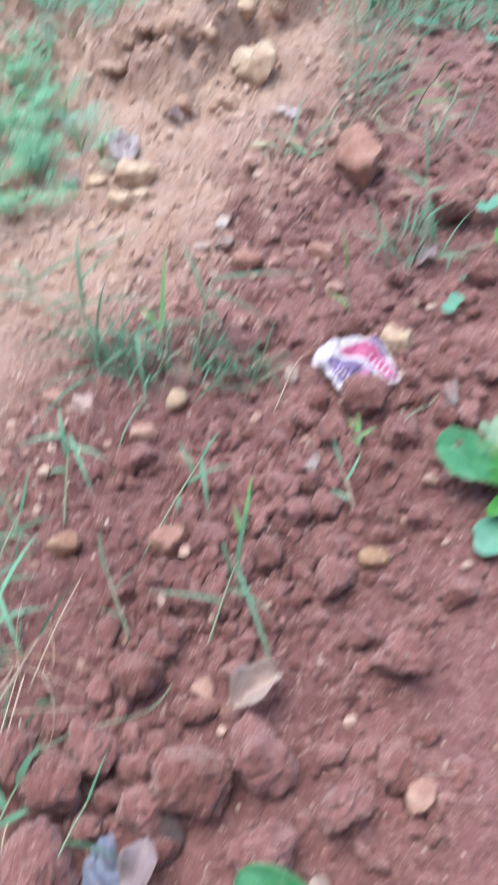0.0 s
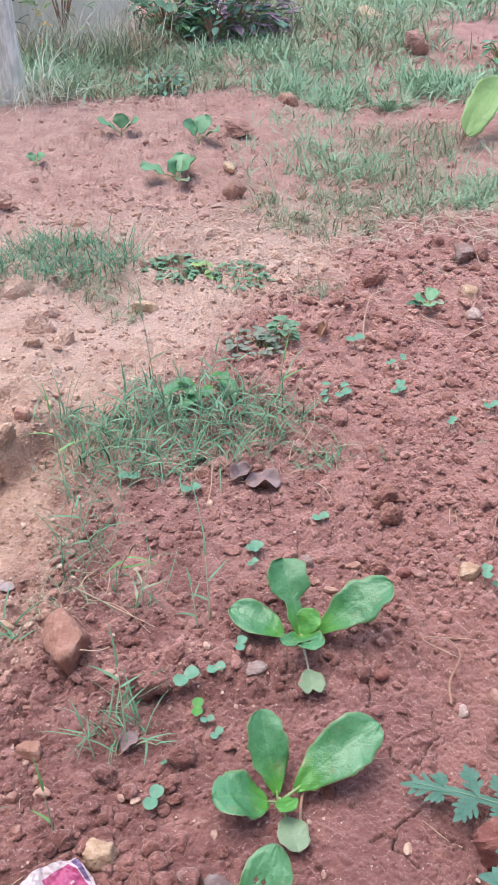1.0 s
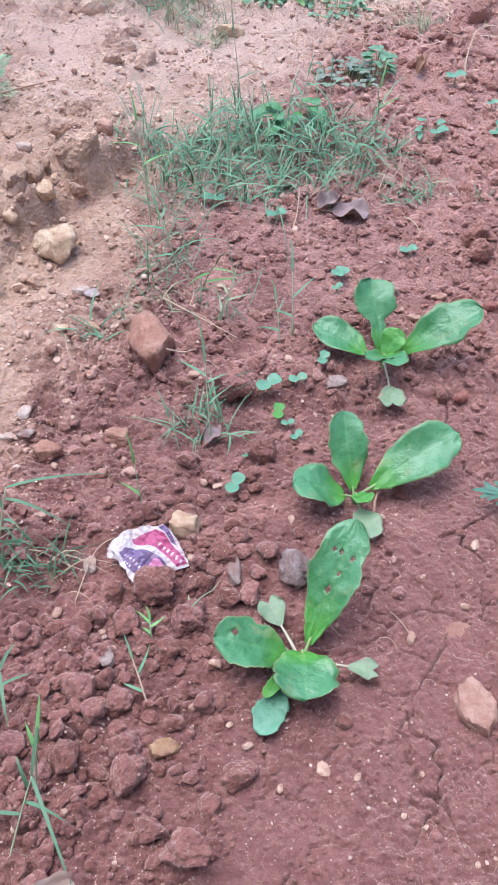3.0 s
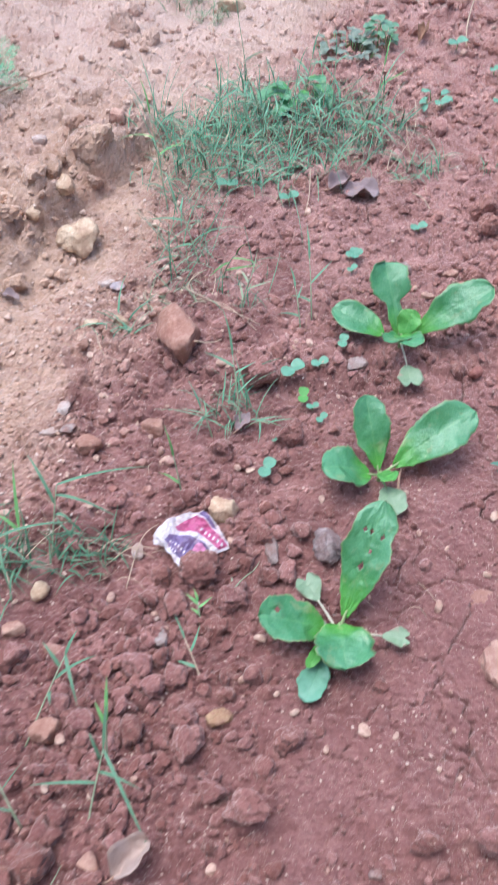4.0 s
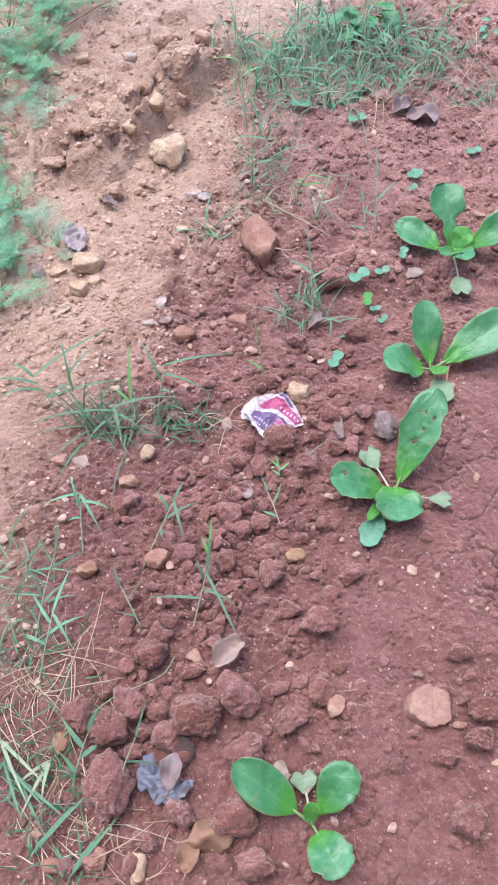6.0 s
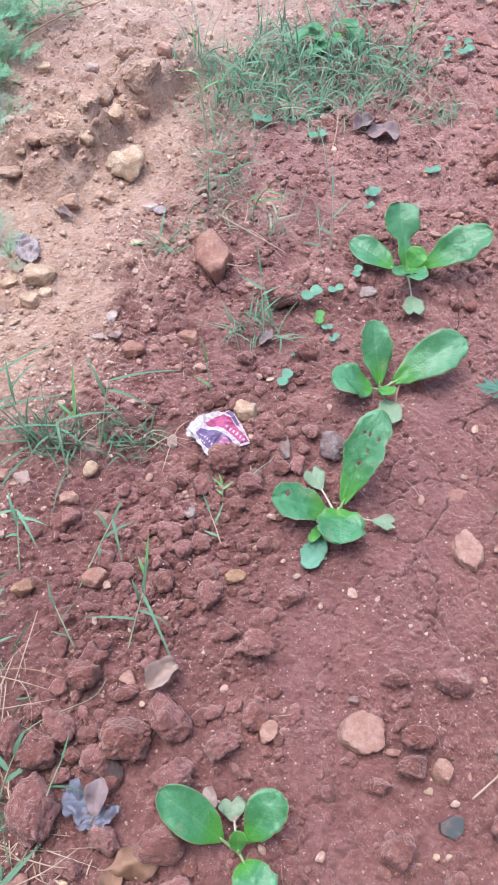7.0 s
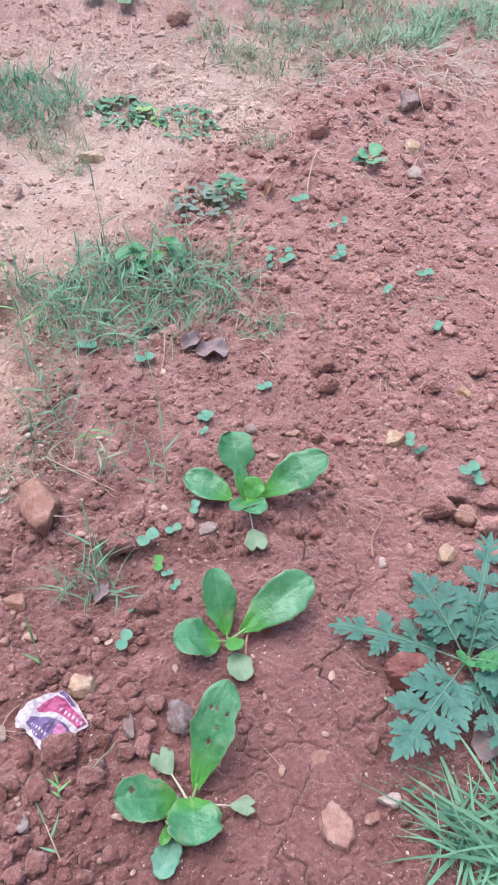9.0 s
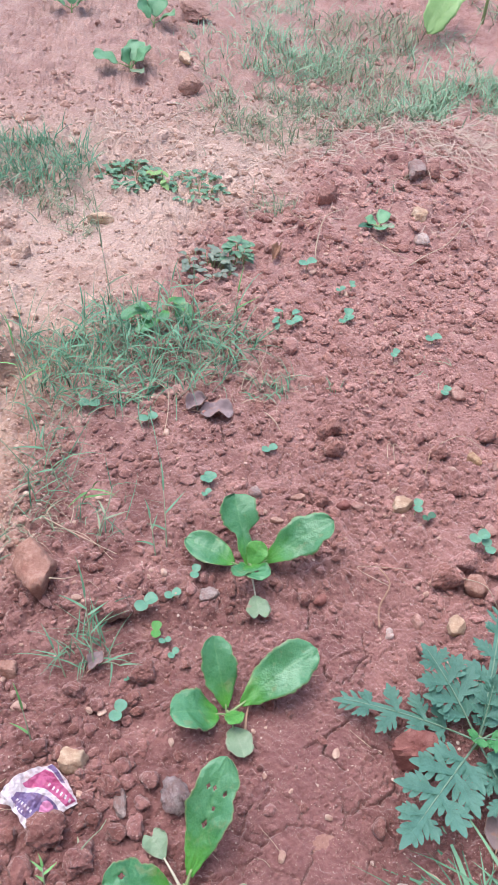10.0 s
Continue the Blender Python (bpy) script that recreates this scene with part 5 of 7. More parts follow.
sprout(0.732, 1.840, 0.042, 20)
sprout(1.062, 1.738, 0.044, 5)
sprout(0.949, 1.693, 0.034, 40)
sprout(0.886, 1.963, 0.030, 20)
sprout(0.920, 1.975, 0.030, 70)
sprout(0.938, 1.122, 0.046, 10, 0.03)
sprout(0.952, 1.105, 0.040, 80, 0.025)
sprout(0.846, 1.218, 0.036, 60, 0.03)
sprout(0.862, 1.192, 0.030, 10, 0.015, M_DARK_WEED)
sprout(1.030, 1.555, 0.036, 40)
sprout(0.245, 0.935, 0.012, 20, 0.006)


# ---- weeds ----
def lobed_leaf(plant, base, tip, width, pairs=5, seed=0, arch=0.12, material=None):
    """A deeply cut leaf: a rib with toothed lobes on both sides."""
    rng = np.random.default_rng(seed)
    base, tip = Vector(base), Vector(tip)
    length = (tip - base).length
    spine = bezier(base, (base + tip) / 2 + Vector((0, 0, arch * length)), tip, 21)
    verts, faces, uvs = [], [], []

    def finger(root, way, size, wide, lift, sag):
        """One blunt-pointed division of a lobe, slightly folded along its middle."""
        side = way.cross(Vector((0, 0, 1))).normalized()
        start = len(verts)
        for u, w in ((0.0, 0.42), (0.28, 0.72), (0.55, 1.0), (0.78, 0.80), (0.93, 0.42), (1.0, 0.04)):
            w *= 0.5 * wide * rng.uniform(0.9, 1.1)
            for v in (-1, 0, 1):
                rise = lift + size * (0.10 * u - sag * u * u) + 0.20 * w * abs(v) + 0.0006 * rng.uniform(-1, 1)
                verts.append(tuple(root + way * size * u + side * (w * v) + Vector((0, 0, rise))))
                uvs.append((u, (v + 1) / 2))
        faces.extend(grid_faces(6, 3, start))

    def lobe(root, way, size, wide):
        """A lobe cut again: a broad middle finger with two or three smaller ones on each side."""
        side = way.cross(Vector((0, 0, 1))).normalized()
        sag = rng.uniform(0.0, 0.22)
        finger(root, way, size * 1.10, 0.34 * wide, 0.0008, sag)
        for step, (u, reach) in enumerate(((0.24, 0.50), (0.48, 0.46), (0.70, 0.34))):
            for sign in (-1, 1):
                turn = (way * rng.uniform(0.75, 1.05) + side * sign * rng.uniform(0.75, 1.0)).normalized()
                low = Vector((0, 0, size * (0.10 * u - sag * u * u)))
                finger(root + way * size * (u - 0.06) + low, turn, size * reach * rng.uniform(0.85, 1.15), 0.185 * wide, 0.0003 * step, sag * 0.6)

    for k in range(pairs):
        s = 0.26 + 0.56 * k / max(1, pairs - 1)
        i = int(s * 20)
        way = (spine[min(i + 1, 20)] - spine[i - 1]).normalized()
        side = way.cross(Vector((0, 0, 1))).normalized()
        size = 0.5 * width * (0.45 + 0.62 * math.sin(math.pi * min(1.0, 0.20 + 0.72 * k / max(1, pairs - 1)))) * rng.uniform(0.9, 1.1)
        for sign in (-1, 1):
            out = (way * rng.uniform(0.50, 0.72) + side * sign).normalized()
            lobe(spine[i] + Vector((0, 0, 0.0012 * sign)), out, size, 0.80 * size + 0.004)
    end = (spine[20] - spine[17]).normalized()
    lobe(spine[15], end, length * 0.30, width * 0.42)
    # a narrow wing of leaf along the rib
    start = len(verts)
    for i in range(5, 21):
        way = (spine[min(i + 1, 20)] - spine[i - 1]).normalized()
        side = way.cross(Vector((0, 0, 1))).normalized()
        w = width * 0.07
        verts.extend([tuple(spine[i] - side * w), tuple(spine[i]), tuple(spine[i] + side * w)])
        uvs.extend([(i / 20, 0.0), (i / 20, 0.5), (i / 20, 1.0)])
    faces.extend(grid_faces(16, 3, start))
    ob = part("leaf", mesh_of("leaf", verts, faces, material or M_LOBED, True, uvs), plant)
    tv, tf = tube([p + Vector((0, 0, 0.0006)) for p in spine], [0.0021 - 0.0015 * k / 20 for k in range(21)], 5)
    part("rib", mesh_of("rib", tv, tf, M_RIB), ob)


fern = thing("lobed_weed", 0.790, 0.735, height_at(0.79, 0.735), "bluish-green weed with deeply cut lobed leaves", "weed")
FERN_OFF = Vector((0.790, 0.735, 0))
for k, (tip, width, pairs) in enumerate((
    ((0.588, 0.834, 0.030), 0.100, 4), ((0.735, 0.872, 0.085), 0.112, 4), ((0.608, 0.588, 0.085), 0.130, 4), ((0.895, 0.930, 0.070), 0.090, 4),
    ((0.885, 0.830, 0.060), 0.085, 4), ((0.850, 0.640, 0.080), 0.100, 4), ((0.786, 0.562, 0.045), 0.085, 4), ((0.935, 0.760, 0.070), 0.095, 4), ((0.815, 0.790, 0.105), 0.060, 4))):
    lobed_leaf(fern, (0, 0, 0.018), Vector(tip) - FERN_OFF, width, pairs, 40 + k)
lobed_leaf(fern, (0, 0, 0.030), (0.035, -0.045, 0.085), 0.050, 4, 60, 0.15, M_LOBED_YOUNG)
lobed_leaf(fern, (0, 0, 0.030), (-0.030, -0.020, 0.075), 0.040, 4, 61, 0.15, M_LOBED_YOUNG)
shoot(fern, (0, 0, -0.01), (0, 0, 0.034), 0.006)
corner_weed = thing("lobed_weed", 0.535, 0.035, height_at(0.535, 0.035), "small bluish-green weed with cut leaves", "weed")
for k, tip in enumerate(((-0.052, 0.012, 0.03), (-0.035, 0.045, 0.035), (0.04, 0.03, 0.04), (-0.02, -0.045, 0.03))):
    lobed_leaf(corner_weed, (0, 0, 0.01), tip, 0.040, 3, 70 + k)
shoot(corner_weed, (0, 0, -0.01), (0, 0, 0.015), 0.003)


def bushy_weed(x, y, radius, high, count, seed, label, material, leaf_size=0.045, kind="long"):
    """A low weed: short stems with simple leaves all round."""
    rng = np.random.default_rng(seed)
    plant = thing("weed", x, y, height_at(x, y), label, "weed")
    for k in range(count):
        a, d = rng.uniform(0, 2 * math.pi), radius * math.sqrt(rng.uniform(0, 1)) * 0.9
        lift = high * (1 - 0.75 * (d / radius) ** 2) * rng.uniform(0.55, 1.0) + 0.004
        base = Vector((math.cos(a) * d, math.sin(a) * d, lift))
        size = leaf_size * rng.uniform(0.65, 1.2)
        head = a + rng.uniform(-1.5, 1.5)
        tip = base + Vector((math.cos(head) * size, math.sin(head) * size, size * rng.uniform(-0.45, 0.25)))
        leaf = part("leaf", blade_mesh(base, tip, size * 0.60, kind, 0.15, material, rows=9, cols=5, seed=seed * 50 + k), plant)
        verts, faces = tube(bezier((base.x * 0.85, base.y * 0.85, -0.005), (base.x * 0.92, base.y * 0.92, lift * 0.6), base.lerp(tip, 0.1), 4), [0.0014, 0.0013, 0.0011, 0.0008], 4)
        part("stem", mesh_of("stem", verts, faces, M_PETIOLE), leaf)
    return plant


bushy_weed(0.640, 2.130, 0.040, 0.060, 22, 1, "small upright green weed beside the grass", M_FAR_WEED, 0.034)
bushy_weed(0.560, 2.095, 0.080, 0.018, 46, 2, "low grey-green flat weed on sandy soil", M_GREY_WEED, 0.028)
bushy_weed(0.397, 2.570, 0.100, 0.036, 110, 3, "dense dark-green low weed clump", M_FAR_WEED, 0.025)
bushy_weed(0.590, 2.510, 0.095, 0.036, 80, 4, "dark-green low weed clump with dry stalks", M_FAR_WEED, 0.022)
bushy_weed(0.490, 2.535, 0.030, 0.050, 6, 5, "yellowing small weed between two clumps", M_PALE_LEAF, 0.030)
bushy_weed(0.400, 1.900, 0.060, 0.080, 8, 6, "broad-leaved green weed inside the grass tuft", M_LEAF, 0.060)
bushy_weed(0.715, 1.860, 0.030, 0.020, 6, 7, "tiny green weed beside a grey stone", M_SEED_LEAF, 0.026)


def feathery(x, y, radius, high, fronds, seed, label, material):
    """A weed with thread-fine, twice divided leaves."""
    rng = np.random.default_rng(seed)
    plant = thing("feathery_weed", x, y, height_at(x, y), label, "weed", "feathery weeds at the bed's edge")
    roots, ways, lens, wids = [], [], [], []
    up = np.array([0, 0, 1.0])
    for k in range(int(fronds * 0.62)):
        a, d = rng.uniform(0, 2 * math.pi), radius * math.sqrt(rng.uniform(0, 1)) * 0.8
        base = np.array([math.cos(a) * d, math.sin(a) * d, high * rng.uniform(0.0, 0.55)])
        b = a + rng.uniform(-0.9, 0.9)
        way = np.array([math.cos(b), math.sin(b), rng.uniform(0.2, 1.2)])
        way /= np.linalg.norm(way)
        size = rng.uniform(0.035, 0.085)
        side = np.cross(way, up)
        side /= np.linalg.norm(side)
        roots.append(base), ways.append(way), lens.append(size), wids.append(0.0013)
        for i in range(9):
            s = 0.18 + 0.09 * i
            p = base + way * size * s + np.array([0, 0, -0.10 * size * s * s])
            reach = size * 0.34 * math.sin(math.pi * (0.25 + 0.68 * i / 8))
            for sign in (-1, 1):
                out = way * 0.75 + side * sign + up * rng.uniform(-0.2, 0.35)
                out /= np.linalg.norm(out)
                roots.append(p), ways.append(out), lens.append(reach), wids.append(0.0009)
                for j in (0.45, 0.82):
                    for turn in (-1, 1):
                        fork = out + np.cross(out, up) * turn * 0.9 + up * rng.uniform(-0.3, 0.5)
                        roots.append(p + out * reach * j), ways.append(fork), lens.append(reach * 0.55), wids.append(0.0011)
    n = len(roots)
    verts, faces = ribbons(np.array(roots), np.array(ways), np.array(lens), np.array(wids), np.full(n, 0.25), 2, rng)
    part("foliage", mesh_of("foliage", verts, faces, material), plant)
    for k in range(5):
        a = rng.uniform(0, 2 * math.pi)
        end = (math.cos(a) * radius * 0.6, math.sin(a) * radius * 0.6, high * 0.7)
        tv, tf = tube(bezier((0, 0, -0.01), (end[0] * 0.4, end[1] * 0.4, high * 0.5), end, 6), [0.0017, 0.0016, 0.0014, 0.0012, 0.0010, 0.0007], 5)
        part("stem", mesh_of("stem", tv, tf, M_PETIOLE), plant)
    return plant


TALL, FINE, DUSTY = "tall feathery blue-green weed at the bed's edge", "feathery green weed with thread-fine leaves", "pale dusty feathery weed by the sandy hollow"
feathery(-0.47, 1.92, 0.16, 0.15, 190, 11, TALL, M_FEATHER)
feathery(-0.47, 1.72, 0.10, 0.11, 110, 12, FINE, M_FEATHER)
feathery(-0.60, 1.66, 0.13, 0.14, 100, 13, FINE, M_FEATHER)
feathery(-0.31, 2.02, 0.09, 0.09, 90, 14, FINE, M_FEATHER)
feathery(-0.38, 1.80, 0.07, 0.06, 60, 20, FINE, M_FEATHER)
feathery(-0.50, 1.32, 0.09, 0.08, 90, 15, FINE, M_FEATHER)
feathery(-0.48, 1.17, 0.08, 0.07, 90, 18, FINE, M_FEATHER)
feathery(-0.42, 1.10, 0.05, 0.05, 40, 21, FINE, M_FEATHER)
feathery(-0.51, 1.45, 0.07, 0.07, 50, 19, FINE, M_FEATHER)
feathery(-0.355, 1.235, 0.035, 0.05, 12, 16, DUSTY, M_FEATHER_PALE)
feathery(-0.315, 1.215, 0.022, 0.05, 6, 22, DUSTY, M_FEATHER_PALE)
feathery(-0.40, 1.33, 0.035, 0.05, 12, 17, DUSTY, M_FEATHER_PALE)
feathery(-0.415, 1.52, 0.045, 0.05, 14, 23, DUSTY, M_FEATHER_PALE)
feathery(-0.36, 1.63, 0.040, 0.05, 14, 24, DUSTY, M_FEATHER_PALE)


# ---- grass ----
TREE_X, TREE_Y = -0.225, 4.42


def grass(name, label, x, y, rx, ry, count, short, long, wide, seed, material, tilt=0.0, droop=(0.3, 1.5), upright=(0.5, 1.35), segs=4, gaps=0.0):
    """A tuft or stretch of grass blades, one object."""
    rng = np.random.default_rng(seed)
    dry = name == "dry_grass"
    segs = max(segs, 6) if dry else segs
    a, d = rng.uniform(0, 2 * math.pi, count), np.sqrt(rng.uniform(0, 1, count))
    d = np.where(rng.uniform(0, 1, count) < 0.12, d * 1.25, d)
    px, py = np.cos(a) * d * rx, np.sin(a) * d * ry
    c, s = math.cos(radians(tilt)), math.sin(radians(tilt))
    wx, wy = x + px * c - py * s, y + px * s + py * c
    clump = value_noise(wx * 26, wy * 26, seed)
    pull = 0.55 * (value_noise(wx * 13, wy * 13, seed + 5) - 0.5)
    wx, wy = wx + rx * 0.25 * pull, wy - ry * 0.25 * pull
    wx, wy = wx + 0.018 * (value_noise(wx * 30, wy * 30, seed + 1) - 0.5), wy + 0.018 * (value_noise(wx * 30, wy * 30, seed + 2) - 0.5)
    if gaps:
        keep = fbm(wx * 8, wy * 8, 2, seed + 9) > gaps
        wx, wy, clump = wx[keep], wy[keep], clump[keep]
        count = len(wx)
    z = ground_height(wx, wy)
    head = rng.uniform(0, 2 * math.pi, count)
    rise = rng.uniform(upright[0], upright[1], count)
    way = np.stack([np.cos(head) * np.cos(rise), np.sin(head) * np.cos(rise), np.sin(rise)], 1)
    length = rng.uniform(short, long, count) * (0.55 + 0.75 * clump)
    verts, faces = ribbons(np.stack([wx, wy, z - 0.003], 1), way, length, wide * rng.uniform(0.6, 1.25, count), rng.uniform(droop[0], droop[1], count), segs, rng, 2.2 if dry else 0.6)
    verts[:, 2] = np.maximum(verts[:, 2], np.repeat(z, (segs + 1) * 2) - 0.004)
    return tagged(new(name, mesh_of(name, verts, faces, material)), label, "grass", kind="stuff")


grass("grass_tuft", "dense curly green grass tuft at the end of the bed", 0.335, 1.755, 0.27, 0.155, 900, 0.06, 0.175, 0.0030, 201, M_GRASS, 8, (0.7, 2.9), (0.4, 1.45), 6)
grass("dry_grass", "dry straw-coloured blades inside the grass tuft", 0.335, 1.74, 0.28, 0.16, 260, 0.04, 0.12, 0.0022, 202, M_STRAW, 8)
grass("grass_tuft", "small green grass tuft beside a dead leaf", 0.640, 1.612, 0.070, 0.030, 70, 0.03, 0.075, 0.0030, 203, M_GRASS, 15)
grass("dry_grass", "dry straw blades beside the grass tuft", 0.615, 1.60, 0.08, 0.05, 22, 0.05, 0.11, 0.0022, 204, M_STRAW, 15, (0.5, 1.6), (0.3, 0.9))
grass("grass_tuft", "sprawling green grass tuft on the sandy strip", -0.190, 0.750, 0.060, 0.040, 60, 0.05, 0.13, 0.0042, 205, M_GRASS_DARK)
grass("grass_tuft", "green grass tuft beside the torn sachet", -0.070, 0.760, 0.060, 0.040, 75, 0.04, 0.09, 0.0036, 206, M_GRASS_DARK)
grass("dry_grass", "dry straw blades in the grass tuft", -0.11, 0.75, 0.14, 0.05, 30, 0.03, 0.10, 0.0022, 207, M_STRAW, 0, (0.6, 1.8), (0.2, 0.9))
grass("grass_tuft", "small green grass tuft on sandy soil", -0.010, 1.205, 0.040, 0.028, 26, 0.03, 0.08, 0.0036, 208, M_GRASS)
grass("grass_tuft", "dull thin grass on sandy soil", 0.085, 1.262, 0.060, 0.030, 55, 0.02, 0.06, 0.0024, 209, M_GRASS_DULL)
grass("dry_grass", "fine dry grass on sandy soil", 0.10, 1.30, 0.08, 0.06, 46, 0.03, 0.08, 0.0018, 210, M_STRAW, 0, (0.5, 2.0), (0.3, 1.2))
grass("grass_tuft", "thin green grass beside a rusty stone", 0.178, 1.010, 0.035, 0.045, 44, 0.05, 0.13, 0.0030, 211, M_GRASS)
grass("grass_tuft", "sparse thin grass stems with pale tips", 0.125, 1.43, 0.065, 0.16, 90, 0.06, 0.17, 0.0023, 260, M_GRASS, -8, (0.2, 1.2), (0.7, 1.45))
grass("grass_tuft", "sparse thin grass on red soil", 0.225, 1.30, 0.06, 0.08, 34, 0.04, 0.12, 0.0022, 261, M_GRASS, 0, (0.2, 1.2), (0.5, 1.4))
grass("grass_tuft", "green grass tuft on the sandy strip behind the bed", 0.075, 2.640, 0.21, 0.17, 975, 0.05, 0.12, 0.0036, 212, M_GRASS, 0, segs=3)
grass("grass_tuft", "dull grass clump on sandy soil", 0.215, 2.400, 0.085, 0.12, 208, 0.04, 0.09, 0.0032, 213, M_GRASS_DULL, 20, segs=3)
grass("dry_grass", "dry stalks at the sandy grass clump", 0.20, 2.55, 0.22, 0.16, 150, 0.04, 0.12, 0.0024, 214, M_STRAW_FAR, 0, (0.5, 1.8), (0.2, 1.0), 3)
grass("grass_tuft", "small green grass tuft on crumbly soil", 0.800, 2.380, 0.060, 0.045, 70, 0.03, 0.09, 0.0032, 215, M_GRASS_DULL)
grass("dry_grass", "dry grass trampled over crumbly soil", 0.800, 2.450, 0.10, 0.09, 60, 0.04, 0.12, 0.0024, 216, M_STRAW_FAR, 0, (0.8, 2.0), (0.1, 0.8))
grass("grass_edge", "ragged green and straw grass in the bed's bottom corner", -0.290, 0.270, 0.070, 0.130, 95, 0.03, 0.080, 0.0030, 217, M_GRASS_DARK, 0)
grass("dry_grass", "dry straw tangle in the ragged grass", -0.270, 0.260, 0.085, 0.125, 150, 0.04, 0.13, 0.0017, 218, M_STRAW, 0, (0.6, 1.8), (0.1, 0.8))
grass("grass_edge", "ragged green grass between soil clods", -0.250, 0.110, 0.070, 0.085, 80, 0.03, 0.085, 0.0032, 219, M_GRASS_DARK, 0)
grass("dry_grass", "dry grey straw between soil clods", -0.190, 0.070, 0.100, 0.075, 120, 0.03, 0.10, 0.0018, 220, M_STRAW, 0, (0.6, 1.8), (0.1, 0.6))
grass("grass_edge", "thin green grass along the sandy edge", -0.330, 0.430, 0.060, 0.100, 60, 0.04, 0.10, 0.0036, 221, M_GRASS, 0)
grass("grass_tuft", "long-bladed green grass tuft below the lobed weed", 0.752, 0.445, 0.075, 0.060, 230, 0.10, 0.23, 0.0072, 222, M_GRASS, 0, (0.4, 1.2), (0.12, 0.85), 6)
grass("dry_grass", "dry straw below the long-bladed grass", 0.720, 0.430, 0.07, 0.06, 30, 0.04, 0.09, 0.0026, 223, M_STRAW, 0, (0.6, 1.8), (0.1, 0.6))
grass("grass_tuft", "single thin grass shoots on red soil", 0.770, 1.600, 0.012, 0.020, 9, 0.03, 0.06, 0.0026, 224, M_GRASS)
grass("grass_tuft", "thin pale grass blades on red soil", 1.05, 1.640, 0.060, 0.030, 12, 0.05, 0.11, 0.0026, 225, M_GRASS_DULL, 0, (0.8, 1.8), (0.1, 0.5))
# the grassy path beyond the bed
grass("grass_path", "worn green and straw grass path behind the bed", 1.10, 3.05, 0.42, 0.30, 2392, 0.04, 0.10, 0.0040, 231, M_GRASS_DULL, 20, segs=3, gaps=0.38)
grass("grass_path", "green grass along the path edge", 1.55, 3.02, 0.42, 0.14, 1826, 0.05, 0.12, 0.0042, 232, M_GRASS_FAR_LIT, 5, segs=3, gaps=0.38)
grass("grass_path", "green grass on the path", 1.08, 3.40, 0.22, 0.20, 974, 0.04, 0.11, 0.0042, 233, M_GRASS_FAR_LIT, 40, segs=3, gaps=0.38)
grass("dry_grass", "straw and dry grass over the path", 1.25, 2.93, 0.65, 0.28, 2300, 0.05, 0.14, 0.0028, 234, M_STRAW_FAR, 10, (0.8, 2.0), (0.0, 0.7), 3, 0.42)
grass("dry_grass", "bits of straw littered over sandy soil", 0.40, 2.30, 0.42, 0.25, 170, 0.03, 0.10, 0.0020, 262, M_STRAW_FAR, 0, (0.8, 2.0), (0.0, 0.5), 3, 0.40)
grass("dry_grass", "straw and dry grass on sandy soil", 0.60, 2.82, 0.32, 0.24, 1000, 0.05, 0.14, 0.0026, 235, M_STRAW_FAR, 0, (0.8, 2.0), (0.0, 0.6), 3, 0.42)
grass("grass_path", "green grass tufts on the worn path", 1.48, 3.62, 0.30, 0.22, 742, 0.05, 0.12, 0.0042, 236, M_GRASS_DULL, 0, segs=3, gaps=0.38)
grass("grass_band", "bright green grass band across the path", 1.42, 4.45, 0.52, 0.36, 3770, 0.07, 0.16, 0.0060, 237, M_GRASS_FAR_LIT, -12, segs=3, gaps=0.38)
grass("grass_band", "bright green grass band across the path", 2.00, 4.35, 0.35, 0.22, 1305, 0.07, 0.15, 0.0060, 238, M_GRASS_FAR_LIT, 0, segs=3, gaps=0.38)
grass("grass_band", "green grass leading away beyond the bed", 1.50, 5.40, 0.55, 0.60, 2175, 0.08, 0.18, 0.0075, 239, M_GRASS_DULL, 0, segs=3, gaps=0.38)
grass("grass_band", "mixed grass and weeds at the far bed's edge", 0.30, 4.75, 0.62, 0.42, 2175, 0.07, 0.16, 0.0065, 240, M_GRASS_DULL, 8, segs=3, gaps=0.38)
grass("grass_band", "green grass at the far bed's edge", 0.35, 4.70, 0.60, 0.38, 1305, 0.07, 0.15, 0.0065, 241, M_GRASS_FAR_LIT, 8, segs=3, gaps=0.38)
grass("grass_band", "tall grass before the pale wall", 0.95, 5.95, 0.50, 0.40, 2175, 0.10, 0.24, 0.0085, 242, M_GRASS_DULL, 0, segs=3, gaps=0.38)
grass("dry_grass", "dry straw along the far grass edge", 0.10, 4.35, 0.50, 0.16, 609, 0.05, 0.14, 0.0035, 243, M_STRAW_FAR, 8, (0.8, 2.0), (0.0, 0.7), 3, 0.42)
grass("grass_band", "rough grass along the far path", 2.60, 4.00, 0.60, 0.80, 1305, 0.07, 0.16, 0.0065, 244, M_GRASS_DULL, 0, segs=3, gaps=0.38)
grass("grass_band", "rough grass at the field's end", 2.30, 6.60, 1.20, 0.60, 2320, 0.10, 0.24, 0.0095, 245, M_GRASS_DULL, 0, segs=3, gaps=0.38)


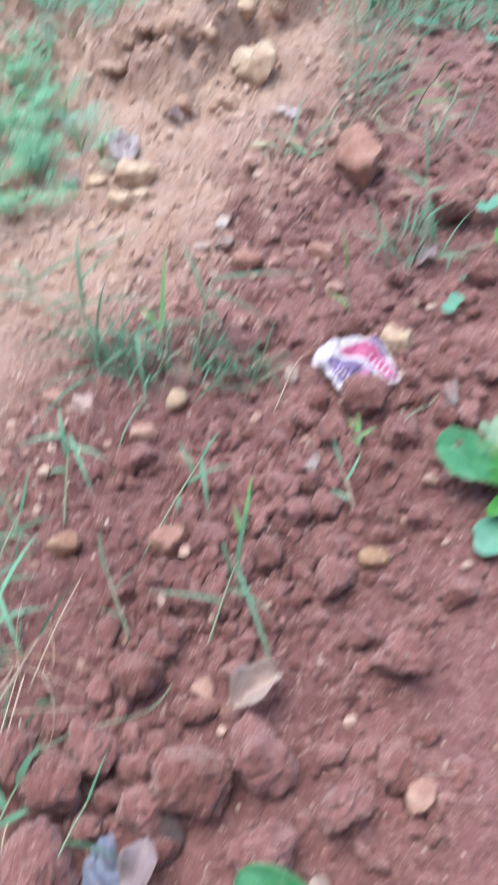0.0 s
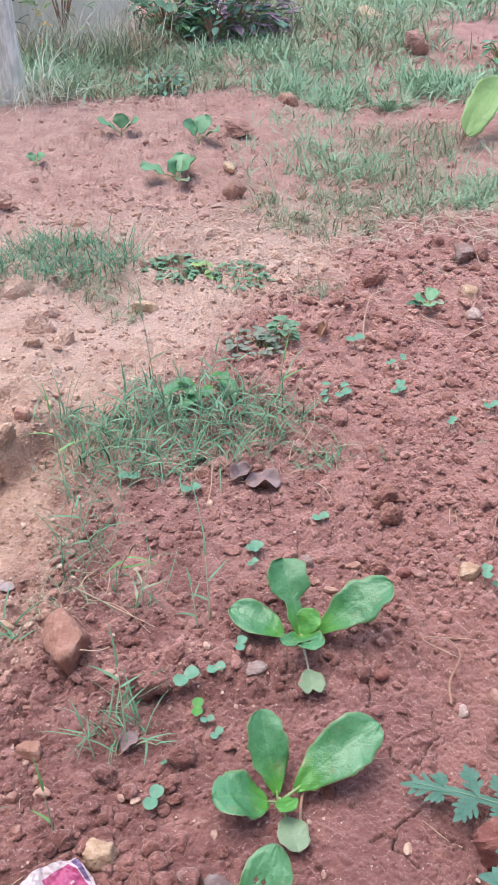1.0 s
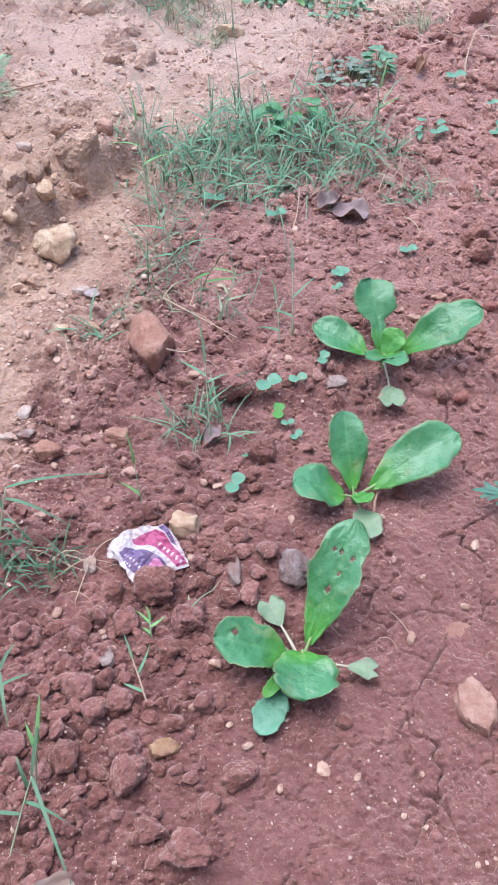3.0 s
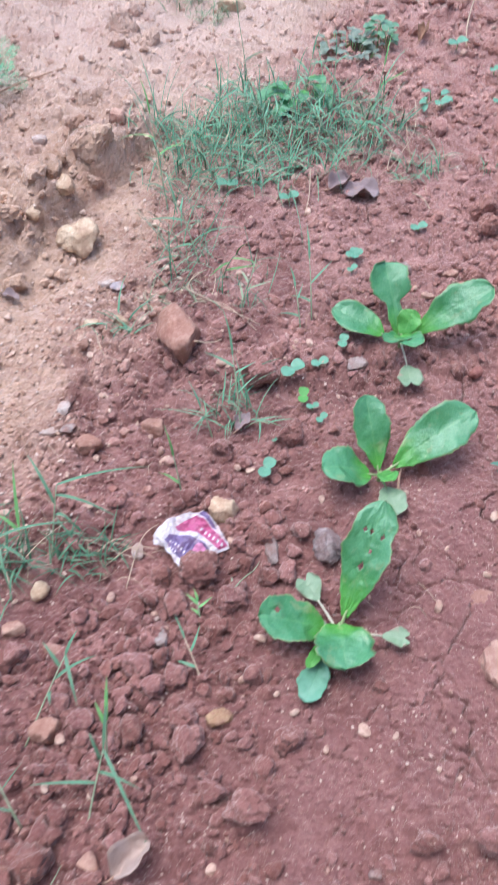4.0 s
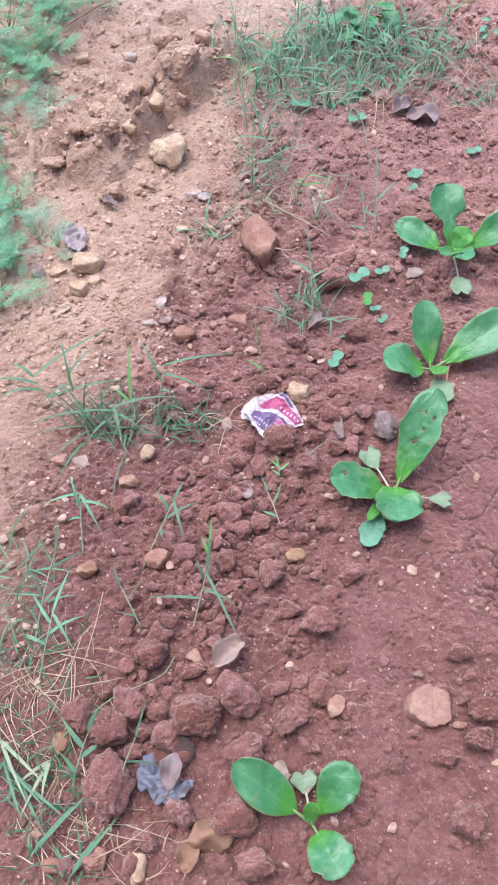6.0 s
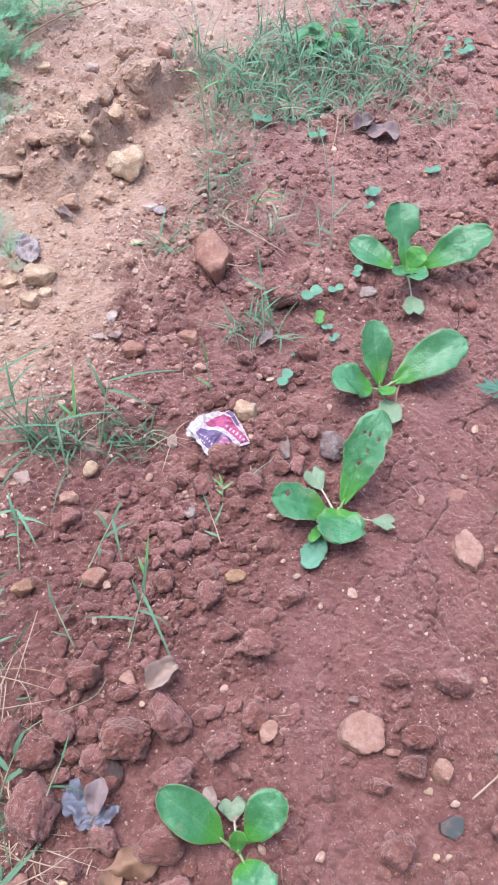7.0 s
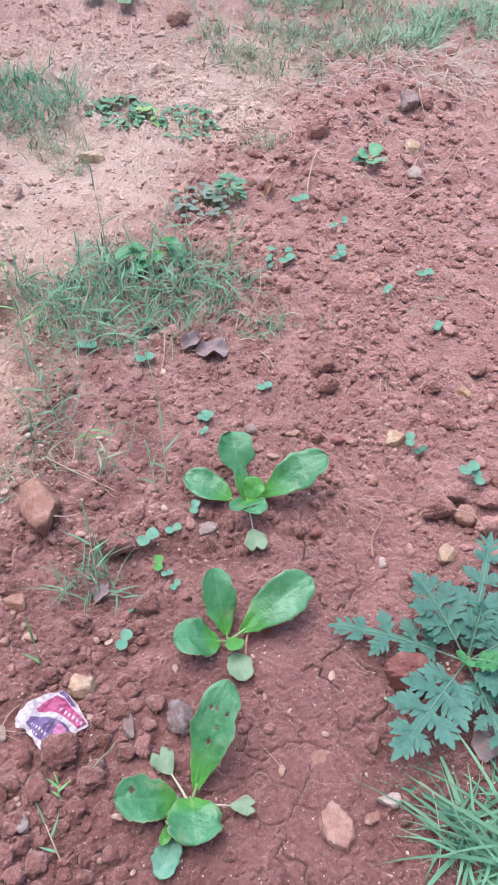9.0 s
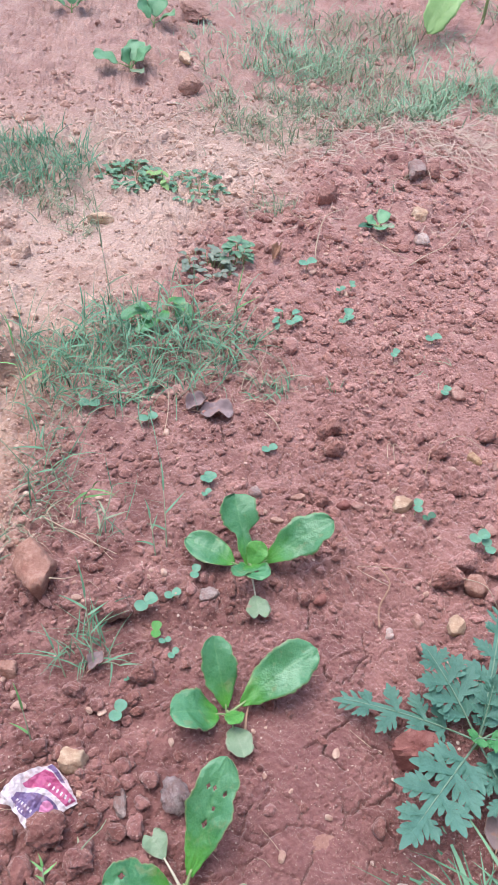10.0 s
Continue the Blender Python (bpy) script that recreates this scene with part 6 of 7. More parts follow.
grass("grass_band", "tall pale grass at the foot of the wall", 0.05, 5.15, 0.55, 0.22, 1885, 0.10, 0.26, 0.0065, 246, M_GRASS_DULL, 0, segs=3, gaps=0.34)
grass("dry_grass", "tall straw at the foot of the wall", 0.00, 5.20, 0.55, 0.22, 725, 0.12, 0.30, 0.0055, 247, M_STRAW, 0, (0.2, 1.0), (0.8, 1.4), 3, 0.40)
grass("grass_band", "tall green grass beside the sack", -0.05, 4.75, 0.22, 0.35, 725, 0.10, 0.26, 0.0060, 248, M_GRASS_FAR_LIT, 0, segs=3, gaps=0.34)
grass("grass_path", "thin green grass scattered over the worn path", 1.30, 3.35, 0.62, 0.55, 2250, 0.03, 0.09, 0.0040, 251, M_GRASS_FAR_LIT, 0, segs=3, gaps=0.50)
grass("grass_band", "mixed grass before the purple bush", 0.92, 5.10, 0.36, 0.28, 900, 0.07, 0.17, 0.0065, 263, M_GRASS_FAR_LIT, 0, segs=3, gaps=0.36)
grass("grass_path", "thin grass at the far bed's side", 1.10, 3.85, 0.25, 0.30, 420, 0.04, 0.10, 0.0042, 264, M_GRASS_FAR_LIT, 20, segs=3, gaps=0.44)
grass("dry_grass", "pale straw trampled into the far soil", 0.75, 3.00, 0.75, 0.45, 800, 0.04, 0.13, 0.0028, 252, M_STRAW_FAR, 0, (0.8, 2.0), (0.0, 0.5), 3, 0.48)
grass("grass_band", "short green grass between the far beds", 1.62, 5.00, 0.55, 0.50, 1800, 0.06, 0.15, 0.0065, 253, M_GRASS_FAR_LIT, 0, segs=3, gaps=0.42)
grass("grass_band", "tall grass beyond the side bed", 2.10, 5.95, 0.80, 0.50, 1800, 0.09, 0.22, 0.0085, 254, M_GRASS_FAR_LIT, 0, segs=3, gaps=0.40)
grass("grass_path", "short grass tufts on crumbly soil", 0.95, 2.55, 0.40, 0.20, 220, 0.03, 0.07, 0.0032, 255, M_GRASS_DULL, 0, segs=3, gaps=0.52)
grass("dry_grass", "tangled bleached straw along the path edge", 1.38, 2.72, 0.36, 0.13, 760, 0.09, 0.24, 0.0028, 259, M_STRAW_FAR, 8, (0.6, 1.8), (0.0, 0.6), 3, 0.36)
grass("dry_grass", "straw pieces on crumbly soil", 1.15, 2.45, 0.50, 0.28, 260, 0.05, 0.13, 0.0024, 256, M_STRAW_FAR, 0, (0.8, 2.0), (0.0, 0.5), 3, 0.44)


grass("dry_grass", "pale dry grass round the foot of the tree", TREE_X + 0.05, TREE_Y - 0.02, 0.26, 0.18, 420, 0.10, 0.30, 0.0050, 257, M_PALE_STRAW, 0, (0.3, 1.4), (0.5, 1.4), 5)
grass("dry_grass", "pale straw standing at the foot of the wall", 0.05, 5.30, 0.45, 0.20, 420, 0.18, 0.40, 0.0060, 258, M_PALE_STRAW, 0, (0.1, 0.9), (0.9, 1.5), 4)


def grass_stem(base, tip, leaves, label, size=0.06, seed=0, material=None, bend=0.02, dry=False, wide=0.0042):
    """A single creeping grass stem with its leaves in pairs; base and tip are world places."""
    rng = np.random.default_rng(seed)
    base, tip = Vector(base), Vector(tip)
    base.z += height_at(base.x, base.y)
    tip.z += height_at(base.x, base.y)
    plant = thing("grass_stem", base.x, base.y, base.z, label, "grass", "single grass stems")
    end = tip - base
    run = bezier((0, 0, -0.004), end * 0.5 + Vector((0, 0, bend)), end, 12)
    tv, tf = tube(run, [0.0016 - 0.0009 * k / 11 for k in range(12)], 5)
    part("stem", mesh_of("stem", tv, tf, M_STRAW if dry else M_GRASS_DULL), plant)
    flat = Vector((end.x, end.y, 0)).normalized() if end.xy.length > 1e-3 else Vector((1, 0, 0))
    side = flat.cross(Vector((0, 0, 1)))
    for k in range(leaves):
        s = 0.35 + 0.65 * k / max(1, leaves - 1)
        at = run[min(11, int(s * 11))]
        sign = 1 if k % 2 else -1
        way = flat * rng.uniform(0.3, 0.9) + side * sign * rng.uniform(0.5, 1.0) + Vector((0, 0, rng.uniform(0.0, 0.5)))
        if k == leaves - 1:
            way = end.normalized() + Vector((0, 0, 0.35))
        v, f = ribbons(np.array([at[:]]), np.array([way[:]]), np.array([size * rng.uniform(0.7, 1.2)]), np.array([wide]), np.array([rng.uniform(0.3, 0.9)]), 6, rng)
        part("leaf", mesh_of("leaf", v, f, material or M_GRASS), plant)
    return plant


grass_stem((0.105, 0.632, 0.0), (0.103, 0.655, 0.016), 4, "short green grass shoot beside clods", 0.022, 4, M_GRASS_BRIGHT)
grass_stem((0.100, 0.548, 0.0), (0.082, 0.600, 0.02), 3, "short dry and green grass shoot", 0.040, 5, None, 0.01, True)
grass_stem((0.142, 0.655, 0.010), (0.185, 0.690, 0.022), 2, "yellowing grass shoot on a clod", 0.030, 6, M_GRASS_DULL)
grass_stem((0.193, 0.965, 0.0), (0.188, 1.040, 0.105), 6, "upright green grass stem beside a rusty stone", 0.070, 7)
grass_stem((0.200, 0.975, 0.0), (0.235, 0.940, 0.050), 3, "drooping green grass shoot", 0.060, 8)
grass_stem((0.145, 0.960, 0.0), (0.130, 0.990, 0.045), 4, "green grass shoot on crumbly soil", 0.045, 9)
grass_stem((0.090, 0.845, 0.0), (0.083, 0.870, 0.075), 2, "thin upright grass shoot behind a sachet", 0.050, 10, M_GRASS_BRIGHT)
grass_stem((0.096, 1.553, 0.0), (0.078, 1.640, 0.170), 4, "tall thin grass stem with bright tip", 0.080, 11, M_GRASS_BRIGHT, 0.02)
grass_stem((0.150, 1.380, 0.0), (0.115, 1.440, 0.100), 5, "thin green grass stem on sandy soil", 0.060, 12)
grass_stem((0.190, 1.330, 0.0), (0.215, 1.290, 0.090), 4, "bright green arching grass shoot", 0.075, 13, M_GRASS_BRIGHT)
grass_stem((0.215, 1.230, 0.0), (0.240, 1.260, 0.060), 4, "thin grass shoot on red soil", 0.050, 14, M_GRASS_DULL)
grass_stem((0.343, 1.200, 0.0), (0.345, 1.270, 0.085), 4, "thin green grass shoot on red soil", 0.060, 15)
grass_stem((0.320, 1.180, 0.0), (0.315, 1.230, 0.060), 3, "thin green grass shoot on red soil", 0.050, 16)
grass_stem((-0.300, 0.360, 0.0), (-0.265, 0.500, 0.050), 5, "long green grass stem in ragged grass", 0.060, 22, M_GRASS_DARK)
grass_stem((-0.130, 0.380, 0.010), (-0.160, 0.440, 0.040), 3, "small grass shoot between clods", 0.045, 23, M_GRASS_DARK)
grass_stem((-0.170, 0.120, 0.010), (-0.130, 0.205, 0.060), 3, "thin grass shoot over a large clod", 0.060, 24, M_GRASS_DARK)
grass_stem((-0.230, 0.150, 0.0), (-0.200, 0.220, 0.050), 4, "broad green grass shoot at the corner", 0.050, 25, M_GRASS_DARK, 0.02, False, 0.008)
grass_stem((0.300, 1.860, 0.0), (0.280, 1.940, 0.190), 4, "tall thin grass stem in the tuft", 0.080, 26, M_GRASS_DULL)
grass_stem((0.560, 1.790, 0.0), (0.585, 1.830, 0.130), 3, "bright grass stem at the tuft's edge", 0.080, 27, M_GRASS_BRIGHT)


def grass_sprig(label, base, node, tips, material=None, wide=0.0042, arch=0.02, stem_r=0.0013):
    """A grass stem from base to node whose long blades arch from the node to their tips; world places, heights over the soil."""
    z = height_at(base[0], base[1])
    plant = thing("grass_stem", base[0], base[1], z, label, "grass", "single grass stems")
    home = Vector((base[0], base[1], 0))
    low, top = Vector((0, 0, -0.004)), Vector(node) - home
    tv, tf = tube(bezier(low, low.lerp(top, 0.5) + Vector((0, 0, 0.008)), top, 8), [stem_r * (1.1 - 0.06 * k) for k in range(8)], 5)
    part("stem", mesh_of("stem", tv, tf, M_GRASS_DULL), plant)
    for k, tip in enumerate(tips):
        end = Vector(tip) - home
        begin = low.lerp(top, 1.0 - 0.13 * (k % 4))
        run = bezier(begin, begin.lerp(end, 0.45) + Vector((0, 0, arch * (1 + 0.4 * (k % 3)))), end, 11)
        verts = []
        for i, p in enumerate(run):
            way = (run[min(i + 1, 10)] - run[max(i - 1, 0)]).normalized()
            side = way.cross(Vector((0.15 * (k % 3) - 0.15, 0.1, 1))).normalized()
            t = i / 10
            w = 0.5 * wide * (0.5 + 1.0 * min(t * 4, 0.5)) * (1 - t**2.2) + 0.00015
            verts += [p - side * w, p - Vector((0, 0, 0.25 * w)), p + side * w]
        part("leaf", mesh_of("leaf", [tuple(v) for v in verts], grid_faces(11, 3), material or M_GRASS), plant)
    return plant


LONG = "long-bladed grass stem arching over sandy soil"
grass_sprig(LONG, (-0.265, 0.761), (-0.314, 0.816, 0.09), ((-0.172, 0.912, 0.10), (-0.400, 0.808, 0.09), (-0.385, 0.780, 0.07), (-0.151, 0.811, 0.075), (-0.360, 0.850, 0.08)), M_GRASS_DARK, 0.0056, 0.022)
grass_sprig(LONG, (-0.230, 0.746), (-0.254, 0.812, 0.08), ((-0.206, 0.858, 0.10), (-0.300, 0.770, 0.06), (-0.262, 0.870, 0.11)), M_GRASS_DARK, 0.0046, 0.018)
grass_sprig("upright bright grass blade in a tuft", (-0.151, 0.766), (-0.149, 0.785, 0.04), ((-0.144, 0.847, 0.12), (-0.178, 0.800, 0.06)), M_GRASS_BRIGHT, 0.0060, 0.01)
grass_sprig(LONG, (-0.109, 0.753), (-0.087, 0.824, 0.09), ((0.045, 0.853, 0.075), (-0.003, 0.786, 0.045), (-0.130, 0.876, 0.10), (-0.068, 0.778, 0.06)), M_GRASS_DARK, 0.0052, 0.018)
grass_sprig(LONG, (-0.190, 0.750), (-0.178, 0.770, 0.05), ((-0.068, 0.778, 0.06), (-0.330, 0.740, 0.05), (-0.120, 0.720, 0.02), (-0.230, 0.715, 0.02), (-0.160, 0.690, 0.015)), M_GRASS_DARK, 0.0050, 0.024)
grass_sprig("green grass stem with spreading blades on red soil", (-0.228, 0.511), (-0.229, 0.600, 0.05), ((-0.289, 0.582, 0.05), (-0.178, 0.572, 0.045), (-0.243, 0.627, 0.07), (-0.250, 0.560, 0.03), (-0.195, 0.540, 0.02)), M_GRASS, 0.0052, 0.014)
grass_sprig("green grass stem with paired blades on soil clods", (-0.133, 0.478), (-0.075, 0.580, 0.045), ((-0.056, 0.608, 0.06), (-0.105, 0.600, 0.05), (-0.035, 0.575, 0.045), (-0.095, 0.520, 0.03), (-0.060, 0.515, 0.03)), M_GRASS_DARK, 0.0050, 0.010)
grass_sprig("bright green grass shoot rising from soil clods", (-0.054, 0.367), (-0.025, 0.453, 0.05), ((-0.011, 0.512, 0.10), (-0.040, 0.469, 0.07), (0.018, 0.404, 0.035), (-0.118, 0.423, 0.035), (0.029, 0.331, 0.02)), M_GRASS_DARK, 0.0044, 0.014)
grass_sprig("bright green grass shoot beside clods", (-0.025, 0.440), (-0.018, 0.480, 0.06), ((-0.011, 0.520, 0.105), (-0.030, 0.500, 0.075)), M_GRASS_BRIGHT, 0.0054, 0.006)
grass_sprig("long grass blades lying over pale soil", (-0.440, 0.480), (-0.425, 0.482, 0.035), ((-0.327, 0.466, 0.035), (-0.338, 0.453, 0.025), (-0.370, 0.500, 0.03)), M_GRASS, 0.0050, 0.01)
grass_sprig("green grass stem in ragged grass", (-0.290, 0.290), (-0.262, 0.400, 0.05), ((-0.235, 0.470, 0.06), (-0.300, 0.440, 0.04), (-0.215, 0.400, 0.03), (-0.305, 0.370, 0.03), (-0.230, 0.345, 0.02)), M_GRASS, 0.0050, 0.012)
for k, (ax, ay, bx, by) in enumerate(((-0.340, 0.236, -0.285, 0.130), (-0.330, 0.205, -0.290, 0.105), (-0.310, 0.180, -0.260, 0.090), (-0.255, 0.200, -0.295, 0.115), (-0.285, 0.060, -0.220, 0.130), (-0.230, 0.030, -0.175, 0.100))):
    grass_sprig("broad dull green grass blade flattened on the soil", (ax, ay), (ax + 0.15 * (bx - ax), ay + 0.15 * (by - ay), 0.018), ((bx, by, 0.022), (bx + 0.030, by + 0.020, 0.030), (0.5 * (ax + bx) - 0.030, 0.5 * (ay + by), 0.020)), M_GRASS_DARK if k % 3 else M_GRASS_DULL, 0.0056, 0.012)
for k in range(26):
    rng_k = np.random.default_rng(900 + k)
    a, d = rng_k.uniform(0, 6.28), math.sqrt(rng_k.uniform(0, 1))
    gx0, gy0 = 0.335 + math.cos(a) * d * 0.25, 1.755 + math.sin(a) * d * 0.14
    grass_stem((gx0, gy0, 0), (gx0 + rng_k.uniform(-0.05, 0.05), gy0 + rng_k.uniform(-0.02, 0.05), rng_k.uniform(0.05, 0.12)), 5, "curly green grass stem in the tuft", 0.065, 700 + k)


# ---- straw, twigs and dead leaves ----
def strand(name, label, points, radius, material, category="straw", lift=0.004):
    """A dry stalk or twig through world places, laid on the soil."""
    pts = [Vector((x, y, height_at(x, y) + z + lift)) for x, y, z in points]
    at = pts[0].copy()
    pts = [p - at for p in pts]
    run = []
    for i in range(len(pts) - 1):
        a, b, c, d = pts[max(i - 1, 0)], pts[i], pts[i + 1], pts[min(i + 2, len(pts) - 1)]
        for k in range(6):
            t = k / 6
            run.append(0.5 * (2 * b + (c - a) * t + (2 * a - 5 * b + 4 * c - d) * t * t + (3 * b - a - 3 * c + d) * t**3))
    run.append(pts[-1])
    verts, faces = tube(run, [0.72 * radius * (1.1 - 0.5 * k / len(run)) for k in range(len(run))], 6)
    ob = new(name, mesh_of(name, verts, faces, material))
    ob.location = at
    return tagged(ob, label, category, "dry stalks on the soil")


strand("dry_stalk", "pale forked dry stalk lying on stones", [(0.447, 0.142, 0.0), (0.480, 0.165, 0.012), (0.509, 0.186, 0.022), (0.570, 0.215, 0.03)], 0.0022, M_STRAW)
strand("dry_stalk", "pale forked dry stalk lying on stones", [(0.480, 0.165, 0.012), (0.520, 0.200, 0.030), (0.565, 0.240, 0.034)], 0.0020, M_STRAW)
strand("dry_stalk", "thin pale dry stalk beside a larger one", [(0.505, 0.183, 0.02), (0.512, 0.205, 0.03), (0.517, 0.225, 0.04)], 0.0013, M_STRAW)
strand("dry_stalk", "dry straw stalk across a rusty stone", [(0.115, 1.285, 0.01), (0.165, 1.245, 0.02), (0.205, 1.215, 0.012), (0.248, 1.192, 0.0)], 0.0017, M_STRAW)
strand("dry_stalk", "dry straw stalk beside a rusty stone", [(0.130, 1.262, 0.01), (0.190, 1.236, 0.016), (0.240, 1.180, 0.0)], 0.0013, M_STRAW)
strand("dry_stalk", "short pale stalk over a rusty stone", [(0.128, 1.118, 0.04), (0.155, 1.120, 0.045), (0.175, 1.121, 0.04)], 0.0018, M_STRAW)
strand("root", "thin brown root across clods", [(-0.295, 0.345, 0.005), (-0.225, 0.350, 0.014), (-0.180, 0.345, 0.020), (-0.143, 0.335, 0.012)], 0.0014, M_TWIG)
strand("root", "long thin straw across clods", [(-0.240, 0.222, 0.02), (-0.170, 0.270, 0.028), (-0.100, 0.300, 0.03), (-0.078, 0.330, 0.02)], 0.0012, M_GRASS_DULL)
strand("twig", "curled thin red-brown root on red soil", [(0.868, 1.262, 0.0), (0.886, 1.288, 0.01), (0.930, 1.372, 0.012), (0.960, 1.398, 0.006)], 0.0022, M_TWIG)
strand("twig", "thin dry root on red soil", [(0.965, 1.402, 0.004), (1.02, 1.412, 0.01), (1.06, 1.380, 0.0)], 0.0014, M_STRAW)
strand("dry_stalk", "small bundle of dry roots on red soil", [(0.835, 1.372, 0.0), (0.845, 1.405, 0.012), (0.862, 1.400, 0.0)], 0.0015, M_STRAW)
strand("dry_stalk", "small bundle of dry roots on red soil", [(0.850, 1.365, 0.0), (0.856, 1.400, 0.016), (0.880, 1.382, 0.0)], 0.0013, M_STRAW)
strand("twig", "bent brown twig beside a white pebble", [(0.700, 0.975, 0.0), (0.708, 1.010, 0.014), (0.735, 1.045, 0.02), (0.728, 1.085, 0.01)], 0.0028, M_TWIG)
strand("dry_stalk", "pale dry stalk across a clod", [(0.872, 1.035, 0.035), (0.900, 1.000, 0.045), (0.915, 0.965, 0.03)], 0.0014, M_STRAW)
strand("dry_stalk", "pale bent dry stalk in red soil", [(0.648, 0.565, 0.004), (0.660, 0.540, 0.02), (0.655, 0.490, 0.01), (0.640, 0.440, 0.004), (0.600, 0.410, 0.0)], 0.0014, M_STRAW)
strand("twig", "long dry twig among feathery weeds", [(-0.400, 1.815, 0.02), (-0.320, 1.875, 0.022), (-0.230, 1.965, 0.018), (-0.120, 2.060, 0.01)], 0.0038, M_TWIG)
strand("dry_stalk", "arched straw stalk at a green seed leaf", [(0.852, 2.090, 0.01), (0.862, 2.140, 0.03), (0.905, 2.230, 0.04), (0.985, 2.320, 0.03)], 0.0030, M_STRAW)
strand("twig", "reddish thin twig at the bed's end", [(0.820, 2.300, 0.01), (0.870, 2.230, 0.03), (0.930, 2.330, 0.02)], 0.0022, M_TWIG)
strand("dry_stalk", "long thin dry stalk on red soil", [(1.038, 2.186, 0.006), (1.085, 2.110, 0.010), (1.131, 2.065, 0.006)], 0.0020, M_STRAW)
strand("dry_stalk", "long thin curved root on red soil", [(1.094, 2.034, 0.004), (1.176, 2.103, 0.01), (1.235, 2.135, 0.012), (1.296, 2.188, 0.012), (1.340, 2.256, 0.012), (1.422, 2.333, 0.012), (1.449, 2.382, 0.006)], 0.0020, M_STRAW)
strand("dry_stalk", "dry stalk beside the grass tuft", [(0.585, 1.680, 0.01), (0.560, 1.600, 0.02), (0.620, 1.660, 0.06), (0.640, 1.745, 0.07)], 0.0015, M_STRAW)
strand("dry_stalk", "pale dry stalk on red soil", [(0.603, 1.545, 0.0), (0.614, 1.500, 0.01), (0.628, 1.460, 0.0)], 0.0020, M_STRAW)
strand("dry_stalk", "pale dry stalk below the grass tuft", [(0.395, 1.600, 0.03), (0.385, 1.540, 0.012), (0.370, 1.495, 0.0)], 0.0018, M_STRAW)
strand("dry_stalk", "thin straw on sandy soil", [(-0.180, 1.030, 0.0), (-0.140, 1.060, 0.006), (-0.100, 1.070, 0.0)], 0.0013, M_TWIG)
strand("dry_stalk", "thin straw on sandy soil", [(-0.200, 1.060, 0.0), (-0.165, 0.985, 0.006), (-0.155, 0.940, 0.0)], 0.0013, M_TWIG)
strand("dry_stalk", "curved pale straw on sandy soil", [(-0.045, 1.200, 0.01), (-0.030, 1.140, 0.006), (0.010, 1.120, 0.0)], 0.0011, M_STRAW)
strand("dry_stalk", "pale straw beside a sachet", [(-0.030, 0.740, 0.0), (0.010, 0.755, 0.014), (0.050, 0.745, 0.02)], 0.0012, M_STRAW)
strand("dry_stalk", "pale straw beside a sachet", [(0.000, 0.700, 0.0), (0.025, 0.770, 0.014), (0.050, 0.800, 0.0)], 0.0012, M_STRAW)
strand("dry_stalk", "brown dry stalk below a seedling", [(-0.030, 0.060, 0.0), (-0.005, 0.100, 0.012), (0.022, 0.125, 0.03)], 0.0030, M_STRAW)
strand("dry_stalk", "flattened dry stalk beside a seedling", [(0.425, 0.815, 0.0), (0.432, 0.845, 0.01), (0.443, 0.868, 0.012)], 0.0035, M_TWIG)
strand("dry_stalk", "thin dry root on red soil", [(0.740, 1.050, 0.0), (0.690, 1.100, 0.006), (0.760, 1.090, 0.004), (0.800, 1.085, 0.0)], 0.0010, M_STRAW)
strand("dry_stalk", "pale curled rootlet on red soil", [(0.312, 0.640, 0.0), (0.335, 0.648, 0.004), (0.352, 0.630, 0.0)], 0.0008, M_STRAW)
for k, (ax, ay, bx, by) in enumerate(((-0.266, 0.246, -0.222, 0.368), (-0.276, 0.288, -0.155, 0.305), (-0.253, 0.345, -0.165, 0.318), (-0.240, 0.230, -0.235, 0.330), (-0.300, 0.310, -0.240, 0.250), (-0.220, 0.320, -0.190, 0.440), (-0.200, 0.055, -0.105, 0.100), (-0.180, 0.090, -0.110, 0.075), (-0.370, 0.600, -0.320, 0.650), (-0.390, 0.640, -0.340, 0.580))):
    strand("dry_stalk", "pale dry grass stalk across the clods", [(ax, ay, 0.010), (0.5 * (ax + bx) + 0.008, 0.5 * (ay + by) - 0.006, 0.034), (bx, by, 0.014)], 0.0013, M_STRAW)
stalk_rng = np.random.default_rng(333)
for k in range(70):
    # fallen bits of straw and root
    if k < 36:
        sx, sy = stalk_rng.uniform(-0.35, 0.85), stalk_rng.uniform(0.05, 1.5)
    else:
        sx, sy = stalk_rng.uniform(0.3, 1.7), stalk_rng.uniform(2.45, 3.2)
    sl, sa = stalk_rng.uniform(0.02, 0.05) * (1 if k < 36 else 3.0), stalk_rng.uniform(0, 6.28)
    bend = stalk_rng.uniform(-0.35, 0.35)
    strand("dry_stalk", "bit of dry straw lying on the soil", [(sx, sy, 0), (sx + sl * 0.5 * math.cos(sa), sy + sl * 0.5 * math.sin(sa), 0.004), (sx + sl * math.cos(sa + bend), sy + sl * math.sin(sa + bend), 0)], 0.0008 if k < 36 else 0.0018, M_STRAW if k % 3 else M_TWIG)


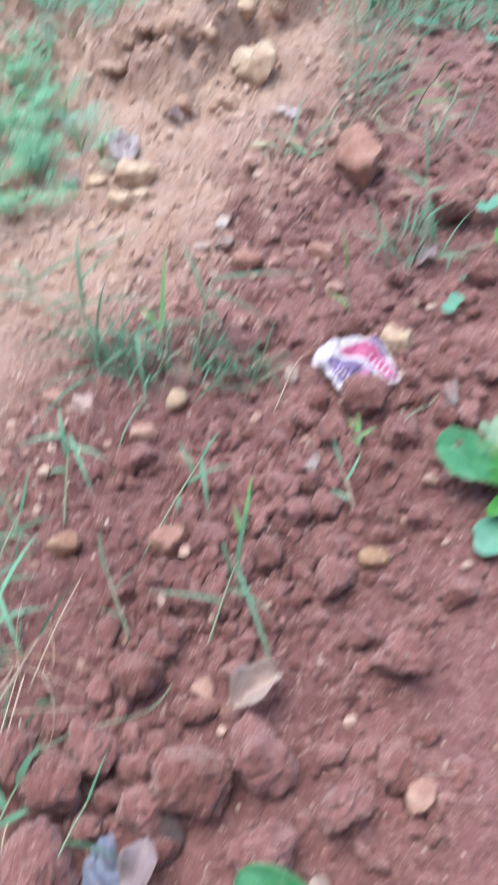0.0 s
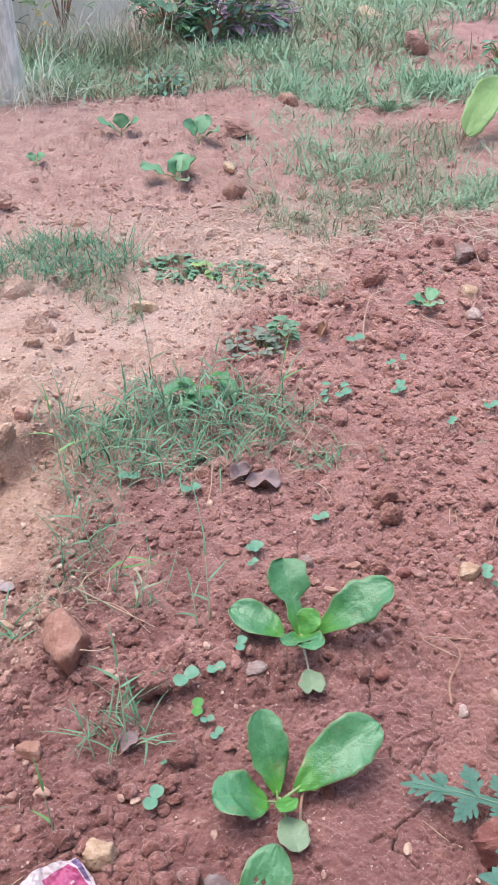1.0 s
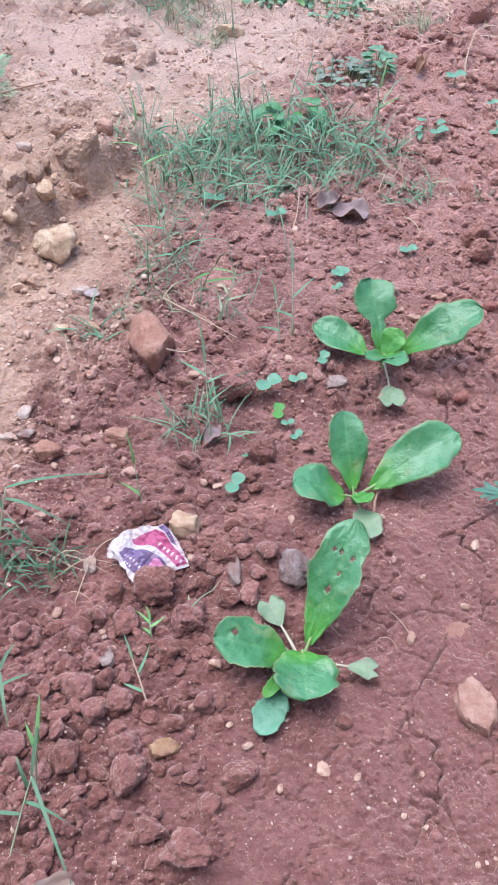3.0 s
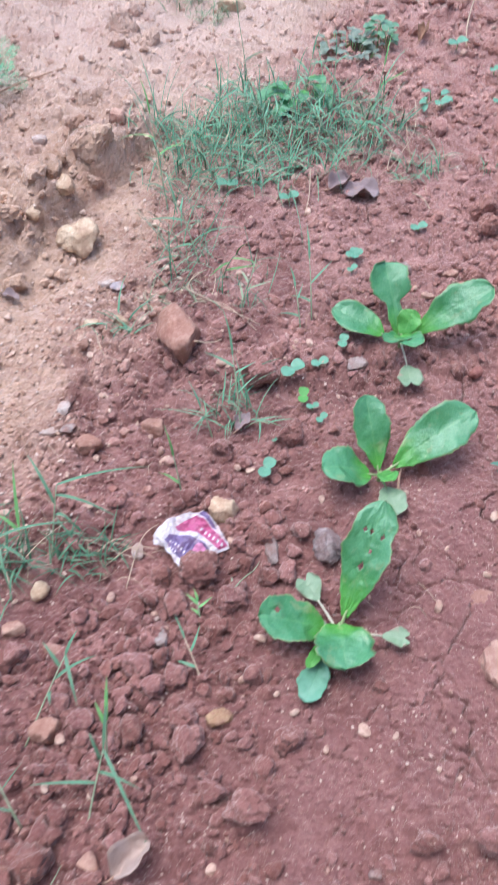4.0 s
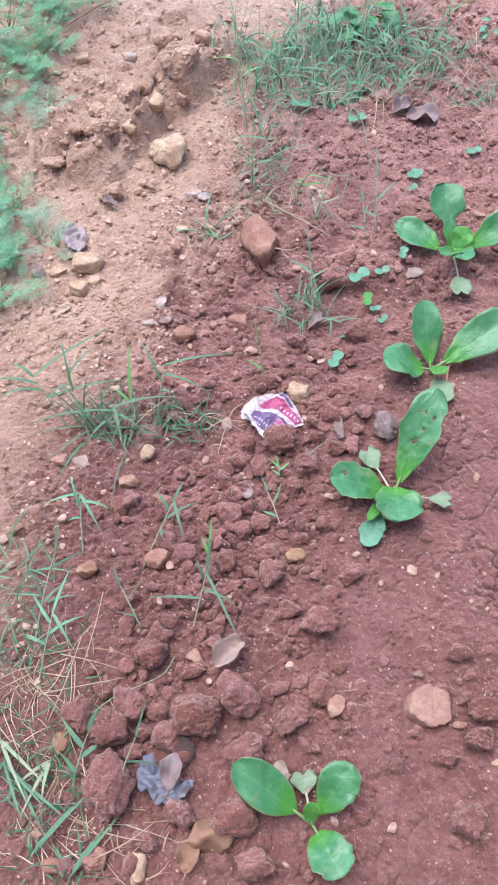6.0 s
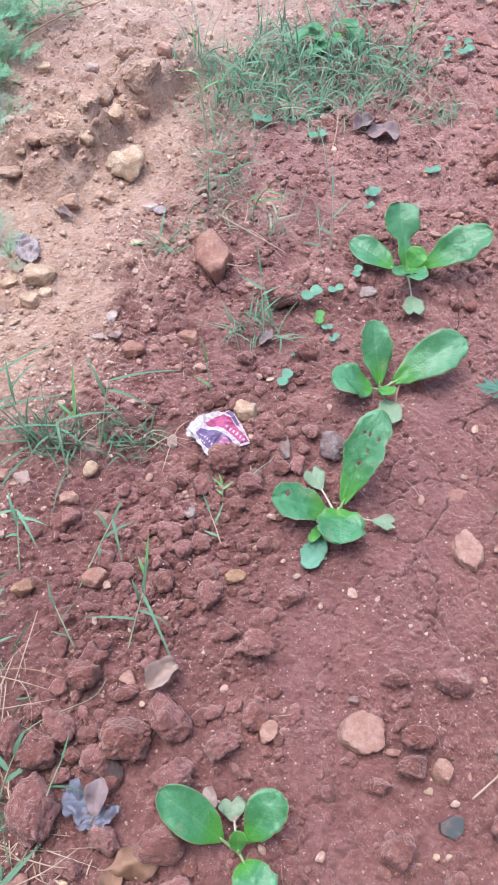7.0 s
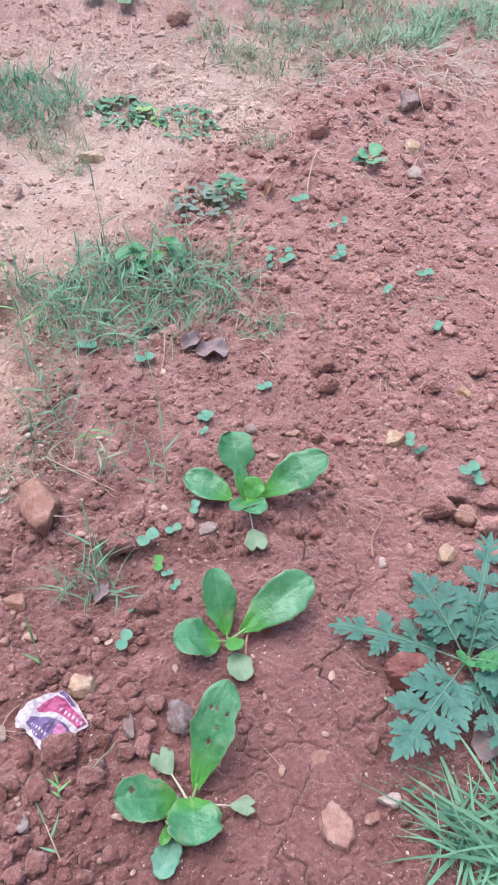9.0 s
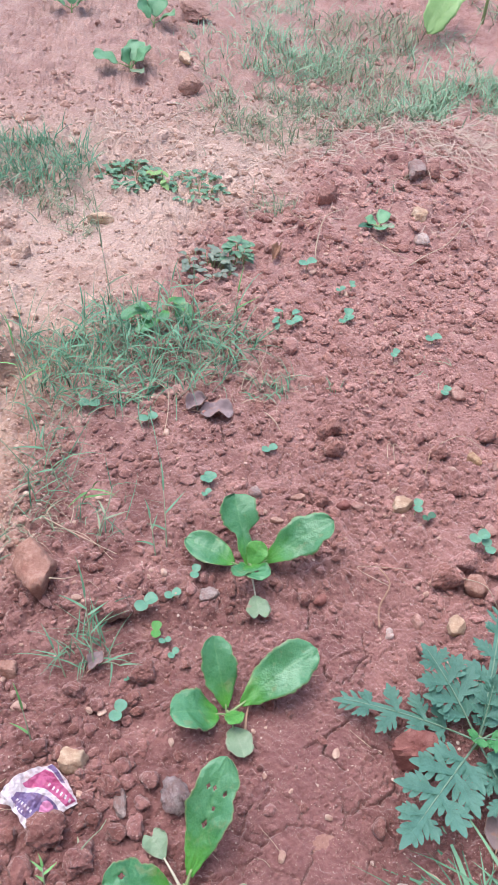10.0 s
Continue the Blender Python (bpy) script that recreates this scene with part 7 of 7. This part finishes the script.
def fallen_leaf(label, x, y, length, width, turn, material, roll=0.5, lift=0.008, kind="long", seed=0):
    """A dead leaf, curled, on the soil."""
    leaf = thing("dead_leaf", x, y, height_at(x, y) + lift, label, "leaf", "fallen dead leaves", turn)
    me = blade_mesh((-length / 2, 0, 0), (length / 2, 0, 0.004), width, kind, 0.10, material, rows=24, cols=13, cup=roll, wave=0.20, seed=seed)
    for v in me.vertices:
        # dried out: the blade puckers and its rim buckles
        q = Vector((v.co.x * 62, v.co.y * 62, seed * 3.1))
        v.co.z += 0.0045 * noise.noise(q) + 0.0022 * noise.noise(q * 2.7)
        v.co.y += 0.0030 * noise.noise(q * 1.3 + Vector((9, 2, 0)))
    blade = part("blade", me, leaf)
    skin = blade.modifiers.new("thickness", "SOLIDIFY")
    skin.thickness = 0.0008
    tv, tf = tube(bezier((-length * 0.72, 0.004, 0.0), (-length * 0.6, 0, 0.004), (-length * 0.46, 0, 0.002), 5), [0.0012] * 5, 5)
    part("stalk", mesh_of("stalk", tv, tf, M_TWIG), leaf)
    return leaf


fallen_leaf("curled purple-brown dead leaf beside the grass", 0.494, 1.548, 0.075, 0.050, -10, M_DEAD, 0.25, 0.010, "round", 1)
fallen_leaf("grey-brown crumpled dead leaf beside the grass", 0.453, 1.578, 0.050, 0.040, 30, M_DEAD, 0.5, 0.010, "round", 2)
fallen_leaf("pale beige folded dry leaf on a clod", 0.004, 0.330, 0.056, 0.036, 40, M_DRY, 0.9, 0.012, "long", 3)
fallen_leaf("brown curled dead leaf between clods", -0.028, 0.080, 0.072, 0.056, 15, M_BROWN, -0.55, 0.026, "long", 4)
fallen_leaf("light brown dead leaf between clods", -0.062, 0.055, 0.045, 0.030, 80, M_BROWN, 0.3, 0.014, "long", 5)
fallen_leaf("pinkish-brown dry leaf piece on plastic scrap", -0.083, 0.162, 0.050, 0.030, 80, M_DEAD, 0.35, 0.034, "long", 6)
fallen_leaf("rolled orange-brown dead leaf on red soil", 0.750, 2.135, 0.060, 0.026, 65, M_BROWN, 0.9, 0.012, "long", 7)
fallen_leaf("grey dead leaf under the lobed weed", 0.775, 0.600, 0.060, 0.045, 60, M_DEAD, 0.2, 0.010, "round", 8)
fallen_leaf("small grey dead leaf beside a stone", 0.195, 0.975, 0.035, 0.026, 60, M_DEAD, 0.3, 0.012, "long", 9)
fallen_leaf("dark curled dead leaf in the hollow", -0.215, 1.345, 0.045, 0.018, -35, M_DEAD, 0.6, 0.008, "long", 10)
fallen_leaf("pale dry leaf beside a seedling", 0.072, 0.155, 0.032, 0.022, 100, M_DRY, 0.3, 0.014, "long", 11)


# ---- scraps ----
def inside(px, py, ring):
    """Whether a point lies in a closed outline."""
    hit, n = False, len(ring)
    for k in range(n):
        (ax, ay), (bx, by) = ring[k], ring[(k + 1) % n]
        if (ay > py) != (by > py) and px < (bx - ax) * (py - ay) / (by - ay) + ax:
            hit = not hit
    return hit


def sachet():
    """A torn, crumpled plastic sachet, half buried under a clod; its print is laid out in a square of 480."""
    x, y = 0.100, 0.750
    bag = thing("torn_sachet", x, y, height_at(x, y), "torn white plastic sachet with magenta and violet print", "packet")
    def laid(ring):
        return [(220 + 1.46 * (px - 160), 190 + 1.46 * (py - 170)) for px, py in ring]

    magenta = laid(((112, 120), (150, 99), (186, 89), (205, 102), (240, 142), (272, 182), (242, 198), (222, 176), (190, 148), (150, 133), (118, 130)))
    edge = laid(((190, 83), (209, 80), (244, 132), (230, 128), (206, 98)))
    violet = laid(((76, 158), (92, 141), (118, 143), (150, 152), (185, 165), (212, 188), (222, 212), (205, 228), (160, 234), (130, 222), (100, 200)))
    rows, cols = 151, 161
    verts, mats = np.zeros((rows * cols, 3)), []
    faces = grid_faces(rows, cols)
    corners = ((172, 322), (392, 216), (286, 58), (54, 138))
    place = np.zeros((rows * cols, 2))
    for i in range(rows):
        for j in range(cols):
            u, v = j / (cols - 1), i / (rows - 1)
            sx = (corners[0][0] * (1 - u) + corners[1][0] * u) * (1 - v) + (corners[3][0] * (1 - u) + corners[2][0] * u) * v
            sy = (corners[0][1] * (1 - u) + corners[1][1] * u) * (1 - v) + (corners[3][1] * (1 - u) + corners[2][1] * u) * v
            bulge = math.sin(math.pi * u) * v**3
            sx, sy = sx - 22 * bulge, sy - 22 * bulge
            sx += 16 * math.sin(math.pi * v) * u**3 + 5 * noise.noise(Vector((u * 6, v * 6, 1.0))) * (1 if 0.02 < u < 0.98 else 1.8)
            sy += 5 * noise.noise(Vector((u * 6, v * 6, 7.0)))
            place[i * cols + j] = (sx, sy)
            crumple = 0.007 * noise.fractal(Vector((u * 2.4, v * 2.2, 3.3)), 0.7, 2.1, 4)
            crease = 0.005 * abs(math.sin(5.0 * u + 2.6 * v + 0.4)) + 0.003 * abs(math.sin(9.5 * v - 3.5 * u + 0.6))
            verts[i * cols + j] = ((sx - 220) * 0.000322, (190 - sy) * 0.00036, 0.008 + crumple + crease + 0.016 * v)
    bars = [(*laid(((194 + 12 * k, 132 + 10 * k),))[0], 4.6, 8.5) for k in range(6)]
    bars += [(*laid(((94 + 8 * k, 160 + 7.4 * k),))[0], 3.8, 6.5) for k in range(6)] + [(*laid(((85 + 7.5 * k, 174 + 7.5 * k),))[0], 3.4, 4.5) for k in range(4)]
    circle = laid(((181, 200),))[0]
    for f in faces:
        sx, sy = place[list(f)].mean(0)
        m = 1 if inside(sx, sy, magenta) else 2 if inside(sx, sy, violet) or inside(sx, sy, edge) else 0
        if math.hypot(sx - circle[0], sy - circle[1]) < 33:
            m = 3
        for bx, by, bw, bh in bars:
            along, across = (sx - bx) * 0.78 + (sy - by) * 0.62, -(sx - bx) * 0.62 + (sy - by) * 0.78
            if m in (1, 2) and abs(along) < bw and abs(across) < bh:
                m = 0
        mats.append(m)
    me = mesh_of("film", verts, faces, [M_FILM, M_MAGENTA, M_VIOLET, M_PINK])
    me.polygons.foreach_set("material_index", mats)
    film = part("film", me, bag, "crumpled printed plastic film")
    skin = film.modifiers.new("thickness", "SOLIDIFY")
    skin.thickness = 0.0006
    tv = [(-0.056 + 0.016 * j / 6 + 0.003 * noise.noise(Vector((i * 0.8, j, 2.0))), 0.004 + 0.018 * i / 8 - 0.006 * j / 6, 0.020 + 0.010 * noise.noise(Vector((j * 0.9, i * 0.7, 8.0)))) for i in range(9) for j in range(7)]
    flap = part("torn_flap", mesh_of("torn_flap", tv, grid_faces(9, 7), M_FILM), bag)
    skin = flap.modifiers.new("thickness", "SOLIDIFY")
    skin.thickness = 0.0006


sachet()


def scrap(name, label, category, x, y, lift, width, depth, turn, material, seed, crumple, ragged=0.25, thick=0.001):
    """A crumpled flat scrap with a ragged outline."""
    rng = np.random.default_rng(seed)
    rings, spokes = 14, 40
    q = rng.uniform(0, 30, 3)
    edge = [1 + ragged * (noise.noise(Vector((math.cos(2 * math.pi * k / spokes) * 1.6, math.sin(2 * math.pi * k / spokes) * 1.6, q[0]))) + 0.5 * rng.uniform(-0.5, 0.5)) for k in range(spokes)]
    verts, faces = [(0, 0, crumple * noise.noise(Vector(q)))], []
    for r in range(1, rings + 1):
        for k in range(spokes):
            a, d = 2 * math.pi * k / spokes, r / rings * edge[k]
            px, py = math.cos(a) * d * width / 2, math.sin(a) * d * depth / 2
            verts.append((px, py, crumple * (abs(noise.noise(Vector((px * 70 + q[0], py * 70 + q[1], q[2])))) * 1.6 + 0.5 * noise.fractal(Vector((px * 40 + q[0], py * 40 + q[1], q[2])), 0.8, 2.1, 3))))
    for k in range(spokes):
        faces.append((0, 1 + k, 1 + (k + 1) % spokes))
    for r in range(rings - 1):
        for k in range(spokes):
            a, b = 1 + r * spokes + k, 1 + r * spokes + (k + 1) % spokes
            faces.append((a, a + spokes, b + spokes, b))
    ob = new(name, mesh_of(name, verts, faces, material))
    ob.matrix_basis = pose(x, y, height_at(x, y) + lift, rng.uniform(-10, 10), rng.uniform(-10, 10), turn)
    skin = ob.modifiers.new("thickness", "SOLIDIFY")
    skin.thickness = thick
    return tagged(ob, label, category)


scrap("plastic_scrap", "crumpled blue-grey plastic scrap between soil clods", "plastic", -0.113, 0.158, 0.026, 0.038, 0.060, 15, M_FOIL, 4, 0.014, 0.55)
scrap("plastic_scrap", "crumpled blue-grey plastic scrap between soil clods", "plastic", -0.080, 0.134, 0.024, 0.050, 0.026, 25, M_FOIL, 5, 0.012, 0.55)
scrap("plastic_scrap", "grey torn plastic flake beside tan stones", "plastic", -0.278, 1.225, 0.014, 0.048, 0.075, 15, M_FLAKE, 6, 0.012, 0.30)
scrap("plastic_scrap", "small pale grey flake on sandy soil", "plastic", -0.010, 1.330, 0.010, 0.030, 0.018, 0, M_FLAKE, 7, 0.004, 0.25)


def shard():
    """A broken piece of dark glazed tile."""
    bm = bmesh.new()
    outline = [(-0.020, 0.000), (-0.006, -0.016), (0.010, -0.014), (0.021, 0.004), (0.008, 0.014), (-0.015, 0.012)]
    low = [bm.verts.new((px, py, 0)) for px, py in outline]
    top = [bm.verts.new((px * 0.94, py * 0.94, 0.009)) for px, py in outline]
    bm.faces.new(low[::-1])
    bm.faces.new(top)
    for k in range(6):
        bm.faces.new((low[k], low[(k + 1) % 6], top[(k + 1) % 6], top[k]))
    bmesh.ops.bevel(bm, geom=bm.edges[:], offset=0.0012, segments=2, affect="EDGES")
    me = bpy.data.meshes.new("tile_shard")
    bm.to_mesh(me)
    bm.free()
    me.materials.append(M_TILE)
    ob = new("tile_shard", me)
    ob.matrix_basis = pose(0.412, 0.107, height_at(0.412, 0.107) + 0.002, 8, -5, 20)
    tagged(ob, "dark blue-grey glazed tile shard on red soil", "shard")


shard()


# ---- far background ----
def wall():
    """The pale plastered wall at the end of the garden."""
    ob = new("wall_north")
    ob.location = (-1.4, 5.70, 0)
    tagged(ob, "weathered pale plaster garden wall", "wall", kind="structure")
    rows, cols = 18, 60
    verts = []
    for k, depth in enumerate((0.0, 0.22)):
        for i in range(rows):
            for j in range(cols):
                px, pz = -2.6 + 4.4 * j / (cols - 1), -0.1 + 2.1 * i / (rows - 1)
                bump = 0.018 * noise.fractal(Vector((px * 2.2, pz * 2.2, 5.0 + k)), 0.8, 2.1, 4)
                verts.append((px, depth + bump, pz))
    faces = grid_faces(rows, cols) + [f[::-1] for f in grid_faces(rows, cols, rows * cols)]
    n = rows * cols
    for j in range(cols - 1):
        a = (rows - 1) * cols + j
        faces.append((a, a + 1, n + a + 1, n + a))
    for i in range(rows - 1):
        for e in (0, cols - 1):
            a = i * cols + e
            faces.append((a, a + cols, n + a + cols, n + a))
    part("plaster", mesh_of("plaster", verts, faces, M_WALL), ob)


wall()


def sky_blocker():
    """A plain unseen wall, added at the garden's near end to keep half the sky off the bed."""
    bm = bmesh.new()
    bmesh.ops.create_cube(bm, size=1.0, matrix=Matrix.Translation((0.5, -0.80, 1.15)) @ Matrix.Diagonal((14.0, 0.3, 2.5, 1)))
    bmesh.ops.subdivide_edges(bm, edges=bm.edges[:], cuts=3, use_grid_fill=True)
    me = bpy.data.meshes.new("wall_south")
    bm.to_mesh(me)
    bm.free()
    me.materials.append(M_SKY_BLOCKER)
    tagged(new("wall_south", me), "plain unseen wall added to keep sky light off the bed", "wall", kind="structure")


sky_blocker()


def tree(x, y, girth, high, seed, label, crown=True):
    """A garden tree: a flared, streaky trunk, a few limbs and a loose leafy crown above the view."""
    rng = np.random.default_rng(seed)
    plant = thing("tree", x, y, height_at(x, y), label, "tree")
    rows, cols = 40, 36
    verts, faces = [], []
    for i in range(rows):
        s = i / (rows - 1)
        for j in range(cols):
            a = 2 * math.pi * j / cols
            flare = 1 + 0.30 * math.exp(-s * high / 0.10) * (0.6 + 0.4 * math.sin(4 * a + seed))
            r = girth * flare * (1 - 0.35 * s) * (1 + 0.07 * noise.noise(Vector((math.cos(a) * 2, math.sin(a) * 2, s * 4 + seed))) + 0.04 * noise.noise(Vector((math.cos(a) * 8, math.sin(a) * 8, s * 5))))
            verts.append((math.cos(a) * r - 0.05 * s * s * high, math.sin(a) * r + 0.04 * s * high, high * s - 0.04))
    for i in range(rows - 1):
        for j in range(cols):
            faces.append((i * cols + j, i * cols + (j + 1) % cols, (i + 1) * cols + (j + 1) % cols, (i + 1) * cols + j))
    faces.append(tuple(range((rows - 1) * cols, rows * cols)))
    part("trunk", mesh_of("trunk", verts, faces, M_BARK), plant)
    top = Vector((-0.05 * high, 0.04 * high, high - 0.06))
    ends = []
    for k in range(6):
        a = 2 * math.pi * k / 6 + rng.uniform(-0.3, 0.3)
        end = top + Vector((math.cos(a) * rng.uniform(0.5, 0.9), math.sin(a) * rng.uniform(0.5, 0.9), rng.uniform(0.5, 1.0)))
        tv, tf = tube(bezier(top, top.lerp(end, 0.5) + Vector((0, 0, 0.15)), end, 9), [girth * (0.5 - 0.42 * q / 8) for q in range(9)], 8)
        part("limb", mesh_of("limb", tv, tf, M_BARK), plant)
        ends.append(end)
    lv, lf, lu = [], [], []
    for k in range(300 if crown else 0):
        centre = ends[k % 6]
        base = centre + Vector(rng.normal(0, 0.26, 3).tolist())
        aim = Vector(rng.normal(0, 1, 3).tolist()).normalized()
        aim.z -= 0.4
        side = aim.cross(Vector((0.1, 0.2, 1.0))).normalized() * 0.022
        start = len(lv)
        for i in range(4):
            w = (0.15, 1.0, 0.8, 0.08)[i]
            c = base + aim * (0.09 * i / 3)
            for v in (-1, 0, 1):
                lv.append(tuple(c + side * (w * v)))
                lu.append((i / 3, (v + 1) / 2))
        lf.extend(grid_faces(4, 3, start))
    part("crown", mesh_of("crown", lv, lf, M_FAR_WEED, True, lu), plant)
    return plant


tree(TREE_X, TREE_Y, 0.092, 3.6, 3, "pale grey-barked garden tree with streaky trunk in the grass")


def bush(name, x, y, radius, high, count, seed, label, materials, leaf=0.09):
    """A leafy plant: branching stems and many single leaves in a loose crown."""
    rng = np.random.default_rng(seed)
    plant = thing(name, x, y, height_at(x, y), label, "plant")
    for k in range(9):
        a, d = rng.uniform(0, 2 * math.pi), radius * rng.uniform(0.3, 0.85)
        end = (math.cos(a) * d, math.sin(a) * d, high * rng.uniform(0.6, 1.0))
        tv, tf = tube(bezier((0, 0, -0.02), (end[0] * 0.3, end[1] * 0.3, end[2] * 0.6), end, 7), [0.009, 0.008, 0.007, 0.006, 0.005, 0.004, 0.003], 6)
        part("stem", mesh_of("stem", tv, tf, M_TWIG), plant)
    groups = [([], [], []) for _ in materials]
    for k in range(count):
        a, d, lift = rng.uniform(0, 2 * math.pi), radius * math.sqrt(rng.uniform(0.02, 1)), high * rng.uniform(0.08, 1.0)
        d *= math.sin(math.pi * min(0.95, 0.25 + 0.6 * lift / high))
        b = a + rng.uniform(-0.8, 0.8)
        size = leaf * rng.uniform(0.6, 1.2)
        base = Vector((math.cos(a) * d, math.sin(a) * d, lift))
        tip = base + Vector((math.cos(b), math.sin(b), rng.uniform(-0.6, 0.5))) * size
        verts, faces, uvs = groups[int(rng.integers(0, len(materials)))]
        start = len(verts)
        side = (tip - base).cross(Vector((0, 0, 1))).normalized() * size * 0.27
        for i in range(6):
            s = i / 5
            w = math.sin(math.pi * min(1, s * 0.97 + 0.03)) ** 0.8
            c = base.lerp(tip, s) + Vector((0, 0, 0.10 * size * math.sin(3 * s)))
            for v in (-1, 0, 1):
                verts.append(tuple(c + side * w * v + Vector((0, 0, 0.06 * size * abs(v)))))
                uvs.append((s, (v + 1) / 2))
        faces.extend(grid_faces(6, 3, start))
    for (verts, faces, uvs), material in zip(groups, materials):
        part("foliage", mesh_of("foliage", verts, faces, material, True, uvs), plant)
    return plant


bush("purple_bush", 1.02, 5.72, 0.34, 0.30, 330, 21, "dark purple and green leafy bush before the wall", [M_PURPLE, M_LOBED, M_PURPLE])
bush("green_bush", 0.62, 5.75, 0.26, 0.26, 170, 22, "green leafy bush before the wall", [M_FAR_WEED, M_FAR_LEAF])
bush("green_bush", 0.86, 5.45, 0.16, 0.26, 90, 23, "low bluish-green leafy weed in the grass", [M_SEED_LEAF, M_LOBED], 0.07)
bush("green_bush", 0.50, 4.50, 0.13, 0.11, 70, 24, "low blue-green leafy weed at the bed's edge", [M_SEED_LEAF, M_DARK_WEED], 0.05)
bush("green_bush", 2.30, 4.75, 0.14, 0.16, 40, 25, "low blue-green vegetable plant on the side bed", [M_SEED_LEAF, M_LEAF], 0.09)
bush("green_bush", -0.55, 5.60, 0.40, 0.55, 240, 26, "green leafy bush before the wall", [M_DARK_WEED, M_PALE_LEAF])
bush("flowering_weed", 0.02, 5.55, 0.16, 0.42, 60, 27, "pale weed with yellow flower heads", [M_PALE_LEAF, M_YELLOW], 0.05)
